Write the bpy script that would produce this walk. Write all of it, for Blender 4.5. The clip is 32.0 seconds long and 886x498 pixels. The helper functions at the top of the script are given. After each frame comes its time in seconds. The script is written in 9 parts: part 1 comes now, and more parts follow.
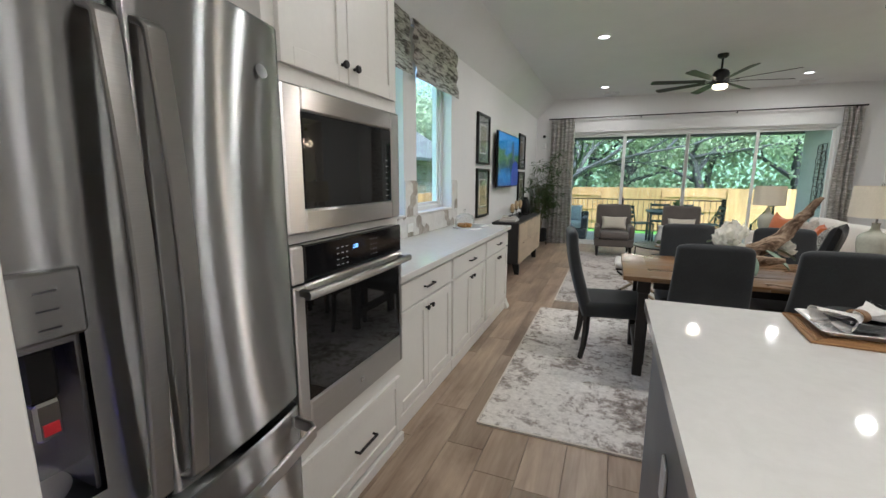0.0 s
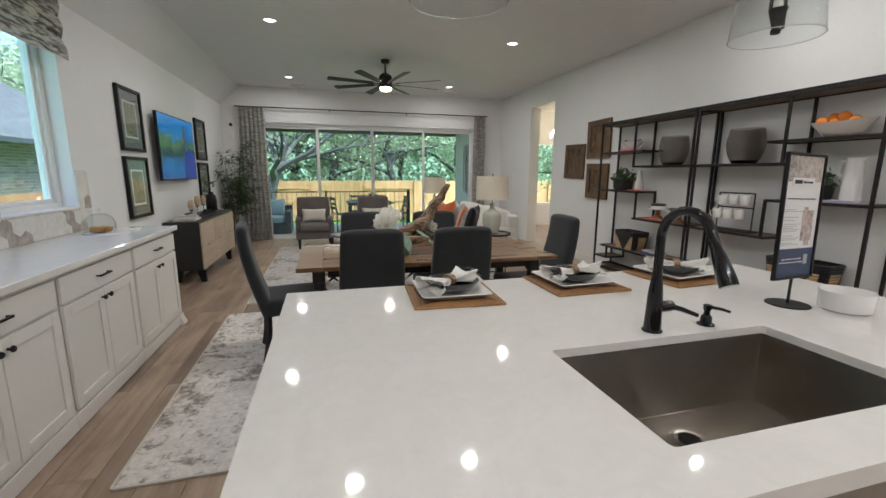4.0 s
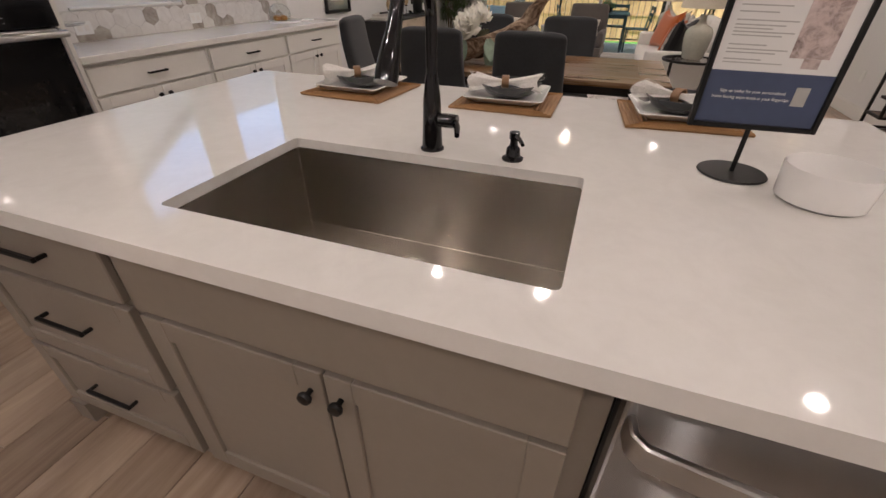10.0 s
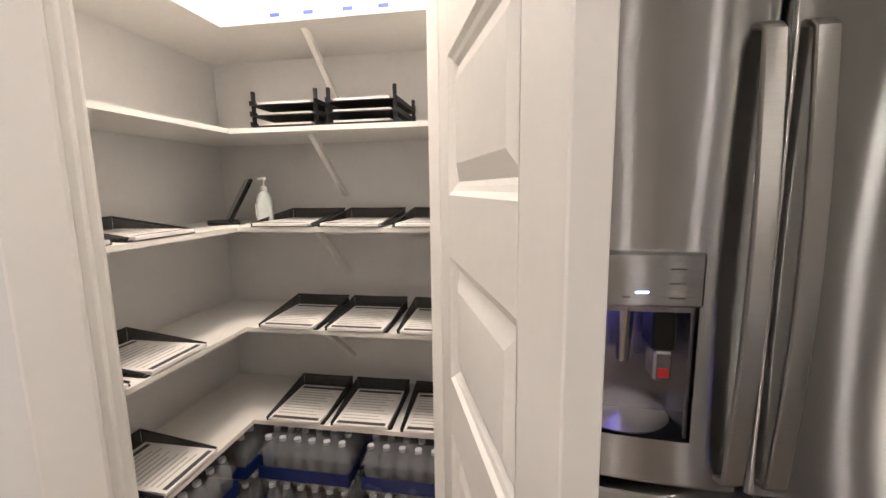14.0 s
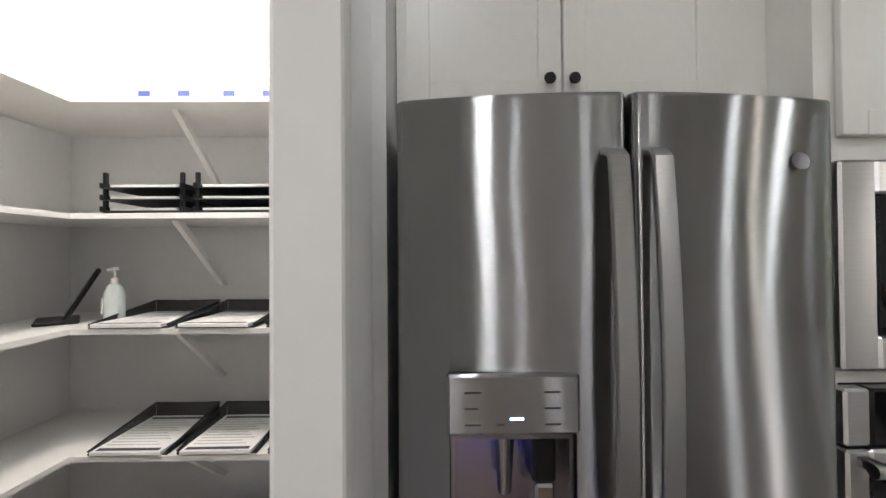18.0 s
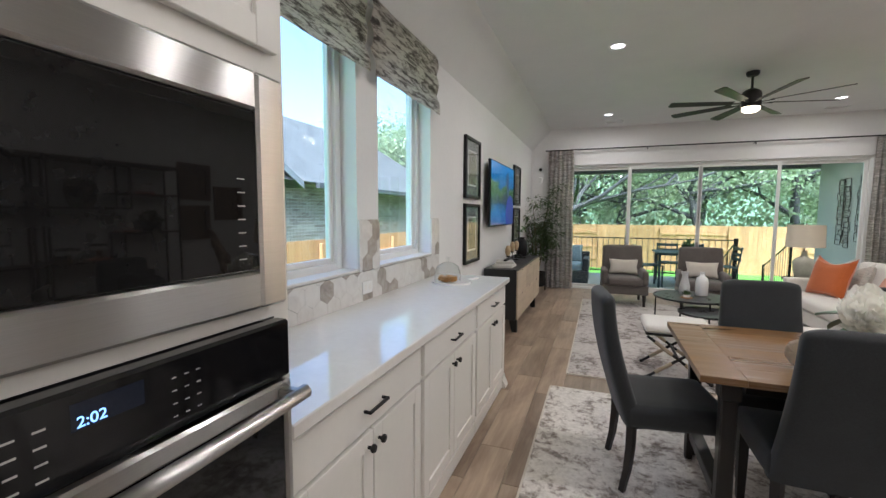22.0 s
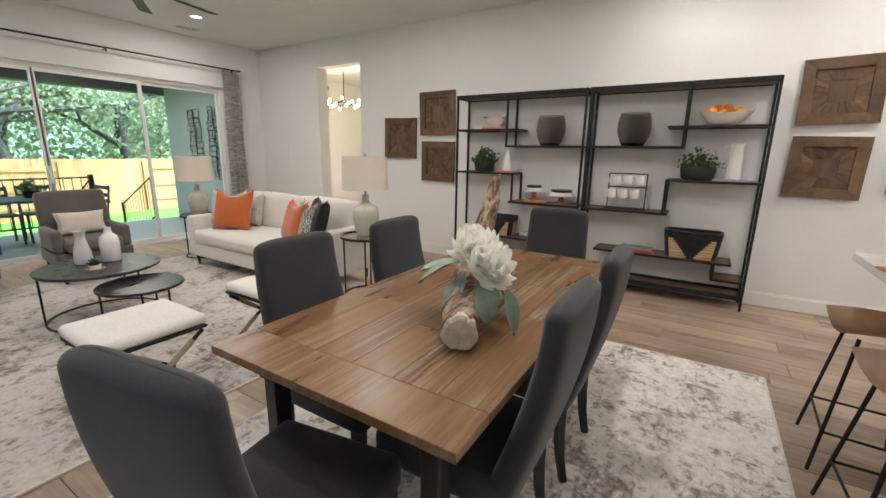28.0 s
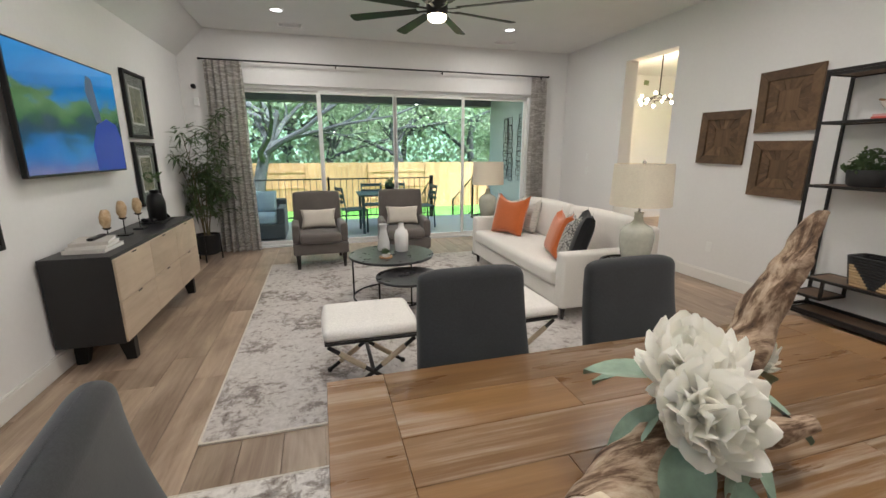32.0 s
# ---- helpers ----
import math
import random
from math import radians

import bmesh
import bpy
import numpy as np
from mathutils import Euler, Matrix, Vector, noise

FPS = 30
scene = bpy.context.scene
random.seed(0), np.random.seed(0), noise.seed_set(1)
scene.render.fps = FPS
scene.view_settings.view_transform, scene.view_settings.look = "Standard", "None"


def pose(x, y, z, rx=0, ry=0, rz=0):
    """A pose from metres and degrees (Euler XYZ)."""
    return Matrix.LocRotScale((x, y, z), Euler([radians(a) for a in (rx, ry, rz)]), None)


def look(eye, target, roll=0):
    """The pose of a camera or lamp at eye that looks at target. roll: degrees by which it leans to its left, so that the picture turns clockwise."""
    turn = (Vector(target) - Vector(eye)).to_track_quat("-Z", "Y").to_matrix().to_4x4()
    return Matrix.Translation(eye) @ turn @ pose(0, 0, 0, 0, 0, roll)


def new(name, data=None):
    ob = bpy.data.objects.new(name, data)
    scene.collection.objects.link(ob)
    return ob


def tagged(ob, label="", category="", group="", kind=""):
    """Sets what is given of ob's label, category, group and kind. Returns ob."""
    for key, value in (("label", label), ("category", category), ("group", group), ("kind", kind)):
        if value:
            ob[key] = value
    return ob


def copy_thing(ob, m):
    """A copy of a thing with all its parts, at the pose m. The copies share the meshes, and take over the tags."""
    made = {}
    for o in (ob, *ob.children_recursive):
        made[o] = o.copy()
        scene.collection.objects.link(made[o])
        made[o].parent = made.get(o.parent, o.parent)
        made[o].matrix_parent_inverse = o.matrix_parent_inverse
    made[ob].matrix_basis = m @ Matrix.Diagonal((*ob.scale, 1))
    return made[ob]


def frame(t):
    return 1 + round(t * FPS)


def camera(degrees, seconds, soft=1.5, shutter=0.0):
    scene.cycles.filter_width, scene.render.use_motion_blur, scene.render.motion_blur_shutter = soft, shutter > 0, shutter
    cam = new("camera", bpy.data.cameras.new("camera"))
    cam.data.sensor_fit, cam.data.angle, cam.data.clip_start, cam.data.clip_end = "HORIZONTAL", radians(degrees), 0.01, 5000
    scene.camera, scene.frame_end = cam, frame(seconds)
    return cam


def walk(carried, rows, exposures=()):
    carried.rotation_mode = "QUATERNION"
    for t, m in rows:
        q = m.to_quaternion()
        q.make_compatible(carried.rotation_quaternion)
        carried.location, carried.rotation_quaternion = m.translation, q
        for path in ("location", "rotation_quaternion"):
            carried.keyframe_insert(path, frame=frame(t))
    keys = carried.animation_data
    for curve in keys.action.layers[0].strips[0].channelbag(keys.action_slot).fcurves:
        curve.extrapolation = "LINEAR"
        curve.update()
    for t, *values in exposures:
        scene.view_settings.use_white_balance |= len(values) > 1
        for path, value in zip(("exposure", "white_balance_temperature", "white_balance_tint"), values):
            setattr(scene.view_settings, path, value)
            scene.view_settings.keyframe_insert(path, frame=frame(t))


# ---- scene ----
cam = camera(93.6, 32.0)
# seconds, eye, a point looked at, lean
PATH = [
    (0, (0.414, 0.306, 1.424), (-0.322, 2.135, 1.085), 0.2),
    (0.5, (0.417, 0.32, 1.42), (-0.163, 2.202, 1.074), 0.2),
    (1, (0.422, 0.323, 1.419), (-0.017, 2.243, 1.071), 0.2),
    (1.5, (0.427, 0.353, 1.405), (0.13, 2.3, 1.058), 0.3),
    (2, (0.455, 0.364, 1.398), (0.297, 2.327, 1.048), 0.3),
    (2.5, (0.538, 0.376, 1.398), (0.539, 2.345, 1.045), 0.3),
    (3, (0.602, 0.393, 1.385), (0.774, 2.354, 1.029), 0.2),
    (3.5, (0.663, 0.435, 1.396), (1.014, 2.371, 1.037), 0.2),
    (4, (0.748, 0.514, 1.39), (1.271, 2.411, 1.031), 0.3),
    (4.5, (0.83, 0.537, 1.41), (1.49, 2.39, 1.046), 0.3),
    (6.5, (1.464, 0.667, 1.319), (2.164, 2.483, 0.858), 0.7),
    (7, (1.668, 0.623, 1.308), (2.214, 2.458, 0.73), 1.4),
    (7.5, (1.882, 0.632, 1.29), (2.215, 2.464, 0.558), 1.4),
    (8, (2.032, 0.658, 1.259), (2.145, 2.456, 0.39), 1.4),
    (8.5, (2.114, 0.634, 1.257), (2.021, 2.364, 0.258), 0.9),
    (9, (2.136, 0.59, 1.268), (1.873, 2.252, 0.187), 0.7),
    (9.5, (2.131, 0.57, 1.271), (1.706, 2.178, 0.16), 0.2),
    (10, (2.079, 0.558, 1.282), (1.504, 2.131, 0.188), 0.3),
    (10.5, (1.971, 0.548, 1.298), (1.216, 2.08, 0.258), 0.0),
    (11, (1.77, 0.523, 1.322), (0.804, 1.998, 0.377), -0.1),
    (11.5, (1.529, 0.474, 1.343), (0.316, 1.835, 0.52), -0.5),
    (12, (1.284, 0.449, 1.372), (-0.194, 1.61, 0.688), -0.6),
    (12.5, (1.001, 0.467, 1.439), (-0.702, 1.337, 0.852), 0.0),
    (13, (0.841, 0.437, 1.443), (-1.038, 0.931, 0.968), -0.4),
    (13.5, (0.689, 0.318, 1.422), (-1.274, 0.443, 1.059), -0.7),
    (14, (0.498, 0.325, 1.416), (-1.452, -0.008, 1.124), -0.8),
    (14.5, (0.363, 0.362, 1.451), (-1.503, -0.323, 1.232), -0.7),
    (16.5, (0.347, 0.594, 1.534), (-1.419, -0.344, 1.544), -1.2),
    (17, (0.33, 0.568, 1.519), (-1.53, -0.165, 1.544), -1.1),
    (17.5, (0.338, 0.496, 1.514), (-1.618, 0.077, 1.543), -0.9),
    (18, (0.387, 0.441, 1.506), (-1.612, 0.468, 1.531), -0.4),
    (18.5, (0.502, 0.412, 1.51), (-1.449, 0.85, 1.541), -0.0),
    (19, (0.57, 0.385, 1.514), (-1.226, 1.265, 1.547), 0.0),
    (19.5, (0.521, 0.437, 1.508), (-1.044, 1.682, 1.535), 0.2),
    (20, (0.433, 0.517, 1.485), (-0.881, 2.024, 1.498), 0.4),
    (20.5, (0.342, 0.646, 1.459), (-0.77, 2.309, 1.444), 0.5),
    (21, (0.284, 0.889, 1.453), (-0.683, 2.638, 1.391), 0.4),
    (21.5, (0.223, 1.108, 1.438), (-0.632, 2.913, 1.323), 0.3),
    (22, (0.113, 1.369, 1.433), (-0.592, 3.233, 1.265), 0.3),
    (22.5, (0.097, 1.597, 1.437), (-0.432, 3.514, 1.219), 0.2),
    (23, (0.064, 1.904, 1.388), (-0.212, 3.871, 1.148), 0.1),
    (23.5, (0.031, 2.127, 1.38), (0.046, 4.108, 1.105), 0.1),
    (24, (-0.012, 2.325, 1.388), (0.319, 4.274, 1.088), 0.2),
    (24.5, (-0.022, 2.515, 1.391), (0.621, 4.382, 1.07), 0.5),
    (25, (0.007, 2.68, 1.397), (0.937, 4.42, 1.071), 0.6),
    (25.5, (0.011, 2.792, 1.414), (1.193, 4.371, 1.087), 0.7),
    (26, (-0.048, 2.896, 1.417), (1.344, 4.295, 1.09), 0.7),
    (26.5, (-0.104, 2.887, 1.382), (1.439, 4.118, 1.063), 0.8),
    (28.5, (-0.162, 2.961, 1.406), (1.499, 3.964, 0.918), 1.3),
    (29, (-0.182, 2.961, 1.389), (1.393, 4.047, 0.805), 1.3),
    (29.5, (-0.201, 2.956, 1.395), (1.24, 4.174, 0.731), 1.1),
    (30, (-0.186, 2.952, 1.411), (1.077, 4.333, 0.706), 0.6),
    (30.5, (-0.057, 2.933, 1.431), (0.998, 4.483, 0.735), -0.0),
    (31, (0.152, 2.91, 1.467), (1.012, 4.598, 0.824), -0.1),
    (31.5, (0.329, 2.977, 1.453), (1.022, 4.768, 0.892), 0.1),
    (32, (0.547, 3.091, 1.442), (1.089, 4.962, 0.987), -0.0),
]
EXPOSURES = [
    (0.0, 2.2, 5550, 11), (3.0, 2.0, 5600, 12), (4.5, 2.0, 5600, 12), (7.0, 2.0, 5800, 12), (8.0, 1.85, 5950, 15), (9.0, 1.72, 6250, 20), (10.0, 1.8, 6250, 24), (11.0, 1.95, 6250, 21), (12.0, 2.1, 6050, 16),
    (14.0, 2.35, 6100, 18), (16.5, 2.25, 5350, 11), (18.0, 2.15, 5400, 12), (20.0, 2.2, 5350, 9), (21.5, 2.2, 5600, 14), (23.0, 2.1, 5950, 17), (24.0, 1.9, 6800, 28), (25.0, 2.3, 6050, 20),
    (26.0, 2.47, 5850, 16), (28.5, 2.45, 5900, 15), (30.0, 2.45, 5850, 15), (31.0, 2.4, 6000, 16), (32.0, 2.4, 5850, 13),
]
walk(cam, [(t, look(eye, aim, lean)) for t, eye, aim, lean in PATH], EXPOSURES)

SKY, SUN = 0.15, 3.8
CAN_W, KITCHEN_K, FAN_W, PEND_W, PANTRY_W, BREAK_W = 3.4, 0.70, 2.0, 0.35, 9.0, 17.0

# ---- small tools ----
def part(name, bm, mat, parent=None, label="", smooth=False, m=None):
    me = bpy.data.meshes.new(name)
    bmesh.ops.recalc_face_normals(bm, faces=bm.faces[:])
    if smooth:
        for f in bm.faces:
            f.smooth = True
        for e in bm.edges:
            if len(e.link_faces) == 2 and e.calc_face_angle(0) > 0.7:
                e.smooth = False
    bm.to_mesh(me)
    bm.free()
    me.materials.append(mat)
    ob = new(name, me)
    if parent is not None:
        ob.parent = parent
    if m is not None:
        ob.matrix_basis = m
    if label:
        ob["label"] = label
    return ob


def thing(name, label, category, m=None, group=""):
    ob = new(name)
    ob.empty_display_size = 0.1
    if m is not None:
        ob.matrix_basis = m
    return tagged(ob, label, category, group)


def solid(name, bm, mat, label, category, group="", smooth=False, m=None):
    return tagged(part(name, bm, mat, None, "", smooth, m), label, category, group)


def setting(name, bm, mat, label, category, smooth=False):
    return tagged(part(name, bm, mat, None, "", smooth), label, category, "", "structure")


def B():
    return bmesh.new()


def face(bm, pts):
    return bm.faces.new([bm.verts.new(p) for p in pts])


def box(bm, x0, y0, z0, x1, y1, z1, b=0.0, m=None):
    """A box between two corners, with its edges chamfered by b."""
    lo, hi = (min(x0, x1), min(y0, y1), min(z0, z1)), (max(x0, x1), max(y0, y1), max(z0, z1))
    b = min(b, 0.45 * min(hi[n] - lo[n] for n in range(3)))
    put = {}

    def vert(s, a):
        key = (s, a if b > 0 else 0)
        if key not in put:
            p = [(hi[n] - (b if n != a else 0)) if s[n] > 0 else (lo[n] + (b if n != a else 0)) for n in range(3)]
            put[key] = bm.verts.new(m @ Vector(p) if m is not None else p)
        return put[key]

    for a in range(3):
        u, v = (a + 1) % 3, (a + 2) % 3
        for s in (-1, 1):
            loop = []
            for p, q in ((-1, -1), (1, -1), (1, 1), (-1, 1)):
                k = [0, 0, 0]
                k[a], k[u], k[v] = s, p, q
                loop.append(vert(tuple(k), a))
            bm.faces.new(loop)
            if b > 0:
                for r in (-1, 1):
                    k0, k1 = [0, 0, 0], [0, 0, 0]
                    k0[a], k0[u], k0[v] = s, r, -1
                    k1[a], k1[u], k1[v] = s, r, 1
                    bm.faces.new([vert(tuple(k0), a), vert(tuple(k1), a), vert(tuple(k1), u), vert(tuple(k0), u)])
    if b > 0:
        for s in ((i, j, k) for i in (-1, 1) for j in (-1, 1) for k in (-1, 1)):
            bm.faces.new([vert(s, 0), vert(s, 1), vert(s, 2)])
    return bm


def sweep(bm, pts, r, seg=8, caps=True, flat=None):
    """A tube along pts; r is one radius or one for each point."""
    pts = [Vector(p) for p in pts]
    rs = r if isinstance(r, (list, tuple)) else [r] * len(pts)
    rings, side = [], None
    for i, p in enumerate(pts):
        d = (pts[min(i + 1, len(pts) - 1)] - pts[max(i - 1, 0)]).normalized()
        if side is None:
            side = d.cross(Vector((0, 0, 1)) if abs(d.z) < 0.9 else Vector((1, 0, 0))).normalized()
        side = (side - d * side.dot(d)).normalized()
        up = d.cross(side)
        k = flat or 1.0
        rings.append([bm.verts.new(p + rs[i] * (math.cos(2 * math.pi * j / seg) * side + k * math.sin(2 * math.pi * j / seg) * up)) for j in range(seg)])
    for a, b in zip(rings, rings[1:]):
        for j in range(seg):
            bm.faces.new([a[j], a[(j + 1) % seg], b[(j + 1) % seg], b[j]])
    if caps:
        bm.faces.new(rings[0])
        bm.faces.new(rings[-1])
    return bm


def lathe(bm, prof, seg=24, cx=0.0, cy=0.0, cz=0.0, close=False):
    """A profile of (radius, height) turned round the z axis; radius 0 ends in a point."""
    rings = []
    for r, z in prof:
        if r < 1e-6:
            rings.append([bm.verts.new((cx, cy, cz + z))])
        else:
            rings.append([bm.verts.new((cx + r * math.cos(2 * math.pi * j / seg), cy + r * math.sin(2 * math.pi * j / seg), cz + z)) for j in range(seg)])
    pairs = list(zip(rings, rings[1:])) + ([(rings[-1], rings[0])] if close else [])
    for a, b in pairs:
        for j in range(seg):
            k = (j + 1) % seg
            if len(a) == 1 and len(b) == 1:
                continue
            if len(a) == 1:
                bm.faces.new([a[0], b[j], b[k]])
            elif len(b) == 1:
                bm.faces.new([a[j], a[k], b[0]])
            else:
                bm.faces.new([a[j], a[k], b[k], b[j]])
    return bm


def prism(bm, outline, z0, z1, m=None):
    """An outline in x, y raised from z0 to z1."""
    put = (lambda p: m @ Vector(p)) if m is not None else Vector
    lo = [bm.verts.new(put((x, y, z0))) for x, y in outline]
    hi = [bm.verts.new(put((x, y, z1))) for x, y in outline]
    bm.faces.new(lo[::-1])
    bm.faces.new(hi)
    for i in range(len(lo)):
        k = (i + 1) % len(lo)
        bm.faces.new([lo[i], lo[k], hi[k], hi[i]])
    return bm


def rounded(x0, y0, x1, y1, r, n=4):
    out = []
    for cx, cy, a in ((x1 - r, y1 - r, 0), (x0 + r, y1 - r, 90), (x0 + r, y0 + r, 180), (x1 - r, y0 + r, 270)):
        for i in range(n + 1):
            t = radians(a + 90 * i / n)
            out.append((cx + r * math.cos(t), cy + r * math.sin(t)))
    return out


def grid(bm, f, nu, nv, wrap=False):
    """A sheet of nu x nv cells whose points are f(u, v), u and v from 0 to 1."""
    vs = [[bm.verts.new(f(i / nu, j / nv)) for j in range(nv + 1)] for i in range(nu + 1)]
    for i in range(nu):
        for j in range(nv):
            bm.faces.new([vs[i][j], vs[i + 1][j], vs[i + 1][j + 1], vs[i][j + 1]])
    return bm


def cushion(bm, w, d, h, n=12, seam=0.15, pinch=0.0, m=None):
    """A stuffed block w x d x h about the origin: thick in the middle, thin at its seam."""
    put = (lambda p: m @ Vector(p)) if m is not None else Vector
    rows = {}
    for s in (-1, 1):
        for i in range(n + 1):
            for j in range(n + 1):
                u, v = 2 * i / n - 1, 2 * j / n - 1
                edge = i in (0, n) or j in (0, n)
                k = max(0.0, (1 - abs(u) ** 4) * (1 - abs(v) ** 4)) ** 0.5
                pull = 1 - pinch * (1 - abs(u * v)) * max(abs(u), abs(v)) ** 3
                z = s * h / 2 * (seam + (1 - seam) * k) if not edge else 0.0
                key = (i, j) if edge else (i, j, s)
                if key not in rows:
                    rows[key] = bm.verts.new(put((u * w / 2 * pull, v * d / 2 * pull, z)))
    get = lambda i, j, s: rows[(i, j)] if (i, j) in rows else rows[(i, j, s)]
    for s in (-1, 1):
        for i in range(n):
            for j in range(n):
                bm.faces.new([get(i, j, s), get(i + 1, j, s), get(i + 1, j + 1, s), get(i, j + 1, s)])
    return bm


def softbox(bm, x0, y0, z0, x1, y1, z1, r=0.03, puff=0.0, n=6):
    """An upholstered block: rounded edges and faces that swell by puff."""
    c = Vector(((x0 + x1) / 2, (y0 + y1) / 2, (z0 + z1) / 2))
    h = Vector((abs(x1 - x0) / 2, abs(y1 - y0) / 2, abs(z1 - z0) / 2))
    r = min(r, 0.98 * min(h))
    put = {}

    def spot(p):
        key = tuple(round(q, 4) for q in p)
        if key not in put:
            q = Vector([p[i] * h[i] for i in range(3)])
            core = Vector([max(-(h[i] - r), min(h[i] - r, q[i])) for i in range(3)])
            off = q - core
            if off.length > 1e-9:
                q = core + off.normalized() * min(off.length, r)
            for i in range(3):
                j, k = (i + 1) % 3, (i + 2) % 3
                q[i] += p[i] * puff * (1 - p[j] ** 2) * (1 - p[k] ** 2)
            put[key] = bm.verts.new(c + q)
        return put[key]

    def steps(half):
        inner = max(0.0, 1 - r / half)
        a = [-1, -(1 + inner) / 2, -inner]
        mid = [inner * (2 * i / n - 1) for i in range(1, n)]
        return a + mid + [inner, (1 + inner) / 2, 1]

    for a in range(3):
        u, v = (a + 1) % 3, (a + 2) % 3
        su, sv = steps(h[u]), steps(h[v])
        for s in (-1, 1):
            for i in range(len(su) - 1):
                for j in range(len(sv) - 1):
                    loop = []
                    for p, q in ((su[i], sv[j]), (su[i + 1], sv[j]), (su[i + 1], sv[j + 1]), (su[i], sv[j + 1])):
                        k = [0, 0, 0]
                        k[a], k[u], k[v] = s, p, q
                        loop.append(spot(k))
                    if len(set(loop)) == 4:
                        bm.faces.new(loop)
    return bm


def strip(bm, pts, half, thick, across):
    """A flat bar that follows pts; across is the direction of its width."""
    pts, across = [Vector(p) for p in pts], Vector(across).normalized()
    rings = []
    for i, p in enumerate(pts):
        d = (pts[min(i + 1, len(pts) - 1)] - pts[max(i - 1, 0)]).normalized()
        n = d.cross(across).normalized()
        c = 0.25 * thick
        prof = ((-half, -thick / 2 + c), (-half + c, -thick / 2), (half - c, -thick / 2), (half, -thick / 2 + c), (half, thick / 2 - c), (half - c, thick / 2), (-half + c, thick / 2), (-half, thick / 2 - c))
        rings.append([bm.verts.new(p + a * across + b * n) for a, b in prof])
    for a, b in zip(rings, rings[1:]):
        for j in range(8):
            bm.faces.new([a[j], a[(j + 1) % 8], b[(j + 1) % 8], b[j]])
    bm.faces.new(rings[0])
    bm.faces.new(rings[-1])
    return bm


def words(name, text, size, mat, parent, m, align="CENTER"):
    cu = bpy.data.curves.new(name, "FONT")
    cu.body, cu.size, cu.align_x, cu.align_y, cu.extrude = text, size, align, "CENTER", 0.0004
    cu.materials.append(mat)
    ob = new(name, cu)
    ob.parent, ob.matrix_basis = parent, m
    return ob


def wobble(x, y=0.0, z=0.0):
    return noise.noise(Vector((x, y, z)))


# ---- materials ----
def mat_new(name):
    m = bpy.data.materials.new(name)
    m.use_nodes = True
    nt = m.node_tree
    return m, nt, nt.nodes["Principled BSDF"]


def node(nt, kind, **kw):
    n = nt.nodes.new(kind)
    for k, v in kw.items():
        if k in n.inputs:
            n.inputs[k].default_value = v
    return n


def coords(nt, scale=(1, 1, 1), world=False, shift=True):
    """Object or world coordinates, scaled, moved for each object by its random number."""
    tc = nt.nodes.new("ShaderNodeNewGeometry") if world else nt.nodes.new("ShaderNodeTexCoord")
    mp = nt.nodes.new("ShaderNodeMapping")
    mp.inputs["Scale"].default_value = scale
    nt.links.new(tc.outputs["Position" if world else "Object"], mp.inputs["Vector"])
    if shift and not world:
        oi = nt.nodes.new("ShaderNodeObjectInfo")
        mul = nt.nodes.new("ShaderNodeMath")
        mul.operation, mul.inputs[1].default_value = "MULTIPLY", 37.0
        nt.links.new(oi.outputs["Random"], mul.inputs[0])
        nt.links.new(mul.outputs[0], mp.inputs["Location"])
    return mp.outputs["Vector"]


def ramp(nt, fac, stops):
    r = nt.nodes.new("ShaderNodeValToRGB")
    el = r.color_ramp.elements
    while len(el) < len(stops):
        el.new(0.5)
    for e, (p, c) in zip(el, stops):
        e.position, e.color = p, (*c, 1)
    nt.links.new(fac, r.inputs[0])
    return r.outputs[0]


def bumped(nt, bs, height, strength, distance=0.01):
    b = nt.nodes.new("ShaderNodeBump")
    b.inputs["Strength"].default_value, b.inputs["Distance"].default_value = strength, distance
    nt.links.new(height, b.inputs["Height"])
    nt.links.new(b.outputs[0], bs.inputs["Normal"])
    return b


def noisy(nt, vec, scale, detail=4.0, rough=0.55, dist=0.0):
    n = nt.nodes.new("ShaderNodeTexNoise")
    n.inputs["Scale"].default_value, n.inputs["Detail"].default_value = scale, detail
    n.inputs["Roughness"].default_value, n.inputs["Distortion"].default_value = rough, dist
    nt.links.new(vec, n.inputs["Vector"])
    return n.outputs[0]


def mixed(nt, fac, a, b, mode="MIX"):
    n = nt.nodes.new("ShaderNodeMix")
    n.data_type, n.blend_type = "RGBA", mode
    for sock, v in ((0, fac), (6, a), (7, b)):
        if isinstance(v, bpy.types.NodeSocket):
            nt.links.new(v, n.inputs[sock])
        else:
            n.inputs[sock].default_value = v if sock == 0 else (*v, 1)
    return n.outputs[2]


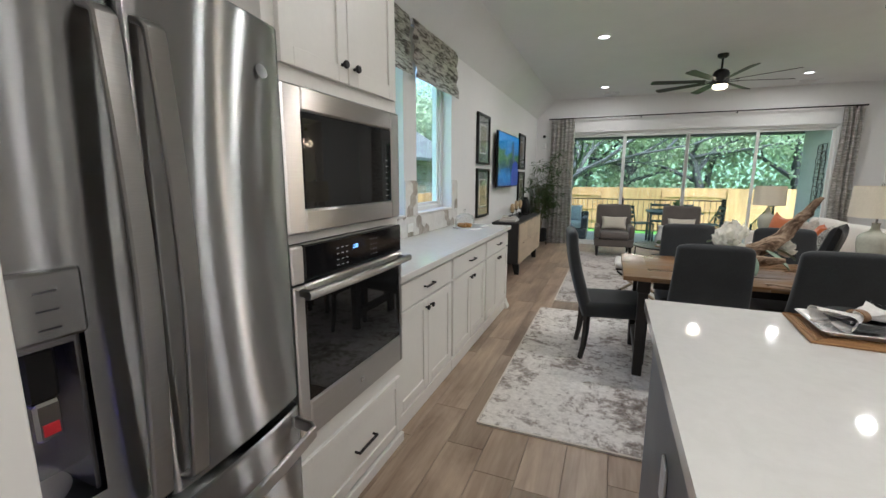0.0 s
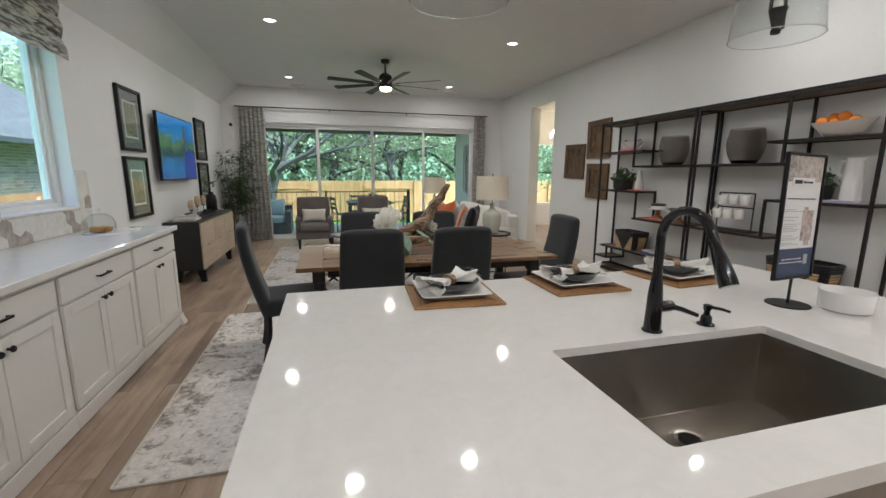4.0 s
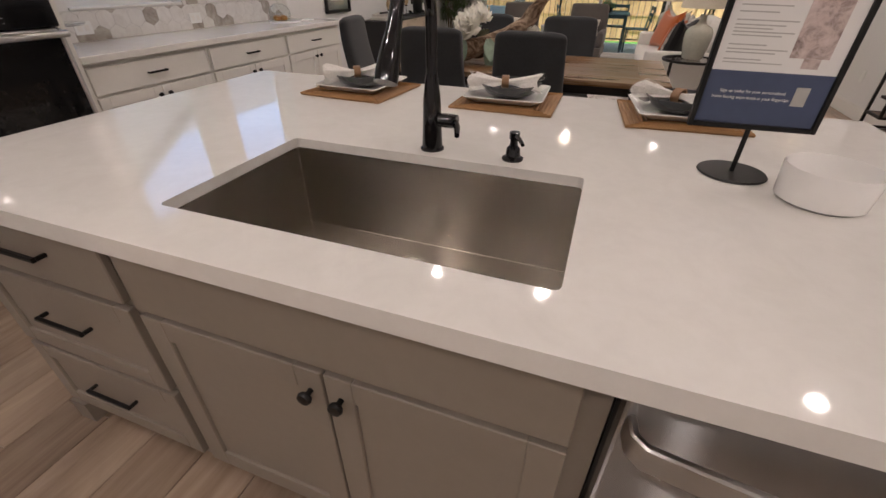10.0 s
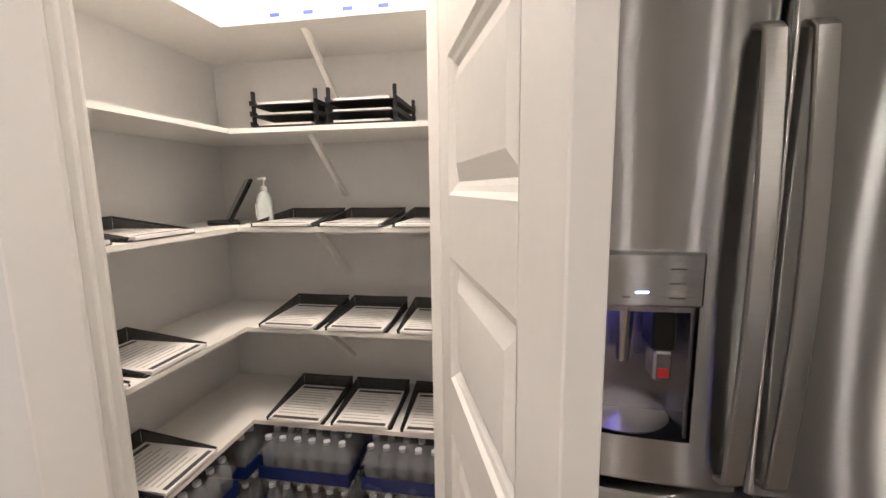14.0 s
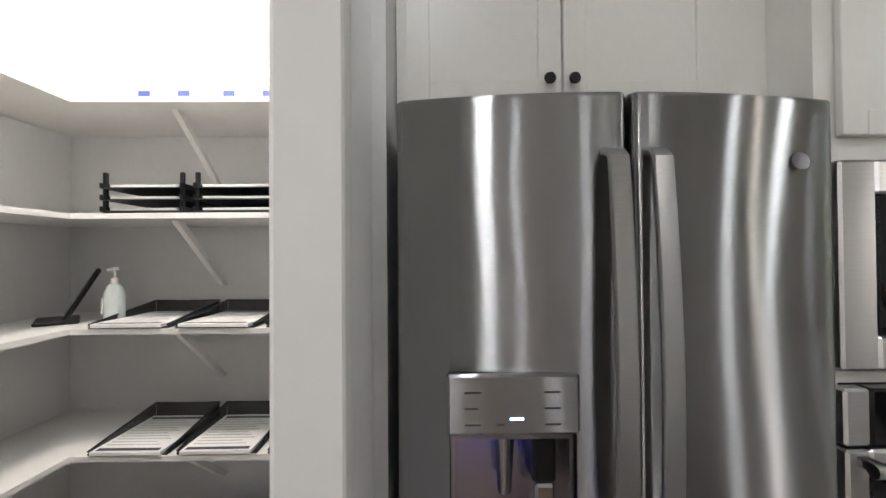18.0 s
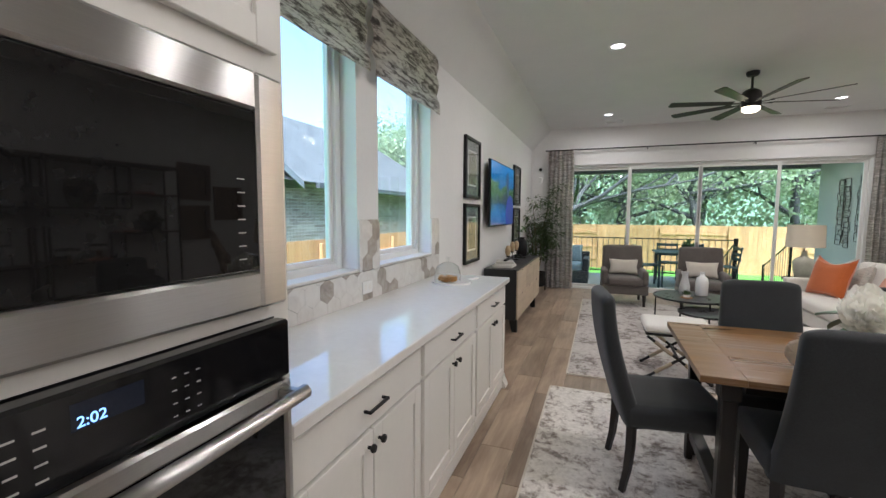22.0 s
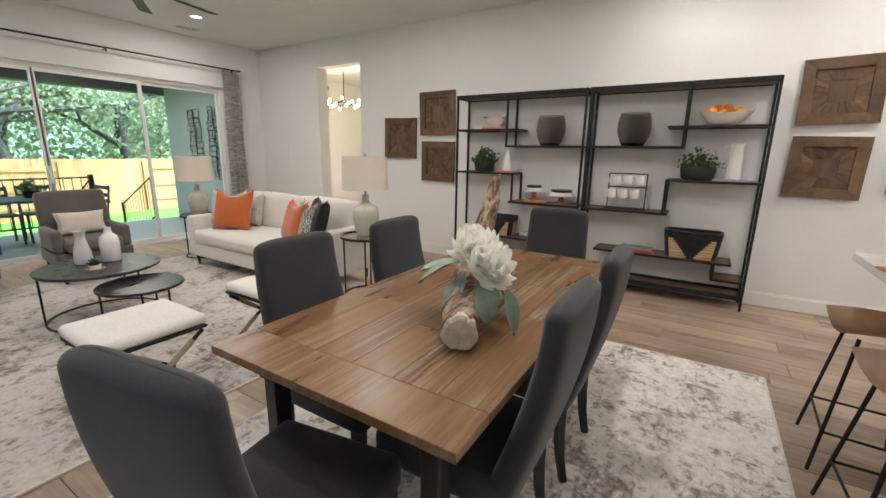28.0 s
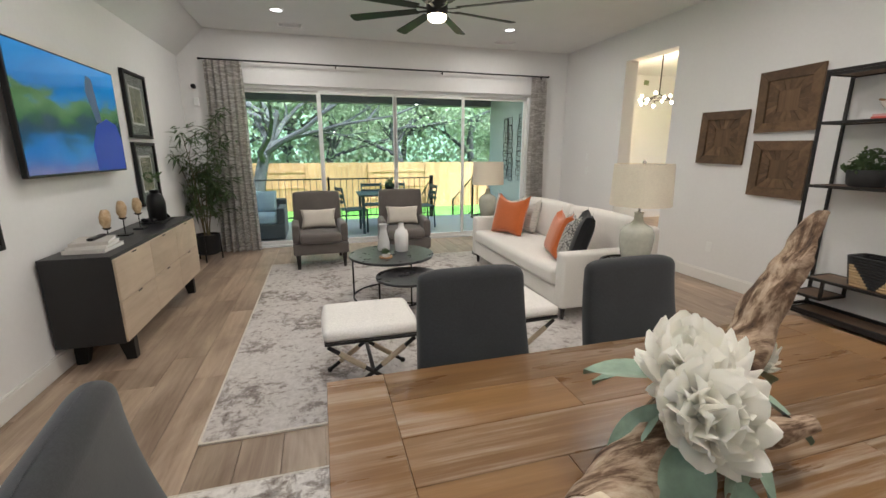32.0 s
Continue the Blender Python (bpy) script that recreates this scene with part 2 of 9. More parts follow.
def plain(name, col, rough=0.5, metal=0.0, var=0.12, scale=3.0, fine=40.0, bump=0.1, bscale=120.0, stretch=(1, 1, 1), coat=0.0, spec=0.5, rvar=0.1, sheen=0.0):
    """A surface of one colour that varies at two scales, with fine relief."""
    m, nt, bs = mat_new(name)
    v = coords(nt, stretch)
    big, small = noisy(nt, v, scale, 3), noisy(nt, v, fine, 3)
    both = nt.nodes.new("ShaderNodeMath")
    both.operation, both.inputs[2].default_value = "MULTIPLY_ADD", 0.0
    nt.links.new(big, both.inputs[0])
    both.inputs[1].default_value = 0.6
    add = nt.nodes.new("ShaderNodeMath")
    add.operation, add.inputs[1].default_value = "MULTIPLY_ADD", 0.4
    nt.links.new(small, add.inputs[0])
    nt.links.new(both.outputs[0], add.inputs[2])
    lo, hi = tuple(c * (1 - var) for c in col), tuple(min(1, c * (1 + var)) for c in col)
    nt.links.new(ramp(nt, add.outputs[0], [(0.3, lo), (0.7, hi)]), bs.inputs["Base Color"])
    rr = nt.nodes.new("ShaderNodeMapRange")
    rr.inputs[3].default_value, rr.inputs[4].default_value = max(0.02, rough - rvar), min(1, rough + rvar)
    nt.links.new(big, rr.inputs[0])
    nt.links.new(rr.outputs[0], bs.inputs["Roughness"])
    bs.inputs["Metallic"].default_value = metal
    bs.inputs["Coat Weight"].default_value = coat
    bs.inputs["Specular IOR Level"].default_value = spec
    bs.inputs["Sheen Weight"].default_value = sheen
    if bump:
        bumped(nt, bs, noisy(nt, v, bscale, 4), bump, 0.004)
    return m


def woody(name, dark, light, along=1, rough=0.45, grain=28.0, wear=0.0, bump=0.25, random_tone=0.25, coat=0.0, knots=0.0):
    """Wood whose grain runs along one axis; each piece has its own tone."""
    m, nt, bs = mat_new(name)
    st = [1.0, 1.0, 1.0]
    st[along] = 0.07
    v = coords(nt, tuple(st))
    g = noisy(nt, v, grain, 6, 0.65, 0.6)
    v2 = coords(nt, tuple(0.35 if n == along else 1.0 for n in range(3)))
    cloud = noisy(nt, v2, 3.2, 4, 0.6, 0.8)
    mid = tuple((a + b) / 2 for a, b in zip(dark, light))
    col = ramp(nt, g, [(0.28, dark), (0.52, mid), (0.75, light)])
    col = mixed(nt, 0.55, col, ramp(nt, cloud, [(0.3, tuple(0.75 * c for c in dark)), (0.7, light)]), "MIX")
    oi = nt.nodes.new("ShaderNodeObjectInfo")
    tone = ramp(nt, oi.outputs["Random"], [(0.0, (1 - random_tone,) * 3), (1.0, (1 + 0.0,) * 3)])
    col = mixed(nt, 1.0, col, tone, "MULTIPLY")
    if wear:
        w = ramp(nt, noisy(nt, v2, 3.4, 8, 0.75, 0.6), [(0.52, (0, 0, 0)), (0.72, (wear, wear, wear))])
        col = mixed(nt, w, col, tuple(min(1, 1.5 * c + 0.06) for c in light), "MIX")
    nt.links.new(col, bs.inputs["Base Color"])
    rr = nt.nodes.new("ShaderNodeMapRange")
    rr.inputs[3].default_value, rr.inputs[4].default_value = rough - 0.1, rough + 0.12
    nt.links.new(cloud, rr.inputs[0])
    nt.links.new(rr.outputs[0], bs.inputs["Roughness"])
    bs.inputs["Coat Weight"].default_value = coat
    bumped(nt, bs, g, bump, 0.002)
    return m


def fabric(name, col, rough=0.9, weave=420.0, var=0.15, bump=0.35, sheen=0.2):
    """Woven cloth: fine uneven threads, soft tone drift and slight folds."""
    m, nt, bs = mat_new(name)
    v = coords(nt)
    warp = noisy(nt, coords(nt, (1.0, 1.0, 0.25)), weave * 0.9, 2, 0.6)
    weft = noisy(nt, coords(nt, (0.25, 0.25, 1.0)), weave * 0.9, 2, 0.6)
    wv = nt.nodes.new("ShaderNodeMath")
    wv.operation = "MULTIPLY"
    nt.links.new(warp, wv.inputs[0])
    nt.links.new(weft, wv.inputs[1])
    big = noisy(nt, v, 5.0, 4)
    lo, hi = tuple(c * (1 - var) for c in col), tuple(min(1, c * (1 + var)) for c in col)
    base = ramp(nt, big, [(0.3, lo), (0.7, hi)])
    base = mixed(nt, 0.4, base, ramp(nt, wv.outputs[0], [(0.14, tuple(0.7 * c for c in col)), (0.38, tuple(min(1, 1.3 * c) for c in col))]))
    nt.links.new(base, bs.inputs["Base Color"])
    bs.inputs["Roughness"].default_value = rough
    bs.inputs["Sheen Weight"].default_value = sheen
    bs.inputs["Specular IOR Level"].default_value = 0.25
    bumped(nt, bs, wv.outputs[0], bump, 0.001)
    return m


def steel(name, col=(0.50, 0.49, 0.475), rough=0.30, pull=0.8, wave=0.02):
    """Brushed stainless steel: its fine level grain draws lamps out into tall narrow streaks."""
    m, nt, bs = mat_new(name)
    nt.nodes.remove(bs)
    gl = nt.nodes.new("ShaderNodeBsdfAnisotropic")
    g = noisy(nt, coords(nt, (0.6, 0.6, 90.0), shift=False), 14.0, 3)
    nt.links.new(ramp(nt, g, [(0.3, tuple(0.94 * c for c in col)), (0.7, tuple(min(1, 1.05 * c) for c in col))]), gl.inputs["Color"])
    gl.inputs["Roughness"].default_value, gl.inputs["Anisotropy"].default_value = rough, pull
    tg = nt.nodes.new("ShaderNodeTangent")
    tg.direction_type, tg.axis = "RADIAL", "Z"
    nt.links.new(tg.outputs[0], gl.inputs["Tangent"])
    big = nt.nodes.new("ShaderNodeTexNoise")
    nt.links.new(coords(nt, (1.0, 1.0, 0.5), shift=False), big.inputs["Vector"])
    big.inputs["Scale"].default_value, big.inputs["Detail"].default_value = 3.0, 1.0
    sway = nt.nodes.new("ShaderNodeVectorMath")
    sway.operation = "MULTIPLY_ADD"
    nt.links.new(big.outputs["Color"], sway.inputs[0])
    sway.inputs[1].default_value, sway.inputs[2].default_value = (wave, wave, 0), (-0.5 * wave, -0.5 * wave, 0)
    geo = nt.nodes.new("ShaderNodeNewGeometry")
    add = nt.nodes.new("ShaderNodeVectorMath")
    add.operation = "ADD"
    nt.links.new(geo.outputs["Normal"], add.inputs[0])
    nt.links.new(sway.outputs[0], add.inputs[1])
    unit = nt.nodes.new("ShaderNodeVectorMath")
    unit.operation = "NORMALIZE"
    nt.links.new(add.outputs[0], unit.inputs[0])
    nt.links.new(unit.outputs[0], gl.inputs["Normal"])
    nt.links.new(gl.outputs[0], nt.nodes["Material Output"].inputs[0])
    return m


def glassy(name, tint=(1, 1, 1), gloss=0.02, body=0.0):
    """Clear sheet glass: sees through, with mirror gloss that grows at a slant."""
    m, nt, bs = mat_new(name)
    nt.nodes.remove(bs)
    out = nt.nodes["Material Output"]
    tr = nt.nodes.new("ShaderNodeBsdfTransparent")
    tr.inputs[0].default_value = (*tint, 1)
    gl = nt.nodes.new("ShaderNodeBsdfGlossy")
    gl.inputs["Roughness"].default_value = gloss
    fr = nt.nodes.new("ShaderNodeLayerWeight")
    fr.inputs["Blend"].default_value = 0.5
    pw = nt.nodes.new("ShaderNodeMath")
    pw.operation, pw.inputs[1].default_value = "POWER", 5.0
    nt.links.new(fr.outputs["Facing"], pw.inputs[0])
    am = nt.nodes.new("ShaderNodeMath")
    am.operation, am.inputs[1].default_value, am.inputs[2].default_value = "MULTIPLY_ADD", 0.85, 0.025
    nt.links.new(pw.outputs[0], am.inputs[0])
    mx = nt.nodes.new("ShaderNodeMixShader")
    nt.links.new(am.outputs[0], mx.inputs[0])
    nt.links.new(tr.outputs[0], mx.inputs[1])
    nt.links.new(gl.outputs[0], mx.inputs[2])
    nt.links.new(mx.outputs[0], out.inputs[0])
    return m


def glow(name, col, power):
    m, nt, bs = mat_new(name)
    bs.inputs["Base Color"].default_value = (*col, 1)
    bs.inputs["Emission Color"].default_value = (*col, 1)
    bs.inputs["Emission Strength"].default_value = power
    return m


def mottled(name, stops, scale=6.0, stretch=(1, 1, 1), rough=0.9, detail=8.0, second=30.0, mix=0.4, bump=0.3, bscale=250.0, dist=1.0, world=True):
    """Uneven patches through a row of colours: rugs, marble, foliage, ground."""
    m, nt, bs = mat_new(name)
    v = coords(nt, stretch, world=world)
    a = noisy(nt, v, scale, detail, 0.65, dist)
    b = noisy(nt, v, second, 5, 0.6, 0.5)
    add = nt.nodes.new("ShaderNodeMix")
    add.inputs[0].default_value = mix
    nt.links.new(a, add.inputs[2])
    nt.links.new(b, add.inputs[3])
    nt.links.new(ramp(nt, add.outputs[0], stops), bs.inputs["Base Color"])
    bs.inputs["Roughness"].default_value = rough
    bs.inputs["Specular IOR Level"].default_value = 0.3
    if bump:
        bumped(nt, bs, noisy(nt, v, bscale, 3), bump, 0.003)
    return m


def netting(name, col, clear, rough=0.5):
    """Thin see-through stuff: open wire mesh or clear plastic, partly let through."""
    m, nt, bs = mat_new(name)
    v = coords(nt)
    nt.links.new(ramp(nt, noisy(nt, v, 60.0, 3), [(0.3, tuple(0.8 * c for c in col)), (0.7, col)]), bs.inputs["Base Color"])
    bs.inputs["Roughness"].default_value = rough
    tr = nt.nodes.new("ShaderNodeBsdfTransparent")
    mx = nt.nodes.new("ShaderNodeMixShader")
    mx.inputs[0].default_value = clear
    nt.links.new(bs.outputs[0], mx.inputs[1])
    nt.links.new(tr.outputs[0], mx.inputs[2])
    nt.links.new(mx.outputs[0], nt.nodes["Material Output"].inputs[0])
    return m


def rugged(name, base, dark, mid):
    """Distressed pile: dark broken marks that gather in patches on a pale ground."""
    m, nt, bs = mat_new(name)
    v = coords(nt, (1.0, 1.0, 1.0), world=True)
    marks = noisy(nt, coords(nt, (0.8, 1.3, 1.0), world=True), 15.0, 10, 0.72, 0.3)
    cross = noisy(nt, coords(nt, (1.3, 0.8, 1.0), world=True), 12.0, 9, 0.72, 0.3)
    patch = noisy(nt, v, 2.6, 6, 0.6, 0.8)
    both = nt.nodes.new("ShaderNodeMath")
    both.operation = "MINIMUM"
    nt.links.new(marks, both.inputs[0])
    nt.links.new(cross, both.inputs[1])
    sh = nt.nodes.new("ShaderNodeMath")
    sh.operation = "MULTIPLY_ADD"
    sh.inputs[1].default_value = 0.62
    nt.links.new(patch, sh.inputs[0])
    nt.links.new(both.outputs[0], sh.inputs[2])
    col = ramp(nt, sh.outputs[0], [(0.615, dark), (0.69, mid), (0.775, base), (0.90, tuple(min(1, 1.08 * c) for c in base))])
    col = mixed(nt, 0.32, col, ramp(nt, noisy(nt, v, 32.0, 6, 0.65), [(0.35, mid), (0.6, base)]), "MIX")
    nt.links.new(col, bs.inputs["Base Color"])
    bs.inputs["Roughness"].default_value = 0.95
    bs.inputs["Specular IOR Level"].default_value = 0.15
    bumped(nt, bs, noisy(nt, v, 380.0, 3), 0.6, 0.004)
    return m


def rubbed_wood(name, dark, mid, light, worn):
    """Rubbed plank wood: fine straight streaks with greyish worn scratches along the board."""
    m, nt, bs = mat_new(name)
    fine = noisy(nt, coords(nt, (0.035, 1.0, 1.0)), 42.0, 7, 0.68, 0.15)
    broad = noisy(nt, coords(nt, (0.12, 1.0, 1.0)), 9.0, 5, 0.6, 0.3)
    cloud = noisy(nt, coords(nt, (0.4, 1.0, 1.0)), 3.0, 5, 0.6, 0.4)
    col = ramp(nt, fine, [(0.30, dark), (0.50, mid), (0.70, light)])
    col = mixed(nt, 0.6, col, ramp(nt, broad, [(0.30, dark), (0.5, mid), (0.70, light)]), "MIX")
    oi = nt.nodes.new("ShaderNodeObjectInfo")
    col = mixed(nt, 1.0, col, ramp(nt, oi.outputs["Random"], [(0.0, (0.72, 0.72, 0.74)), (1.0, (1.08, 1.06, 1.02))]), "MULTIPLY")
    lift = nt.nodes.new("ShaderNodeMath")
    lift.operation = "MULTIPLY"
    nt.links.new(ramp(nt, fine, [(0.46, (0, 0, 0)), (0.66, (1, 1, 1))]), lift.inputs[0])
    nt.links.new(ramp(nt, cloud, [(0.45, (0, 0, 0)), (0.62, (0.85, 0.85, 0.85))]), lift.inputs[1])
    col = mixed(nt, lift.outputs[0], col, worn, "MIX")
    nt.links.new(col, bs.inputs["Base Color"])
    nt.links.new(ramp(nt, broad, [(0.3, (0.22, 0.22, 0.22)), (0.7, (0.40, 0.40, 0.40))]), bs.inputs["Roughness"])
    bumped(nt, bs, fine, 0.4, 0.0015)
    return m


def leafy(name, dark, light, rough=0.5):
    m, nt, bs = mat_new(name)
    g = nt.nodes.new("ShaderNodeNewGeometry")
    nt.links.new(ramp(nt, g.outputs["Random Per Island"], [(0.0, dark), (1.0, light)]), bs.inputs["Base Color"])
    bs.inputs["Roughness"].default_value = rough
    bs.inputs["Specular IOR Level"].default_value = 0.3
    tl = nt.nodes.new("ShaderNodeBsdfTranslucent")
    tl.inputs[0].default_value = (*light, 1)
    mx = nt.nodes.new("ShaderNodeMixShader")
    mx.inputs[0].default_value = 0.40
    nt.links.new(bs.outputs[0], mx.inputs[1])
    nt.links.new(tl.outputs[0], mx.inputs[2])
    nt.links.new(mx.outputs[0], nt.nodes["Material Output"].inputs[0])
    return m
# ---- world, sun and lamps ----
world = bpy.data.worlds.new("world")
scene.world = world
world.use_nodes = True
wn = world.node_tree
sky = wn.nodes.new("ShaderNodeTexSky")
sky.sky_type, sky.sun_disc = "NISHITA", False
sky.sun_elevation, sky.sun_rotation = radians(57), radians(157)
sky.air_density, sky.dust_density, sky.ozone_density = 1.0, 3.0, 1.0
wn.links.new(sky.outputs[0], wn.nodes["Background"].inputs[0])
wn.nodes["Background"].inputs[1].default_value = SKY
sun = new("sun", bpy.data.lights.new("sun", "SUN"))
sun.data.energy, sun.data.angle, sun.data.color = SUN, radians(40), (1.0, 0.96, 0.9)
sun.matrix_basis = look((5, -12, 20), (0, 0, 0))


def lamp(name, at, power, size, col, down=True, kind="AREA"):
    li = bpy.data.lights.new(name, kind)
    li.energy, li.color = power, col
    if kind == "AREA":
        li.shape, li.size = "DISK", size
    else:
        li.shadow_soft_size = size
    ob = new(name, li)
    ob.matrix_basis = pose(*at, 0 if down else 180, 0, 0)
    return ob


WARM = (1.0, 0.895, 0.745)
CANS = [(0.21, 5.83), (3.14, 5.85), (0.17, 8.75), (3.13, 8.75), (0.86, 3.70), (1.90, 3.74)]
KITCHEN_CANS = [(0.55, 0.40), (0.86, -0.75), (1.9, -0.75), (3.0, -0.5), (3.9, 0.6), (3.9, 1.9), (3.9, 3.2)]
for px, py in CANS + KITCHEN_CANS:
    lamp("can_light", (px, py, 3.028), CAN_W * (KITCHEN_K if (px, py) in KITCHEN_CANS else 1), 0.11, WARM)
lamp("fan_light", (1.66, 7.13, 2.585), FAN_W, 0.10, WARM)
for px in (1.085, 2.13):
    lamp("pendant_light", (px, 1.60, 2.115), PEND_W, 0.03, WARM, kind="POINT")
lamp("pantry_light", (-0.34, -0.22, 2.96), PANTRY_W, 0.5, (1.0, 0.84, 0.64))
lamp("breakfast_light", (5.95, 9.0, 2.30), BREAK_W, 0.12, (1.0, 0.74, 0.46), kind="POINT")
# two added lamps without fittings, to brighten the porch
for px, py in ((0.9, 11.2), (3.0, 11.2)):
    lamp("patio_fill", (px, py, 2.60), 6.0, 0.1, WARM)
# ---- materials in use ----
WALL = plain("wall_paint", (0.78, 0.78, 0.775), 0.75, var=0.03, scale=1.2, fine=30, bump=0.12, bscale=55)
CEIL = plain("ceiling_paint", (0.74, 0.745, 0.74), 0.85, var=0.03, bump=0.15, bscale=45)
TRIM = plain("trim_paint", (0.78, 0.77, 0.74), 0.38, var=0.03, bump=0.04)
CAB = plain("cabinet_paint", (0.78, 0.765, 0.72), 0.36, var=0.03, scale=2, bump=0.03)
VINYL = plain("white_vinyl", (0.80, 0.81, 0.80), 0.35, var=0.03, bump=0.02)
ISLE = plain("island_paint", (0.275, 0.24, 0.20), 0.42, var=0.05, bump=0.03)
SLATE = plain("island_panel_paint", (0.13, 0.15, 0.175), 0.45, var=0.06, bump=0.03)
QUARTZ = mottled("white_quartz", [(0.3, (0.74, 0.725, 0.69)), (0.55, (0.79, 0.775, 0.74)), (0.75, (0.82, 0.81, 0.78))], 7, rough=0.05, bump=0.0, dist=2.0)
BLACK = plain("black_metal", (0.010, 0.010, 0.010), 0.45, metal=0.4, var=0.2, bump=0.05)
IRON = plain("dark_iron", (0.016, 0.014, 0.013), 0.5, metal=0.35, var=0.25, bump=0.12)
GLOSSBLACK = plain("gloss_black", (0.008, 0.008, 0.009), 0.08, var=0.1, bump=0.0, rvar=0.02)
DARKGLASS = plain("dark_oven_glass", (0.010, 0.010, 0.010), 0.02, var=0.1, bump=0.0, rvar=0.01, spec=0.35)
STEEL = steel("stainless_door", (0.43, 0.43, 0.43), 0.27, 0.84, 0.07)
STEEL2 = steel("stainless_trim", (0.49, 0.48, 0.465), 0.28, 0.7, 0.03)
SINKSTEEL = steel("sink_steel", (0.42, 0.39, 0.35), 0.22, 0.72, 0.02)
CHROME = plain("satin_nickel", (0.55, 0.53, 0.50), 0.25, metal=1.0, var=0.08, bump=0.0)
GLASS = glassy("window_glass", (0.87, 0.96, 0.985))
CLEAR = glassy("clear_glass", (0.96, 0.97, 0.97), 0.01)
SMOKE = glassy("smoked_glass", (0.84, 0.825, 0.81), 0.03)
FLOORWOOD = woody("floor_plank", (0.20, 0.125, 0.08), (0.64, 0.50, 0.37), 1, 0.36, 22.0, random_tone=0.26, bump=0.15)
GROUT = plain("floor_joint", (0.22, 0.155, 0.11), 0.8)
RUG2 = rugged("living_rug_pile", (0.60, 0.565, 0.535), (0.08, 0.062, 0.052), (0.26, 0.22, 0.195))
RUG = rugged("rug_pile", (0.82, 0.785, 0.74), (0.085, 0.062, 0.05), (0.30, 0.25, 0.215))
TABLEWOOD = rubbed_wood("table_wood", (0.105, 0.050, 0.017), (0.190, 0.099, 0.036), (0.275, 0.157, 0.063), (0.37, 0.31, 0.25))
SHELFWOOD = woody("shelf_wood", (0.10, 0.06, 0.035), (0.25, 0.16, 0.095), 1, 0.5, 24.0)
ARTWOOD = woody("reclaimed_wood", (0.07, 0.038, 0.02), (0.27, 0.165, 0.085), 2, 0.7, 16.0, bump=0.6, random_tone=0.45)
OAK = woody("pale_oak", (0.43, 0.33, 0.23), (0.62, 0.51, 0.39), 1, 0.5, 20.0, random_tone=0.08)
DRIFT = mottled("driftwood", [(0.37, (0.022, 0.013, 0.009)), (0.46, (0.13, 0.08, 0.048)), (0.54, (0.36, 0.265, 0.185)), (0.66, (0.56, 0.46, 0.35))], 11, (0.4, 1.4, 0.55), 0.85, 8, 45, 0.35, 1.0, 70, 1.5)
SEATWOOD = woody("stool_wood", (0.22, 0.11, 0.05), (0.46, 0.27, 0.13), 0, 0.4, 18.0)
CHARCOAL = fabric("charcoal_fabric", (0.033, 0.035, 0.037), var=0.2)
TAUPE = fabric("grey_tweed", (0.13, 0.115, 0.105), var=0.2)
WHITEFAB = fabric("white_linen", (0.74, 0.71, 0.66), var=0.04, bump=0.08)
CREAMFAB = fabric("cream_cotton", (0.66, 0.61, 0.53), var=0.06)
ORANGE = fabric("rust_velvet", (0.50, 0.12, 0.025), var=0.15, sheen=0.5)
BLACKFAB = fabric("black_velvet", (0.016, 0.016, 0.018), var=0.2)
SHADEFAB = fabric("lamp_linen", (0.80, 0.72, 0.58), var=0.03)
CERAM = plain("white_ceramic", (0.86, 0.85, 0.83), 0.12, var=0.03, bump=0.0, coat=0.3)
CELADON = plain("pale_green_glaze", (0.50, 0.50, 0.42), 0.15, var=0.12, scale=5, bump=0.02, coat=0.4)
GREYBOWL = plain("grey_glaze", (0.05, 0.055, 0.058), 0.12, var=0.25, bump=0.0, coat=0.4)
PAPER = plain("white_paper", (0.78, 0.77, 0.75), 0.7, var=0.02, bump=0.02)
INK = plain("dark_print", (0.05, 0.05, 0.055), 0.7, bump=0.0)
GREYINK = plain("grey_print", (0.45, 0.44, 0.42), 0.7, bump=0.0)
STUCCO = plain("stucco", (0.42, 0.46, 0.44), 0.9, var=0.08, bump=0.6, bscale=90)
CONCRETE = plain("concrete", (0.44, 0.43, 0.41), 0.45, var=0.12, bump=0.3)
FENCEWOOD = woody("cedar_picket", (0.42, 0.205, 0.078), (0.61, 0.345, 0.155), 2, 0.75, 14.0, random_tone=0.2)
BRICK = plain("brick_face", (0.30, 0.255, 0.225), 0.85, var=0.35, scale=2.5, fine=18, bump=0.5, bscale=60)
MORTAR = plain("mortar", (0.46, 0.44, 0.40), 0.9, var=0.08, bump=0.5)
SHINGLE = plain("grey_shingle", (0.10, 0.10, 0.10), 0.95, var=0.35, fine=25, bump=0.4, spec=0.15)
GRASSMAT = mottled("grass_ground", [(0.3, (0.06, 0.17, 0.02)), (0.6, (0.14, 0.34, 0.05)), (0.8, (0.22, 0.42, 0.08))], 1.2, rough=0.9, second=22)
BARK = plain("oak_bark", (0.065, 0.062, 0.057), 0.9, var=0.35, scale=4, fine=25, bump=0.9, bscale=20, stretch=(1, 1, 0.3))
OAKLEAF = leafy("oak_leaf", (0.19, 0.235, 0.135), (0.40, 0.45, 0.28), 0.6)
HOUSELEAF = leafy("house_leaf", (0.045, 0.08, 0.035), (0.13, 0.19, 0.09), 0.4)
LAMPGLOW = glow("can_glow", (1.0, 0.95, 0.86), 1.1)
QUARTZ.node_tree.nodes["Principled BSDF"].inputs["Specular IOR Level"].default_value = 0.36
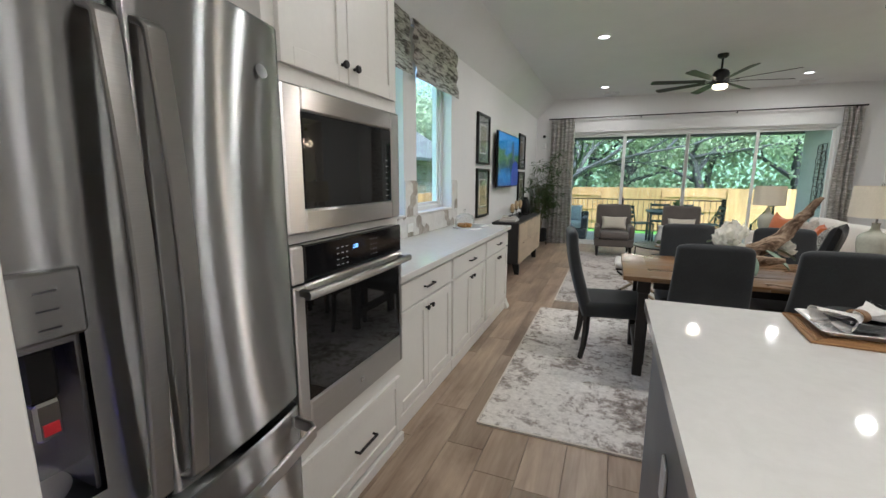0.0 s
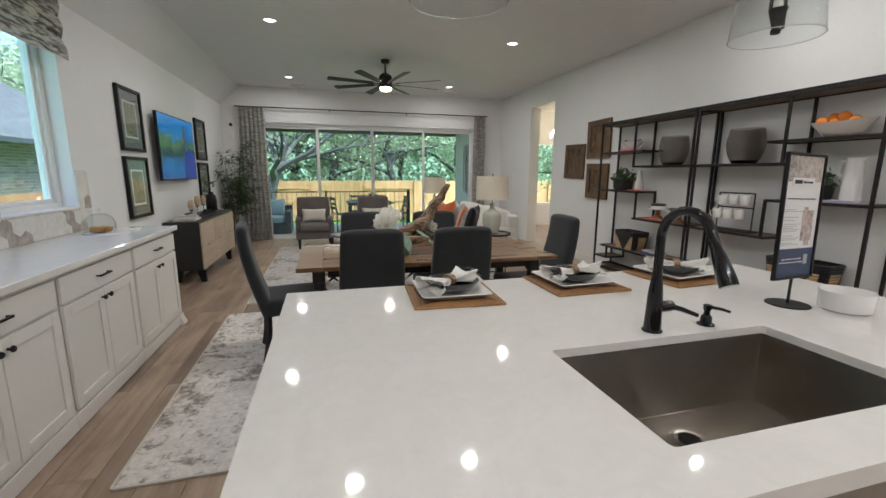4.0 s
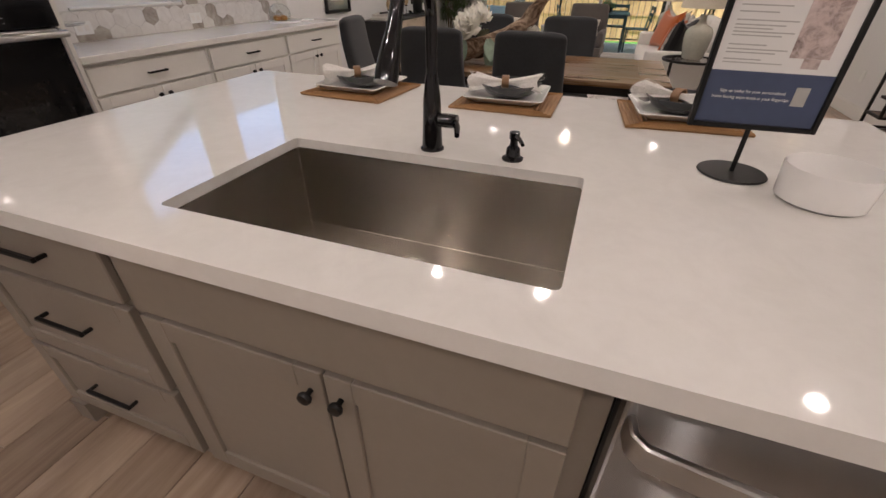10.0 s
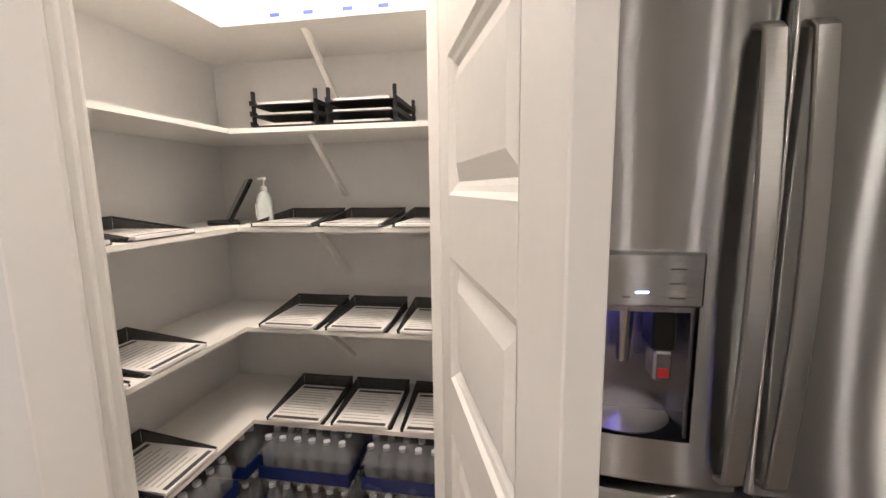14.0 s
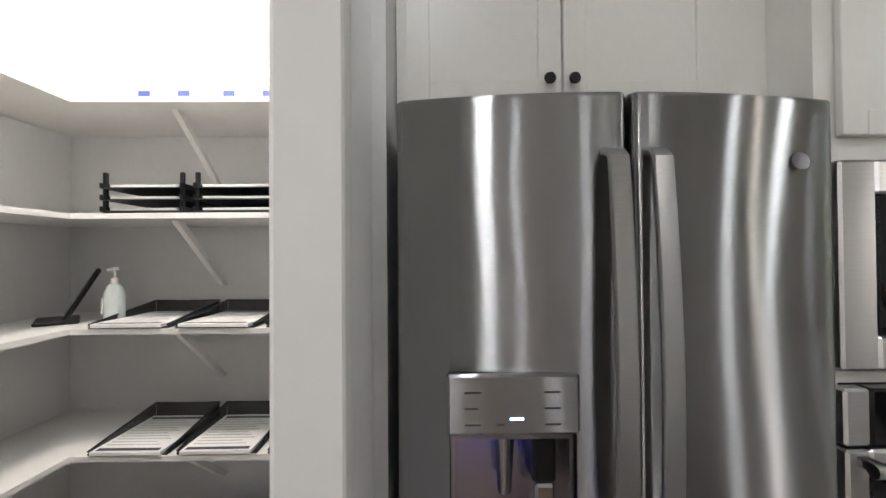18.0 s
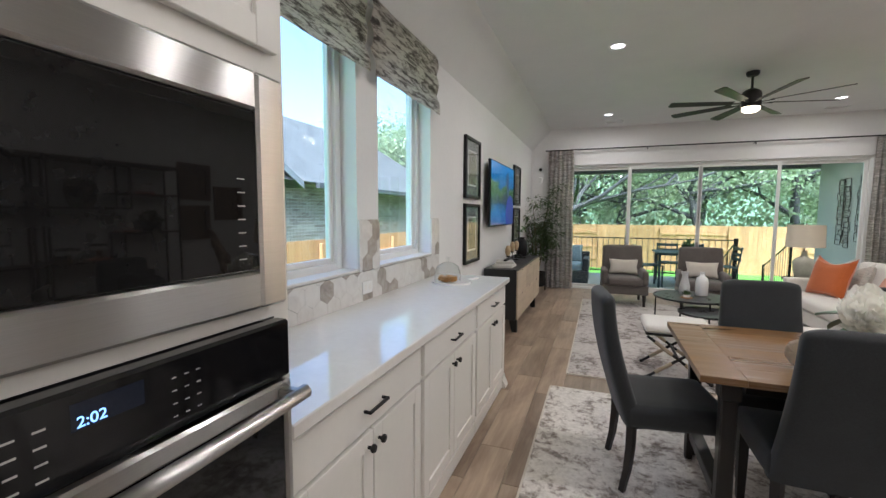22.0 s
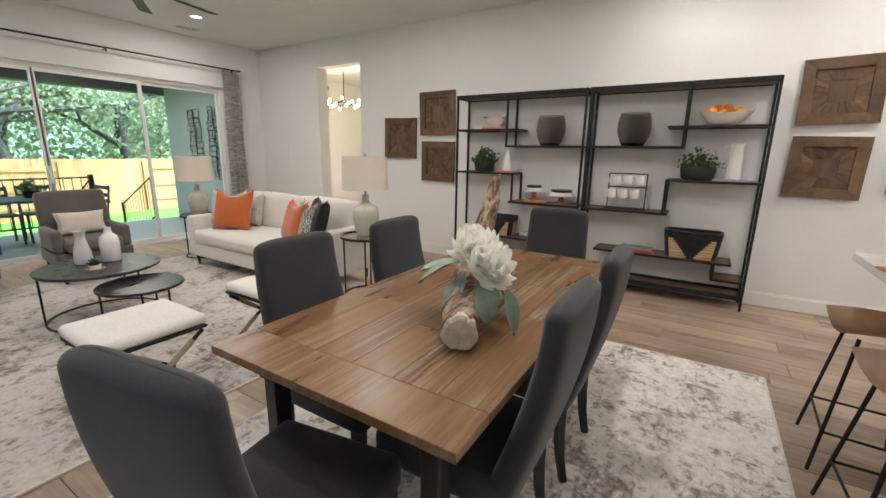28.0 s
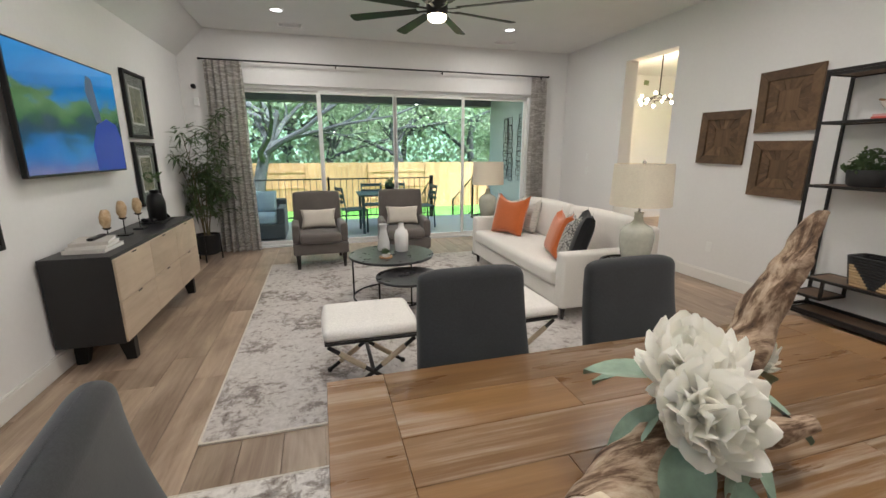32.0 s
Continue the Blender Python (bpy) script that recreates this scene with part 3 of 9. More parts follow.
SOFTGLOW = glow("fan_glow", (1.0, 0.82, 0.52), 2.2)
BULB = glow("bulb_glow", (1.0, 0.78, 0.48), 8.0)

# ---- the shell ----
X0, X1, Y0, Y1, H = -1.20, 4.70, -1.70, 9.80, 3.05
WINS = [(2.585, 3.44), (3.684, 4.54)]
SILL, HEAD = 1.092, 2.58

bm = B()
box(bm, X0 - 0.5, Y0 - 0.3, -0.14, X1 + 0.2, Y1 + 0.25, -0.012)
box(bm, X1 + 0.2, 6.0, -0.14, 9.5, 11.2, -0.012)
floor = setting("floor", bm, GROUT, "brown wood plank floor laid lengthwise", "floor")

bm = B()
box(bm, X0 - 0.38, Y0 - 0.2, -0.14, X0 - 0.16, 0.22, 3.2)
box(bm, X0 - 0.38, 0.22, -0.14, X0, WINS[0][0], 3.2)
box(bm, X0 - 0.22, WINS[0][0], -0.14, X0, WINS[1][1], SILL)
box(bm, X0 - 0.22, WINS[0][0], HEAD, X0, WINS[1][1], 3.2)
box(bm, X0 - 0.22, WINS[0][1], SILL, X0, WINS[1][0], HEAD)
box(bm, X0 - 0.22, WINS[1][1], -0.14, X0, Y1 + 0.2, 3.2)
wall_west = setting("wall_west", bm, WALL, "white painted wall with two windows", "wall")
SX0, SX1, SZ = -0.60, 4.05, 2.37
bm = B()
box(bm, X0, Y1, -0.14, SX0, Y1 + 0.2, 3.2)
box(bm, SX1, Y1, -0.14, X1 + 0.2, Y1 + 0.2, 3.2)
box(bm, SX0, Y1, SZ, SX1, Y1 + 0.2, 3.2)
box(bm, SX0, Y1 + 0.02, -0.14, SX1, Y1 + 0.2, -0.005)
wall_north = setting("wall_north", bm, WALL, "white painted wall round a wide sliding door", "wall")
OY0, OY1, OZ = 7.42, 8.32, 2.66
bm = B()
box(bm, X1, Y0 - 0.2, -0.14, X1 + 0.2, OY0, 3.2)
box(bm, X1, OY1, -0.14, X1 + 0.2, Y1, 3.2)
box(bm, X1, OY0, OZ, X1 + 0.2, OY1, 3.2)
wall_east = setting("wall_east", bm, WALL, "white painted wall with a tall cased opening", "wall")
bm = B()
box(bm, X0, Y0 - 0.2, -0.14, X1, Y0, 3.2)
wall_south = setting("wall_south", bm, WALL, "plain white wall behind the kitchen", "wall")
bm = B()
prism(bm, [(X0, 2.68), (-0.84, H), (X1, H), (X1, 3.2), (X0, 3.2)], 0, Y1 - 0.25, Matrix(((1, 0, 0, 0), (0, 0, 1, 0.25), (0, 1, 0, 0), (0, 0, 0, 1))))
box(bm, X0 - 0.16, Y0, H, X1, 0.25, 3.2)
ceiling = setting("ceiling", bm, CEIL, "white ceiling with a sloped edge along the windows", "ceiling")

# corner pantry: a slanted wall with a doorway, closed room behind
HX, HY = -0.40, 0.20
dg = Vector((0.7071, -0.7071, 0))
nrm = Vector((-0.7071, -0.7071, 0))
DM = Matrix(((dg.x, nrm.x, 0, HX), (dg.y, nrm.y, 0, HY), (0, 0, 1, 0), (0, 0, 0, 1)))
DW, DH = 0.61, 2.44
bm = B()
box(bm, -0.145, 0.0, -0.01, -0.02, 0.11, H, m=DM)
box(bm, DW + 0.02, 0.0, -0.01, 1.78, 0.11, H, m=DM)
box(bm, -0.02, 0.0, DH + 0.02, DW + 0.02, 0.11, H, m=DM)
wall_pantry = setting("wall_pantry_front", bm, WALL, "slanted white wall with the pantry doorway", "wall")
bm = B()
box(bm, -1.2, 0.221, -0.01, -0.505, 0.333, H)
pantry_side = setting("wall_pantry_side", bm, WALL, "short white wall between pantry and refrigerator", "wall")
bm = B()
box(bm, X0 - 0.16, -1.16, -0.01, 0.95, -1.08, H)
pantry_back = setting("wall_pantry_back", bm, WALL, "white wall at the end of the pantry", "wall")
bm = B()
for u0, u1, z0, z1 in ((-0.085, -0.015, 0, DH + 0.085), (DW + 0.015, DW + 0.085, 0, DH + 0.085)):
    box(bm, u0, -0.016, z0, u1, 0.0, z1, 0.004, DM)
box(bm, -0.014, -0.016, DH + 0.015, DW + 0.014, 0.0, DH + 0.085, 0.004, DM)
for u0, u1 in ((-0.019, -0.004), (DW + 0.004, DW + 0.019)):
    box(bm, u0, 0.002, 0, u1, 0.108, DH + 0.01, 0.002, DM)
    box(bm, u0 - (0.0 if u0 < 0 else 0.012), 0.045, 0, u1 + (0.012 if u0 < 0 else 0.0), 0.075, DH + 0.008, 0.002, DM)
setting("trim_pantry_door", bm, TRIM, "white painted door casing", "trim")

# baseboards, each along its own wall
def baseboard(pts):
    bm = B()
    for (x0, y0), (x1, y1) in zip(pts, pts[1:]):
        d = Vector((x1 - x0, y1 - y0, 0))
        n = Vector((-d.y, d.x, 0)).normalized()
        m = Matrix(((d.x / d.length, n.x, 0, x0), (d.y / d.length, n.y, 0, y0), (0, 0, 1, 0), (0, 0, 0, 1)))
        box(bm, 0, 0.001, 0.001, d.length, 0.015, 0.125, 0.004, m)
        box(bm, 0, 0.001, 0.125, d.length, 0.010, 0.14, 0.003, m)
    setting("baseboard", bm, TRIM, "white painted baseboard", "trim")


baseboard([(X1, Y0), (X1, OY0)])
baseboard([(X1, OY1), (X1, Y1 - 0.002)])
baseboard([(X1 - 0.02, Y1), (SX1 + 0.05, Y1)])
baseboard([(SX0 - 0.05, Y1), (X0 + 0.02, Y1)])
baseboard([(X0, Y1 - 0.02), (X0, 4.74)])

# windows with frames, sills and panes
for k, (wy0, wy1) in enumerate(WINS):
    wroot = tagged(thing(f"window_{k + 1}", "white vinyl window with a deep drywall return", "window"), kind="structure")
    bm = B()
    xg = X0 - 0.14
    for a0, a1, c0, c1 in ((wy0, wy0 + 0.05, SILL, HEAD), (wy1 - 0.05, wy1, SILL, HEAD), (wy0 + 0.05, wy1 - 0.05, SILL, SILL + 0.055), (wy0 + 0.05, wy1 - 0.05, HEAD - 0.055, HEAD)):
        box(bm, xg - 0.04, a0, c0, xg + 0.035, a1, c1, 0.004)
    part("window_frame", bm, VINYL, wroot)
    bm = B()
    for a0, a1, c0, c1 in ((wy0 + 0.05, wy0 + 0.08, SILL + 0.055, HEAD - 0.055), (wy1 - 0.08, wy1 - 0.05, SILL + 0.055, HEAD - 0.055), (wy0 + 0.08, wy1 - 0.08, SILL + 0.055, SILL + 0.085), (wy0 + 0.08, wy1 - 0.08, HEAD - 0.085, HEAD - 0.055)):
        box(bm, xg - 0.02, a0, c0, xg + 0.012, a1, c1, 0.003)
    part("sash", bm, VINYL, wroot)
    bm = B()
    box(bm, xg - 0.006, wy0 + 0.081, SILL + 0.086, xg - 0.002, wy1 - 0.081, HEAD - 0.086)
    part("pane", bm, GLASS, wroot).visible_shadow = False
    bm = B()
    box(bm, X0 - 0.104, wy0 + 0.001, SILL + 0.001, X0 + 0.012, wy1 - 0.001, SILL + 0.018, 0.004)
    part("window_sill", bm, TRIM, wroot)

# wide sliding door of four panels
droot = tagged(thing("door_1", "white framed sliding glass door of four wide panels", "door"), kind="structure")
bm = B()
box(bm, SX0, Y1 + 0.06, 0.0, SX0 + 0.05, Y1 + 0.17, SZ, 0.004)
box(bm, SX1 - 0.05, Y1 + 0.06, 0.0, SX1, Y1 + 0.17, SZ, 0.004)
box(bm, SX0 + 0.05, Y1 + 0.06, SZ - 0.05, SX1 - 0.05, Y1 + 0.17, SZ, 0.004)
box(bm, SX0 + 0.05, Y1 + 0.05, 0.0, SX1 - 0.05, Y1 + 0.17, 0.03, 0.004)
part("door_frame", bm, VINYL, droot)
pw = (SX1 - SX0 - 0.10) / 4
for k in range(4):
    px0, px1 = SX0 + 0.05 + k * pw - (0.012 if k else 0), SX0 + 0.05 + (k + 1) * pw + (0.012 if k < 3 else 0)
    yy = Y1 + (0.085 if k in (1, 2) else 0.125)
    bm = B()
    for a0, a1, c0, c1 in ((px0, px0 + 0.042, 0.032, SZ - 0.052), (px1 - 0.042, px1, 0.032, SZ - 0.052), (px0 + 0.042, px1 - 0.042, 0.032, 0.085), (px0 + 0.042, px1 - 0.042, SZ - 0.095, SZ - 0.052)):
        box(bm, a0, yy - 0.018, c0, a1, yy + 0.018, c1, 0.003)
    pn = part("panel", bm, VINYL, droot)
    bm = B()
    box(bm, px0 + 0.043, yy - 0.003, 0.086, px1 - 0.043, yy + 0.003, SZ - 0.096)
    part("pane", bm, GLASS, pn).visible_shadow = False
    if k in (1, 2):
        bm = B()
        hx = px1 - 0.03 if k == 1 else px0 + 0.012
        box(bm, hx, yy - 0.045, 0.95, hx + 0.018, yy - 0.018, 1.17, 0.005)
        part("door_handle", bm, VINYL, pn)

# ---- the room beyond the opening ----
bm = B()
box(bm, X1 + 0.2, 6.2, -0.01, 9.2, 6.4, 3.1)
box(bm, 9.0, 6.4, -0.01, 9.2, 7.9, 3.1)
box(bm, 9.0, 9.2, -0.01, 9.2, 11.0, 3.1)
box(bm, 9.0, 7.9, -0.01, 9.2, 9.2, 0.75)
box(bm, 9.0, 7.9, 2.35, 9.2, 9.2, 3.1)
box(bm, X1 + 0.2, 10.8, -0.01, 6.0, 11.0, 3.1)
box(bm, 6.9, 10.8, -0.01, 9.0, 11.0, 3.1)
box(bm, 6.0, 10.8, -0.01, 6.9, 11.0, 0.55)
box(bm, 6.0, 10.8, 2.2, 6.9, 11.0, 3.1)
setting("wall_breakfast_room", bm, WALL, "cream walls of the breakfast room beyond the opening", "wall")
bm = B()
box(bm, X1 + 0.2, 6.4, 3.0, 9.0, 10.8, 3.1)
setting("ceiling_breakfast_room", bm, CEIL, "ceiling of the breakfast room", "ceiling")
for nm, (ax0, ay0, ax1, ay1, z0, z1) in (("window_3", (6.0, 10.86, 6.9, 10.94, 0.55, 2.2)), ("window_4", (9.06, 7.9, 9.14, 9.2, 0.75, 2.35))):
    wroot = tagged(thing(nm, "white framed breakfast room window", "window"), kind="structure")
    bm = B()
    if ax1 - ax0 > ay1 - ay0:
        for a, b, c, d in ((ax0, ax0 + 0.05, z0, z1), (ax1 - 0.05, ax1, z0, z1), (ax0 + 0.05, ax1 - 0.05, z0, z0 + 0.05), (ax0 + 0.05, ax1 - 0.05, z1 - 0.05, z1)):
            box(bm, a, ay0, c, b, ay1, d, 0.004)
    else:
        for a, b, c, d in ((ay0, ay0 + 0.05, z0, z1), (ay1 - 0.05, ay1, z0, z1), (ay0 + 0.05, ay1 - 0.05, z0, z0 + 0.05), (ay0 + 0.05, ay1 - 0.05, z1 - 0.05, z1)):
            box(bm, ax0, a, c, ax1, b, d, 0.004)
    part("window_frame", bm, VINYL, wroot)
    bm = B()
    if ax1 - ax0 > ay1 - ay0:
        box(bm, ax0 + 0.051, ay0 + 0.03, z0 + 0.051, ax1 - 0.051, ay0 + 0.036, z1 - 0.051)
    else:
        box(bm, ax0 + 0.03, ay0 + 0.051, z0 + 0.051, ax0 + 0.036, ay1 - 0.051, z1 - 0.051)
    part("pane", bm, GLASS, wroot).visible_shadow = False

# ---- outdoors ----
bm = B()
box(bm, -300, -300, -0.95, 300, 300, -0.85)
setting("ground", bm, GRASSMAT, "green lawn reaching to the woods", "ground")
PZ = -0.06
bm = B()
box(bm, -2.2, Y1 + 0.2, -0.9, 4.6, 12.75, PZ)
setting("patio_floor", bm, CONCRETE, "smooth grey concrete patio slab", "pavement")
bm = B()
box(bm, 4.42, Y1 + 0.2, PZ, 4.62, 12.5, 2.66)
setting("wall_patio", bm, STUCCO, "pale green stucco wall beside the patio", "wall")
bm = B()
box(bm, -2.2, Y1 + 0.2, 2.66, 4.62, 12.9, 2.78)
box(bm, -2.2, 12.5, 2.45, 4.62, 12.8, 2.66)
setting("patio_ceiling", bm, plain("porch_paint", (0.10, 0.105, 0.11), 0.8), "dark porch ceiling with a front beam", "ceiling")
bm = B()
box(bm, -3.2, Y1 + 0.2, 2.78, 5.5, 13.1, 3.4)
box(bm, -1.6, Y0 - 0.4, 3.2, 9.4, Y1 + 0.2, 3.4)
setting("roof", bm, SHINGLE, "grey shingle roof over house and porch", "roof")
bm = B()
box(bm, -2.4, 12.45, PZ, -2.1, 12.8, 2.45)
setting("patio_post", bm, STUCCO, "square stucco porch post", "post")
# ---- kitchen ----
def knob(parent, x, y, z, ax="x", s=1):
    """A round black knob on a stem, standing out along one axis."""
    bm = B()
    lathe(bm, [(0.0, 0.0), (0.006, 0.0), (0.006, 0.012), (0.013, 0.015), (0.0155, 0.021), (0.013, 0.027), (0.0, 0.029)], 16)
    turn = {("x", 1): pose(x, y, z, 0, 90, 0), ("x", -1): pose(x, y, z, 0, -90, 0), ("y", -1): pose(x, y, z, 90, 0, 0)}[(ax, s)]
    return part("knob", bm, BLACK, parent, "", True, turn)


def pull(parent, x, y, z, ax="x", w=0.13):
    """A black bar pull with two feet."""
    bm = B()
    h = w / 2
    box(bm, -h, -0.030, -0.006, h, -0.020, 0.006, 0.002)
    for s in (-1, 1):
        box(bm, s * h - 0.008 * (s > 0), -0.021, -0.005, s * h + 0.008 * (s < 0), 0.0, 0.005, 0.0015)
    return part("handle", bm, BLACK, parent, "black bar handle", False, pose(x, y, z, 0, 0, 90 if ax == "x" else 0))


def shaker(parent, name, u0, u1, z0, z1, face_at, ax="x", rail=0.06, mat=CAB, flat=False):
    """A recessed-panel door or drawer front; ax x faces +x, ax y faces -y."""
    t = 0.019

    def slab(a0, a1, c0, c1, d0, d1, b):
        bm = B()
        if ax == "x":
            box(bm, face_at - d1, a0, c0, face_at - d0, a1, c1, b)
        else:
            box(bm, a0, face_at + d0, c0, a1, face_at + d1, c1, b)
        return bm

    if flat:
        return part(name, slab(u0, u1, z0, z1, 0, t, 0.003), mat, parent)
    front = part(name, slab(u0 + rail, u1 - rail, z0 + rail, z1 - rail, 0.009, t, 0.0), mat, parent)
    for a0, a1 in ((u0, u0 + rail), (u1 - rail, u1)):
        part("stile", slab(a0, a1, z0, z1, 0, t, 0.002), mat, front)
    for c0, c1 in ((z0, z0 + rail), (z1 - rail, z1)):
        part("rail", slab(u0 + rail, u1 - rail, c0, c1, 0, t, 0.002), mat, front)
    return front


# refrigerator with two upper doors and a freezer drawer
FY0, FY1, FZ = 0.360, 1.254, 1.815
fridge = thing("refrigerator", "stainless steel French door refrigerator with a dispenser", "refrigerator", pose(0.031, 0, 0))
bm = B()
box(bm, -1.15, FY0 + 0.005, 0.03, -0.565, FY1 - 0.005, FZ - 0.03, 0.004)
part("body", bm, plain("fridge_side", (0.11, 0.11, 0.115), 0.5, metal=0.3), fridge, "dark grey casing")


def bowed(y0, y1, z0, z1, bulge, x_edge=-0.478, back=-0.556, cut=None):
    """A door skin whose front bows out gently and rounds off at both sides."""
    bm = B()
    yc, half = (FY0 + FY1) / 2, (FY1 - FY0) / 2

    def front(y):
        k = (y - yc) / half
        x = x_edge + bulge * (1 - k * k)
        d = min(y - y0, y1 - y)
        return x - (0.016 * (1 - d / 0.016) ** 2 if d < 0.016 else 0)

    ys = sorted({y0, y0 + 0.004, y0 + 0.009, y0 + 0.016, y1 - 0.016, y1 - 0.009, y1 - 0.004, y1, *[y0 + (y1 - y0) * i / 14 for i in range(1, 14)], *(cut[:2] if cut else ())})
    zs = sorted({z0, z0 + 0.006, z0 + 0.010, z0 + 0.016, z1 - 0.016, z1 - 0.010, z1 - 0.006, z1, *(cut[2:] if cut else ())})
    v = [[bm.verts.new((front(y) - (0.004 if z in (z0, z1) else 0), y, z)) for z in zs] for y in ys]
    w = [[bm.verts.new((back, y, z)) for z in (z0, z1)] for y in ys]
    for i in range(len(ys) - 1):
        for j in range(len(zs) - 1):
            if cut and cut[0] - 1e-6 <= ys[i] and ys[i + 1] <= cut[1] + 1e-6 and cut[2] - 1e-6 <= zs[j] and zs[j + 1] <= cut[3] + 1e-6:
                continue
            bm.faces.new([v[i][j], v[i + 1][j], v[i + 1][j + 1], v[i][j + 1]])
        bm.faces.new([w[i][0], w[i + 1][0], v[i + 1][0], v[i][0]])
        bm.faces.new([w[i][1], w[i + 1][1], v[i + 1][-1], v[i][-1]])
    bm.faces.new([w[0][0], w[0][1], *reversed(v[0])])
    bm.faces.new([w[-1][0], w[-1][1], *reversed(v[-1])])
    return bm


YM = 0.811
CUT = (0.462, 0.702, 0.865, 1.275)
left_door = part("door", bowed(FY0, YM - 0.004, 0.757, FZ, 0.05, cut=CUT), STEEL, fridge, "", True)
right_door = part("door", bowed(YM + 0.004, FY1, 0.757, FZ, 0.05), STEEL, fridge, "", True)
drawer_front = part("freezer_drawer", bowed(FY0, FY1, 0.07, 0.728, 0.05), STEEL, fridge, "", True)
for dd, yh, lean in ((left_door, YM - 0.040, -1), (right_door, YM + 0.040, 1)):
    bm = B()
    strip(bm, [(-0.440, yh, 0.79), (-0.405, yh, 0.80)] + [(-0.392 + 0.026 * math.sin(math.pi * i / 16), yh, 0.812 + 0.868 * i / 16) for i in range(17)] + [(-0.405, yh, 1.692), (-0.440, yh, 1.702)], 0.0195, 0.013, (0, 1, 0))
    part("handle", bm, STEEL2, dd, "flat bowed steel handle", True)
bm = B()
strip(bm, [(-0.462, FY0 + 0.04, 0.690), (-0.400, FY0 + 0.045, 0.690)] + [(-0.378 + 0.034 * math.sin(math.pi * i / 16), FY0 + 0.06 + (FY1 - FY0 - 0.12) * i / 16, 0.690 - 0.012 * math.sin(math.pi * i / 16)) for i in range(17)] + [(-0.400, FY1 - 0.045, 0.690), (-0.462, FY1 - 0.04, 0.690)], 0.019, 0.013, (0, 0, 1))
part("handle", bm, STEEL2, drawer_front, "wide bowed steel handle", True)
bm = B()
box(bm, -0.452, CUT[0] - 0.006, 1.165, -0.424, CUT[1] + 0.006, 1.280, 0.006)
panel = part("control_panel", bm, STEEL, left_door, "brushed steel control panel")
for i, (yy, zz, w) in enumerate(((0.49, 1.245, 0.03), (0.49, 1.215, 0.025), (0.49, 1.185, 0.03), (0.55, 1.185, 0.015), (0.64, 1.245, 0.03), (0.64, 1.215, 0.03), (0.64, 1.185, 0.03))):
    bm = B()
    box(bm, -0.4245, yy, zz, -0.4235, yy + w, zz + 0.003)
    part("marking", bm, INK, panel)
bm = B()
box(bm, -0.4245, 0.575, 1.195, -0.4232, 0.600, 1.199)
part("indicator", bm, glow("blue_led", (0.35, 0.5, 1.0), 3.0), panel, "small blue light")
bm = B()
box(bm, -0.555, CUT[0] + 0.002, 0.868, -0.548, CUT[1] - 0.002, 1.165)
box(bm, -0.548, CUT[0] + 0.002, 0.868, -0.445, CUT[0] + 0.010, 1.165)
box(bm, -0.548, CUT[1] - 0.010, 0.868, -0.445, CUT[1] - 0.002, 1.165)
box(bm, -0.548, CUT[0] + 0.010, 1.150, -0.445, CUT[1] - 0.010, 1.165)
part("dispenser_recess", bm, plain("dispenser_steel", (0.36, 0.35, 0.36), 0.25, metal=0.9), left_door, "dark shiny dispenser recess")
bm = B()
box(bm, -0.535, CUT[0] + 0.03, 1.146, -0.470, CUT[1] - 0.09, 1.149)
part("night_light", bm, glow("violet_led", (0.30, 0.26, 1.0), 3.0), left_door, "violet glowing strip above the recess")
bm = B()
lathe(bm, [(0.0, 0.0), (0.105, 0.0), (0.110, 0.006), (0.0, 0.008)], 32)
part("drip_tray", bm, STEEL2, left_door, "", True, pose(-0.535, 0.582, 0.868) @ Matrix.Diagonal((0.85, 1, 1, 1)))
bm = B()
lathe(bm, [(0.0, 0.0), (0.014, 0.0), (0.017, 0.05), (0.022, 0.13), (0.0, 0.13)], 16)
part("water_spout", bm, CHROME, left_door, "", True, pose(-0.50, 0.575, 1.020))
bm = B()
box(bm, -0.53, 0.622, 1.06, -0.450, 0.668, 1.150, 0.006)
pod = part("pod_holder", bm, BLACK, left_door, "black coffee pod holder")
bm = B()
box(bm, -0.505, 0.626, 0.995, -0.445, 0.664, 1.062, 0.005)
part("pod_cover", bm, CHROME, pod)
bm = B()
box(bm, -0.4452, 0.634, 1.005, -0.4435, 0.656, 1.025)
part("marking", bm, plain("red_label", (0.55, 0.02, 0.03), 0.5), pod, "red label")
bm = B()
lathe(bm, [(0.0, 0.0), (0.017, 0.0), (0.018, 0.002), (0.0, 0.0035)], 24)
part("badge", bm, plain("badge_metal", (0.16, 0.16, 0.16), 0.35, metal=1.0), right_door, "round silver badge", True, pose(-0.4545, FY1 - 0.095, 1.685, 0, 78, 0))
bm = B()
box(bm, -0.56, FY0 + 0.01, 0.005, -0.53, FY1 - 0.01, 0.066, 0.003)
part("grille", bm, BLACK, fridge, "black base grille")

# cabinet over the refrigerator
over = thing("wall_cabinet", "white two-door cabinet above the refrigerator", "cabinet")
bm = B()
box(bm, -1.198, 0.336, 1.872, -0.712, 1.328, 2.50)
part("body", bm, CAB, over)
for y0, y1, yk in ((0.364, 0.768, 0.733), (0.774, 1.188, 0.797)):
    dr = shaker(over, "door", y0, y1, 1.898, 2.47, -0.690)
    knob(dr, -0.690, yk, 1.956)

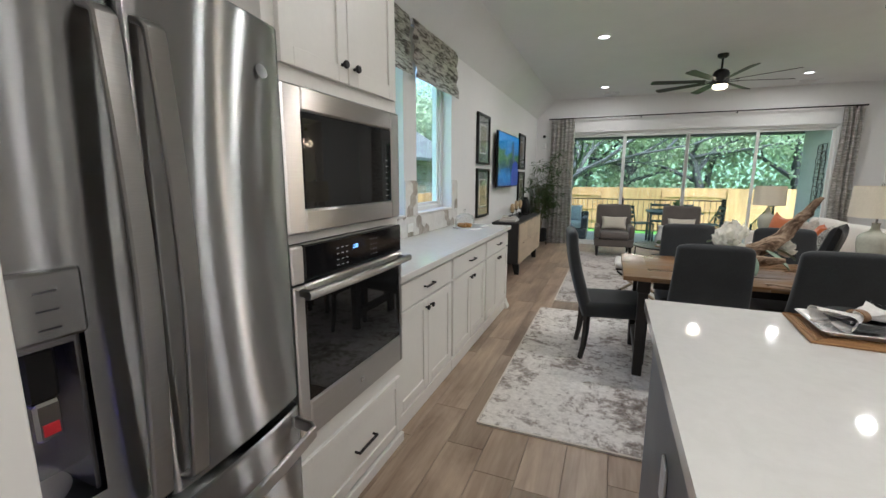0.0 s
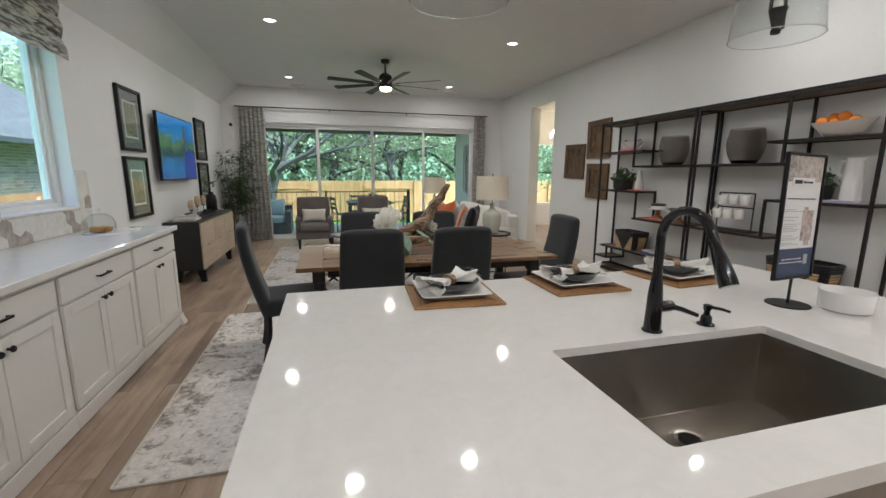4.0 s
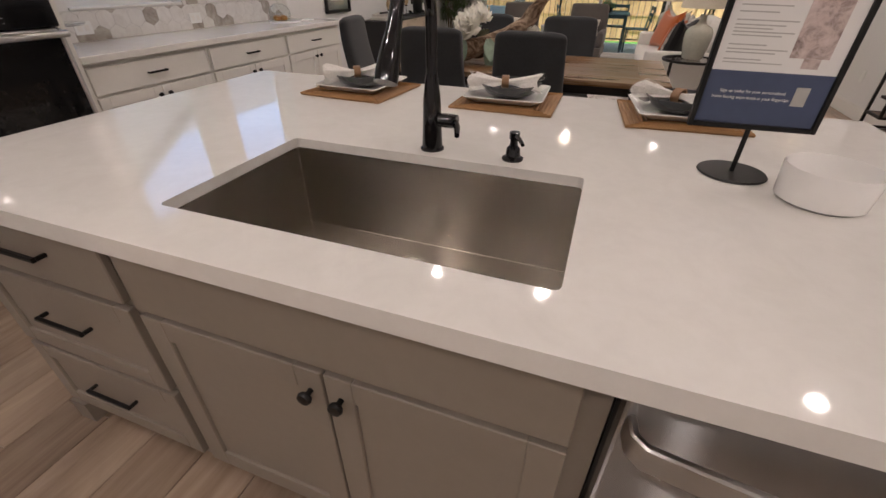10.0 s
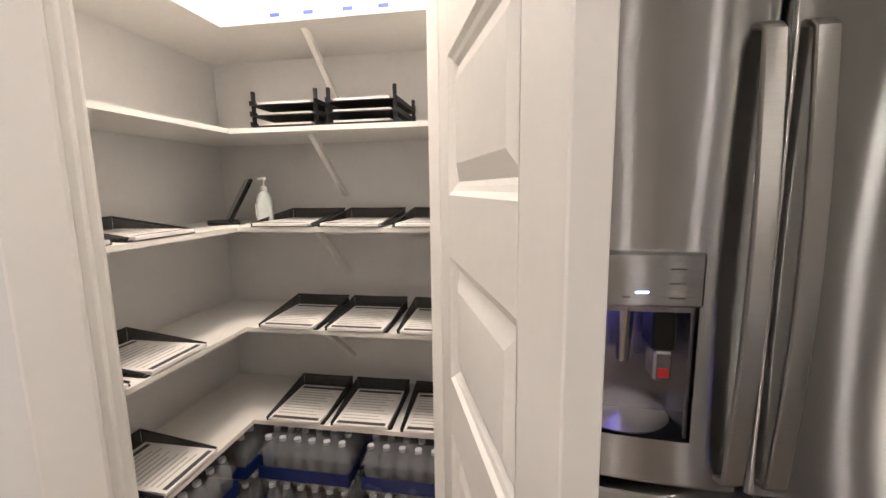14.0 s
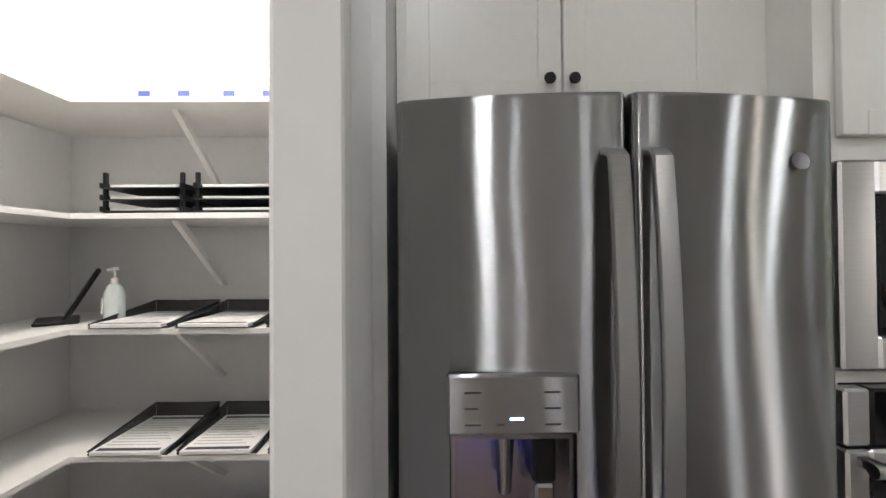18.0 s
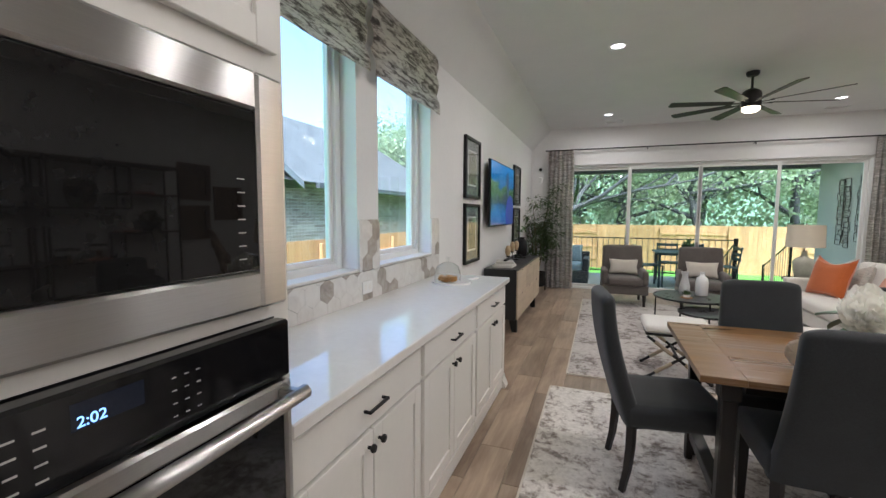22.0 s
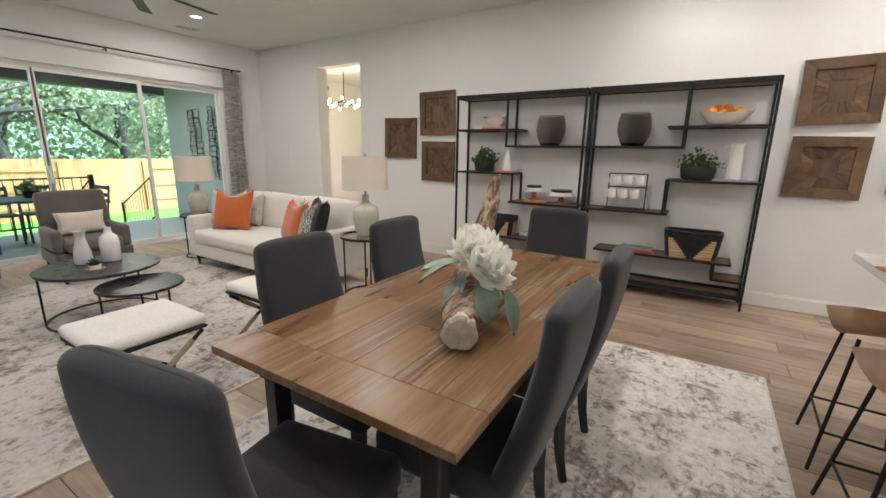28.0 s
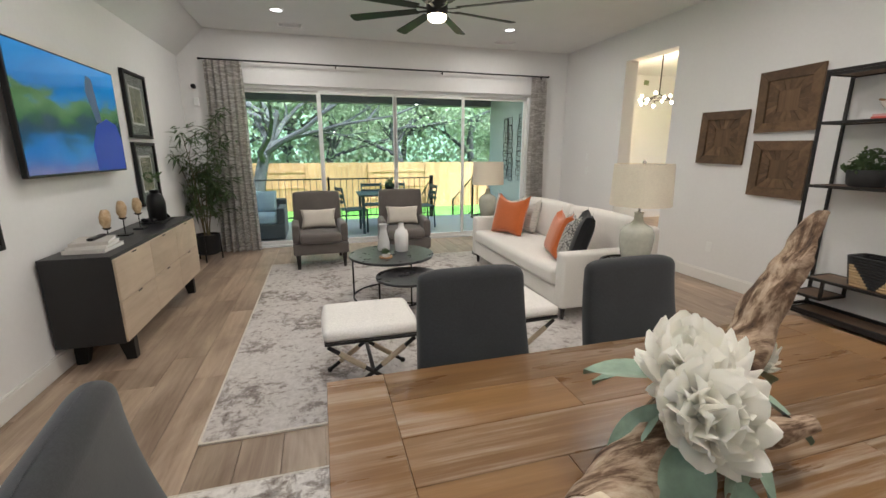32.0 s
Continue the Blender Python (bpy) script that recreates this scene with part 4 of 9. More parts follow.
# oven tower
TY0, TY1 = 1.33, 2.152
tower = thing("oven_cabinet", "tall white cabinet built round two ovens", "cabinet")
bm = B()
for a0, a1, c0, c1 in ((TY0, TY0 + 0.045, 0.0, 2.44), (TY1 - 0.046, TY1, 0.0, 2.44), (TY0 + 0.045, TY1 - 0.046, 0.0, 0.492), (TY0 + 0.045, TY1 - 0.046, 1.199, 1.234), (TY0 + 0.045, TY1 - 0.046, 1.717, 2.44)):
    box(bm, -1.198, a0, c0, -0.578, a1, c1)
box(bm, -1.198, TY0 + 0.045, 0.492, -1.15, TY1 - 0.046, 1.717)
part("body", bm, CAB, tower)
bm = B()
box(bm, -0.578, TY0 - 0.004, 0.0, -0.556, TY1 + 0.004, 0.055, 0.004)
part("base_moulding", bm, CAB, tower)
d = shaker(tower, "drawer", TY0 + 0.035, TY1 - 0.03, 0.085, 0.395, -0.556, rail=0.05)
pull(d, -0.556, 1.765, 0.236, w=0.155)
for y0, y1, yk in ((1.378, 1.736, 1.696), (1.742, 2.118, 1.776)):
    d = shaker(tower, "door", y0, y1, 1.775, 2.42, -0.556)
    knob(d, -0.556, yk, 1.838)


def crown(name, pts, parent):
    """A cove crown moulding along a line of corners; it leans out to its right."""
    bm = B()
    prof = [(0.0, 0.0), (0.014, 0.0), (0.022, 0.018), (0.055, 0.045), (0.085, 0.060), (0.085, 0.085), (0.0, 0.085)]
    rings = []
    P = [Vector((*p, 0)) for p in pts]
    for i, p in enumerate(P):
        ns = []
        for a, b in ((i - 1, i), (i, i + 1)):
            if a >= 0 and b < len(P):
                q = (P[b] - P[a]).normalized()
                ns.append(Vector((q.y, -q.x, 0)))
        n = ns[0] if len(ns) == 1 else (ns[0] + ns[1]) / (1 + ns[0].dot(ns[1]))
        rings.append([bm.verts.new((p.x + n.x * u, p.y + n.y * u, 2.425 + w)) for u, w in prof])
    for a, b in zip(rings, rings[1:]):
        for j in range(len(prof)):
            k = (j + 1) % len(prof)
            bm.faces.new([a[j], a[k], b[k], b[j]])
    bm.faces.new(rings[0])
    bm.faces.new(rings[-1])
    return part(name, bm, CAB, parent)


crown("crown_moulding", [(-0.70, TY0 - 0.003), (-0.556, TY0 - 0.003), (-0.556, TY1 + 0.002), (-1.19, TY1 + 0.002)][::-1], tower)
crown("crown_moulding", [(-0.690, TY0 - 0.065), (-0.690, 0.338)], over)

# microwave
mw = thing("microwave", "built-in stainless microwave with dark glass door", "microwave")
bm = B()
MY0, MY1, MZ0, MZ1 = 1.350, 2.108, 1.236, 1.714
box(bm, -1.10, MY0 + 0.03, MZ0 + 0.02, -0.575, MY1 - 0.03, MZ1 - 0.02)
part("body", bm, BLACK, mw)
bm = B()
for a0, a1, c0, c1 in ((MY0, MY0 + 0.086, MZ0, MZ1), (MY1 - 0.073, MY1, MZ0, MZ1), (MY0 + 0.086, MY1 - 0.073, MZ0, MZ0 + 0.078), (MY0 + 0.086, MY1 - 0.073, MZ1 - 0.077, MZ1)):
    box(bm, -0.574, a0, c0, -0.538, a1, c1, 0.006)
part("trim_frame", bm, STEEL2, mw, "brushed steel trim frame")
bm = B()
box(bm, -0.570, MY0 + 0.088, MZ0 + 0.080, -0.540, MY1 - 0.075, MZ1 - 0.079, 0.004)
door = part("door", bm, DARKGLASS, mw, "black glass door")
for i in range(7):
    bm = B()
    box(bm, -0.5402, MY1 - 0.128, MZ0 + 0.105 + 0.026 * i, -0.5394, MY1 - 0.110, MZ0 + 0.1075 + 0.026 * i)
    part("marking", bm, GREYINK, door)

# wall oven
oven = thing("wall_oven", "built-in stainless wall oven with dark glass door", "oven")
bm = B()
box(bm, -1.10, MY0 + 0.02, 0.500, -0.575, MY1 - 0.02, 1.19)
part("body", bm, BLACK, oven)
bm = B()
box(bm, -0.574, MY0, 1.068, -0.535, MY0 + 0.060, 1.197, 0.006)
part("end_trim", bm, STEEL2, oven)
bm = B()
box(bm, -0.574, MY0 + 0.061, 1.068, -0.535, MY1, 1.197, 0.006)
cp = part("control_panel", bm, GLOSSBLACK, oven, "glossy black control panel")
for i in range(3):
    for j in range(4):
        bm = B()
        box(bm, -0.5352, 1.590 + 0.030 * i, 1.092 + 0.022 * j, -0.5348, 1.604 + 0.030 * i, 1.095 + 0.022 * j)
        part("button", bm, GREYINK, cp)
for i in range(3):
    for j in range(4):
        bm = B()
        box(bm, -0.5352, 1.830 + 0.022 * i, 1.095 + 0.022 * j, -0.5348, 1.838 + 0.022 * i, 1.097 + 0.022 * j)
        part("button", bm, GREYINK, cp)
words("clock_digits", "2:02", 0.022, glow("digit_blue", (0.25, 0.5, 1.0), 0.5), cp, Matrix(((0, 0, 1, -0.5338), (1, 0, 0, 1.715), (0, 1, 0, 1.150), (0, 0, 0, 1))))
bm = B()
box(bm, -0.5354, 1.690, 1.140, -0.5344, 1.786, 1.178)
part("display", bm, plain("display_glass", (0.01, 0.015, 0.03), 0.1), cp)
bm = B()
for a0, a1, c0, c1 in ((MY0, MY0 + 0.054, 0.498, 1.062), (MY1 - 0.022, MY1, 0.498, 1.062), (MY0 + 0.054, MY1 - 0.022, 0.498, 0.634), (MY0 + 0.054, MY1 - 0.022, 1.022, 1.062)):
    box(bm, -0.574, a0, c0, -0.532, a1, c1, 0.006)
dr = part("door", bm, STEEL2, oven, "brushed steel door frame")
bm = B()
box(bm, -0.570, MY0 + 0.056, 0.636, -0.535, MY1 - 0.024, 1.020, 0.003)
part("window", bm, DARKGLASS, dr, "dark glass window")
bm = B()
sweep(bm, [(-0.487 + 0.012 * math.sin(math.pi * i / 12), MY0 + 0.01 + (MY1 - MY0 - 0.02) * i / 12, 1.040) for i in range(13)], 0.016, 10)
for y in (MY0 + 0.02, MY1 - 0.045):
    box(bm, -0.534, y, 1.028, -0.480, y + 0.025, 1.052, 0.004)
part("handle", bm, STEEL2, dr, "rounded steel bar handle", True)
bm = B()
lathe(bm, [(0, 0), (0.011, 0.0), (0.012, 0.0015), (0, 0.002)], 20)
part("badge", bm, CHROME, dr, "", True, pose(-0.5322, 1.73, 0.565, 0, 90, 0))

# base cabinets under the window
for k in range(3):
    y0 = 2.154 + 0.858 * k
    y1 = y0 + 0.856
    c = thing("base_cabinet", "white base cabinet with one drawer and two doors", "cabinet", group="window cabinets")
    bm = B()
    box(bm, -1.198, y0, 0.005, -0.622, y1, 0.872)
    part("body", bm, CAB, c)
    d = shaker(c, "drawer", y0 + 0.02, y1 - 0.02, 0.705, 0.850, -0.600, flat=True)
    pull(d, -0.600, (y0 + y1) / 2, 0.778)
    ym = (y0 + y1) / 2
    for a0, a1, yk in ((y0 + 0.02, ym - 0.003, ym - 0.035), (ym + 0.003, y1 - 0.02, ym + 0.035)):
        d = shaker(c, "door", a0, a1, 0.115, 0.690, -0.600)
        knob(d, -0.600, yk, 0.640)
    bm = B()
    box(bm, -0.622, y0 + 0.001, 0.005, -0.604, y1 - 0.001, 0.095, 0.003)
    part("base_moulding", bm, CAB, c)
    if k == 2:
        bm = B()
        prism(bm, [(-0.66, 0), (-0.575, 0), (-0.575, 0.02), (-0.60, 0.07), (-0.60, 0.095), (-0.66, 0.095)], y1 - 0.07, y1 + 0.022, Matrix(((1, 0, 0, 0), (0, 0, 1, 0), (0, 1, 0, 0.002), (0, 0, 0, 1))))
        part("foot", bm, CAB, c)
bm = B()
box(bm, -1.196, 2.154, 0.874, -0.574, 4.746, 0.914, 0.004)
solid("countertop", bm, QUARTZ, "long white quartz countertop on the window cabinets", "countertop")

# hexagon tile splashback, cut to a low band with taller ends
def clip(poly, x0, x1, y0, y1):
    for a, lim, keep in ((0, x0, 1), (0, x1, -1), (1, y0, 1), (1, y1, -1)):
        out = []
        for i, p in enumerate(poly):
            q = poly[(i + 1) % len(poly)]
            dp, dq = keep * (p[a] - lim), keep * (q[a] - lim)
            if dp >= 0:
                out.append(p)
            if dp * dq < 0:
                s = dp / (dp - dq)
                out.append((p[0] + s * (q[0] - p[0]), p[1] + s * (q[1] - p[1])))
        poly = out
        if not poly:
            return []
    return poly


hexm = mottled("hexagon_marble", [(0.25, (0.20, 0.175, 0.155)), (0.5, (0.40, 0.365, 0.33)), (0.75, (0.62, 0.59, 0.55))], 5.0, rough=0.15, world=False, second=14, bump=0.0, dist=2.5)
hexl = mottled("hexagon_white", [(0.3, (0.62, 0.60, 0.58)), (0.55, (0.74, 0.73, 0.71)), (0.75, (0.78, 0.77, 0.76))], 5.0, rough=0.15, world=False, second=12, bump=0.0, dist=2.5)
bm = B()
box(bm, X0 + 0.0005, 2.154, 0.915, X0 + 0.004, 4.715, 1.090)
box(bm, X0 + 0.0005, 3.442, 1.0905, X0 + 0.004, 3.682, 1.397)
box(bm, X0 + 0.0005, 4.542, 1.0905, X0 + 0.004, 4.715, 1.397)
splash = setting("splashback", bm, plain("pale_grout", (0.62, 0.60, 0.57), 0.8), "grey and white hexagon tile splashback", "tiles")
R = 0.066
n = 0
for i in range(-1, 30):
    for j in range(0, 8):
        cy, cz = 2.16 + i * R * math.sqrt(3) + (R * math.sqrt(3) / 2 if j % 2 else 0), 0.935 + j * 1.5 * R
        hx = [(cy + (R - 0.0006) * math.sin(radians(60 * k)), cz + (R - 0.0006) * math.cos(radians(60 * k))) for k in range(6)]
        for y0, y1, z0, z1 in ((2.155, 4.714, 0.916, 1.0895), (3.443, 3.681, 1.0905, 1.396), (4.543, 4.714, 1.0905, 1.396)):
            pl = clip(hx, y0, y1, z0, z1)
            if len(pl) < 3:
                continue
            ar = abs(sum(a[0] * b[1] - b[0] * a[1] for a, b in zip(pl, pl[1:] + pl[:1]))) / 2
            if ar < 0.0004:
                continue
            bm = B()
            prism(bm, [(u - cy, w - cz) for u, w in pl], 0, 0.008)
            part("tile", bm, hexm if random.random() < 0.36 else hexl, splash, "", False, Matrix(((0, 0, 1, X0 + 0.0042), (1, 0, 0, cy), (0, 1, 0, cz), (0, 0, 0, 1))))

# roman shades
shm = mottled("shade_print", [(0.40, (0.12, 0.105, 0.095)), (0.47, (0.34, 0.31, 0.28)), (0.53, (0.66, 0.63, 0.58)), (0.7, (0.72, 0.69, 0.64))], 9.0, (1, 0.8, 4.5), 0.9, 5, 60.0, 0.2, 0.3, 300, 0.6)
for y0, y1, k in ((2.50, 3.490, 0), (3.550, 4.580, 1)):
    s = thing("roman_shade", "grey patterned roman shade raised high over the window", "shade", group="window shades")
    bm = B()

    def cloth(u, v, y0=y0, y1=y1):
        z = 2.69 - 0.46 * v
        fold = 0.018 * abs(math.sin(v * math.pi * 3.0)) + (0.03 * max(0, v - 0.72) / 0.28)
        return (X0 + 0.035 + fold + 0.004 * wobble(7 * u, 4 * v, y0), y0 + (y1 - y0) * u, z + 0.006 * wobble(5 * u, 2 * v))

    grid(bm, cloth, 16, 30)
    bmesh.ops.solidify(bm, geom=bm.faces[:], thickness=0.006)
    part("cloth", bm, shm, s, "", True)
    bm = B()
    box(bm, X0 + 0.002, y0 + 0.01, 2.64, X0 + 0.03, y1 - 0.01, 2.688, 0.003)
    part("headrail", bm, VINYL, s)

# ---- island ----
IX0, IX1, IY0, IY1 = 0.574, 2.862, 0.920, 2.225
SKX0, SKX1, SKY0, SKY1 = 1.318, 2.078, 1.042, 1.466
bm = B()
zs = (0.874, 0.914)
outer, inner = rounded(IX0, IY0, IX1, IY1, 0.006, 2), rounded(SKX0, SKY0, SKX1, SKY1, 0.012, 2)


def ring(bm, a, b, za, zb):
    va, vb = [bm.verts.new((*p, za)) for p in a], [bm.verts.new((*p, zb)) for p in b]
    for i in range(len(a)):
        k = (i + 1) % len(a)
        bm.faces.new([va[i], va[k], vb[k], vb[i]])


ring(bm, outer, inner, 0.914, 0.914)
ring(bm, outer, inner, 0.874, 0.889)
ring(bm, outer, outer, 0.874, 0.914)
ring(bm, inner, inner, 0.889, 0.914)
bmesh.ops.remove_doubles(bm, verts=bm.verts[:], dist=0.0001)
solid("island_top", bm, QUARTZ, "wide white quartz island top with a sink opening", "countertop")
BX0, BX1, BY0, BY1 = 0.600, 2.800, 0.985, 1.900
isl = thing("kitchen_island", "taupe grey painted kitchen island with drawers and doors", "island")
bm = B()
for a in ((BX0, BY0, 1.20, BY1), (2.145, BY0, 2.175, BY1), (2.775, BY0, BX1, BY1), (1.20, 1.50, 2.145, BY1), (2.175, 1.60, 2.775, BY1)):
    box(bm, a[0], a[1], 0.09, a[2], a[3], 0.872)
box(bm, 1.20, BY0, 0.09, 2.145, 1.50, 0.60)
box(bm, 1.20, BY0, 0.60, 2.145, BY0 + 0.018, 0.872)
box(bm, BX0 + 0.01, BY0 + 0.06, 0.0, BX1 - 0.01, BY1, 0.09)
part("body", bm, ISLE, isl)
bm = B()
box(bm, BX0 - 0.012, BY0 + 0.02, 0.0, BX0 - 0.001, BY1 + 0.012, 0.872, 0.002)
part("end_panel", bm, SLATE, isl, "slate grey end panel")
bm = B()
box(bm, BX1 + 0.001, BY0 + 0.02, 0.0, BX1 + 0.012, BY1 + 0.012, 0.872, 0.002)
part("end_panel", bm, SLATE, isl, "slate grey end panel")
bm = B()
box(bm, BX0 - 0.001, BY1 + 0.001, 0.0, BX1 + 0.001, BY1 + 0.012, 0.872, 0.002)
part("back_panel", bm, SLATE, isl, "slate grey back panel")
FYI = BY0 - 0.022
for z0, z1 in ((0.686, 0.842), (0.400, 0.668), (0.125, 0.382)):
    d = shaker(isl, "drawer", BX0 + 0.038, 1.200, z0, z1, FYI, "y", 0.05, ISLE, z0 > 0.68)
    pull(d, 0.935, FYI, (z0 + z1) / 2 + (0.012 if z0 > 0.66 else 0.024), "y", 0.17)
shaker(isl, "false_front", 1.235, 2.135, 0.686, 0.842, FYI, "y", 0.05, ISLE, True)
for x0, x1, xk in ((1.235, 1.690, 1.660), (1.696, 2.135, 1.728)):
    d = shaker(isl, "door", x0, x1, 0.125, 0.670, FYI, "y", 0.06, ISLE)
    knob(d, xk, FYI, 0.612, "y", -1)
for x0 in (BX0, BX1 - 0.07):
    bm = B()
    prism(bm, [(x0, BY0 - 0.02), (x0 + 0.07, BY0 - 0.02), (x0 + 0.07, BY0 + 0.05), (x0, BY0 + 0.05)], 0.001, 0.09)
    part("foot", bm, ISLE, isl)
bm = B()
box(bm, BX0 - 0.020, 1.36, 0.60, BX0 - 0.013, 1.43, 0.715, 0.002)
op = part("outlet", bm, VINYL, isl, "white outlet plate")
for z in (0.632, 0.672):
    bm = B()
    box(bm, BX0 - 0.0212, 1.378, z, BX0 - 0.0202, 1.412, z + 0.028, 0.0003)
    part("socket", bm, TRIM, op)

# dishwasher
dw = thing("dishwasher", "stainless dishwasher under the island top", "dishwasher")
bm = B()
box(bm, 2.178, BY0 - 0.002, 0.10, 2.772, 1.595, 0.866)
part("body", bm, BLACK, dw)
bm = B()
box(bm, 2.182, BY0 - 0.040, 0.115, 2.768, BY0 - 0.003, 0.852, 0.004)
dd = part("door", bm, STEEL, dw)
bm = B()
strip(bm, [(2.193, BY0 - 0.040, 0.800), (2.196, BY0 - 0.065, 0.800)] + [(2.21 + 0.53 * i / 16, BY0 - 0.078 - 0.026 * math.sin(math.pi * i / 16), 0.800) for i in range(17)] + [(2.754, BY0 - 0.065, 0.800), (2.757, BY0 - 0.040, 0.800)], 0.022, 0.012, (0, 0, 1))
part("handle", bm, STEEL2, dd, "bowed steel handle", True)

# sink
DRX, DRY = 1.70, 1.345
sink = thing("sink", "deep rectangular stainless undermount sink", "sink")
bm = B()
o = rounded(SKX0 - 0.006, SKY0 - 0.006, SKX1 + 0.006, SKY1 + 0.006, 0.008, 3)
i2 = rounded(SKX0 - 0.003, SKY0 - 0.003, SKX1 + 0.003, SKY1 + 0.003, 0.006, 3)
SKB = 0.651
ring(bm, o, o, 0.8885, SKB + 0.003)
ring(bm, o, i2, SKB + 0.003, SKB)
bm.faces.new([bm.verts.new((*p, SKB)) for p in i2])
bmesh.ops.remove_doubles(bm, verts=bm.verts[:], dist=0.0001)
bmesh.ops.solidify(bm, geom=bm.faces[:], thickness=-0.003)
part("bowl", bm, SINKSTEEL, sink)
bm = B()
lathe(bm, [(0.0, -0.012), (0.03, -0.012), (0.034, -0.004), (0.042, 0.002), (0.056, 0.003), (0.058, 0.0), (0.0, 0.0)], 28, DRX, DRY, SKB + 0.0035)
part("drain", bm, CHROME, sink, "polished round drain", True)
bm = B()
lathe(bm, [(0.0, 0.0), (0.030, 0.0), (0.030, 0.003), (0.0, 0.003)], 20, DRX, DRY, SKB + 0.005)
part("strainer", bm, BLACK, sink)

# faucet and soap pump
fa = thing("faucet", "tall black gooseneck kitchen faucet with side lever", "faucet", pose(1.697, 1.520, 0.914))
bm = B()
lathe(bm, [(0.0, 0.0), (0.030, 0.0), (0.030, 0.004), (0.026, 0.008), (0.0235, 0.06), (0.0215, 0.12), (0.017, 0.16), (0.014, 0.18), (0.0, 0.18)], 20)
part("base", bm, GLOSSBLACK, fa, "", True)
bm = B()
arc = [(0, 0, 0.17), (0, 0, 0.22), (0, 0, 0.29)] + [(0, -0.088 + 0.088 * math.cos(radians(a)), 0.29 + 0.088 * math.sin(radians(a))) for a in range(15, 166, 15)]
sweep(bm, arc, 0.0135, 14)
part("neck", bm, GLOSSBLACK, fa, "", True)
bm = B()
p0 = Vector(arc[-1])
dv = (Vector(arc[-1]) - Vector(arc[-2])).normalized()
dv = (dv + Vector((0, -0.12, 0))).normalized()
sweep(bm, [p0, p0 + 0.03 * dv, p0 + 0.05 * dv, p0 + 0.10 * dv, p0 + 0.125 * dv], [0.0135, 0.0145, 0.018, 0.0225, 0.0225], 16)
part("spray_head", bm, GLOSSBLACK, fa, "", True)
bm = B()
sweep(bm, [(0.02, 0, 0.075), (0.045, 0, 0.075), (0.065, 0, 0.075)], [0.017, 0.0175, 0.016], 14)
lv = part("valve", bm, GLOSSBLACK, fa, "", True)
bm = B()
sweep(bm, [(0.057, 0, 0.075), (0.075, -0.03, 0.072), (0.090, -0.075, 0.066)], [0.009, 0.008, 0.006], 10)
part("lever", bm, GLOSSBLACK, lv, "", True)
so = thing("soap_pump", "small black counter soap pump", "soap dispenser", pose(1.905, 1.520, 0.914))
bm = B()
lathe(bm, [(0.0, 0.0), (0.026, 0.0), (0.026, 0.004), (0.018, 0.008), (0.016, 0.028), (0.010, 0.034), (0.009, 0.05), (0.0, 0.05)], 18)
part("collar", bm, GLOSSBLACK, so, "", True)
bm = B()
lathe(bm, [(0.0, 0.05), (0.012, 0.05), (0.013, 0.066), (0.0, 0.07)], 16)
sweep(bm, [(0, 0, 0.059), (0.02, -0.035, 0.060), (0.03, -0.055, 0.056)], [0.006, 0.005, 0.0045], 8)
part("nozzle", bm, GLOSSBLACK, so, "", True)

# ---- pantry ----
DA = 108.4
PM = pose(HX + 0.012, HY - 0.012, 0, 0, 0, DA - 90)
pd = tagged(thing("door_2", "white panelled pantry door standing open", "door", PM), kind="structure")
DL, DT = 0.605, 2.43
bm = B()
box(bm, 0, -0.0175, 0.012, 0.105, 0.0175, DT, 0.002)
box(bm, DL - 0.105, -0.0175, 0.012, DL, 0.0175, DT, 0.002)
PZS, PH = [0.307 + 0.365 * k for k in range(6)], 0.248
for k in range(7):
    z0 = 0.012 if k == 0 else PZS[k - 1] + PH
    z1 = DT if k == 6 else PZS[k]
    box(bm, 0.105, -0.0175, z0, DL - 0.105, 0.0175, z1, 0.0)
part("leaf_frame", bm, TRIM, pd)
for z in PZS:
    bm = B()
    for s in (-1, 1):
        a = [(0.105, z), (DL - 0.105, z), (DL - 0.105, z + PH), (0.105, z + PH)]
        for q0, q1, d0, d1 in ((0.0, 0.008, 0.0175, 0.011), (0.008, 0.016, 0.011, 0.008), (0.016, 0.024, 0.008, 0.002), (0.024, 0.055, 0.002, 0.0135)):
            o2 = [(0.105 + q0, z + q0), (DL - 0.105 - q0, z + q0), (DL - 0.105 - q0, z + PH - q0), (0.105 + q0, z + PH - q0)]
            n2 = [(0.105 + q1, z + q1), (DL - 0.105 - q1, z + q1), (DL - 0.105 - q1, z + PH - q1), (0.105 + q1, z + PH - q1)]
            for i in range(4):
                k = (i + 1) % 4
                face(bm, [(o2[i][0], s * d0, o2[i][1]), (o2[k][0], s * d0, o2[k][1]), (n2[k][0], s * d1, n2[k][1]), (n2[i][0], s * d1, n2[i][1])])
        face(bm, [(u, s * 0.0135, w) for u, w in ((0.160, z + 0.055), (DL - 0.160, z + 0.055), (DL - 0.160, z + PH - 0.055), (0.160, z + PH - 0.055))])
    part("panel", bm, TRIM, pd)
for s in (-1, 1):
    bm = B()
    box(bm, DL - 0.10, s * 0.0175, 0.945, DL - 0.035, s * 0.0255, 1.010, 0.002)
    sweep(bm, [(DL - 0.067, s * 0.024, 0.978), (DL - 0.067, s * 0.062, 0.978)], 0.011, 12)
    box(bm, DL - 0.19, s * 0.054, 0.969, DL - 0.057, s * 0.066, 0.987, 0.003)
    part("door_handle", bm, CHROME, pd, "satin nickel lever handle")
bm = B()
box(bm, DL + 0.0002, -0.012, 0.945, DL + 0.0022, 0.012, 1.012, 0.0005)
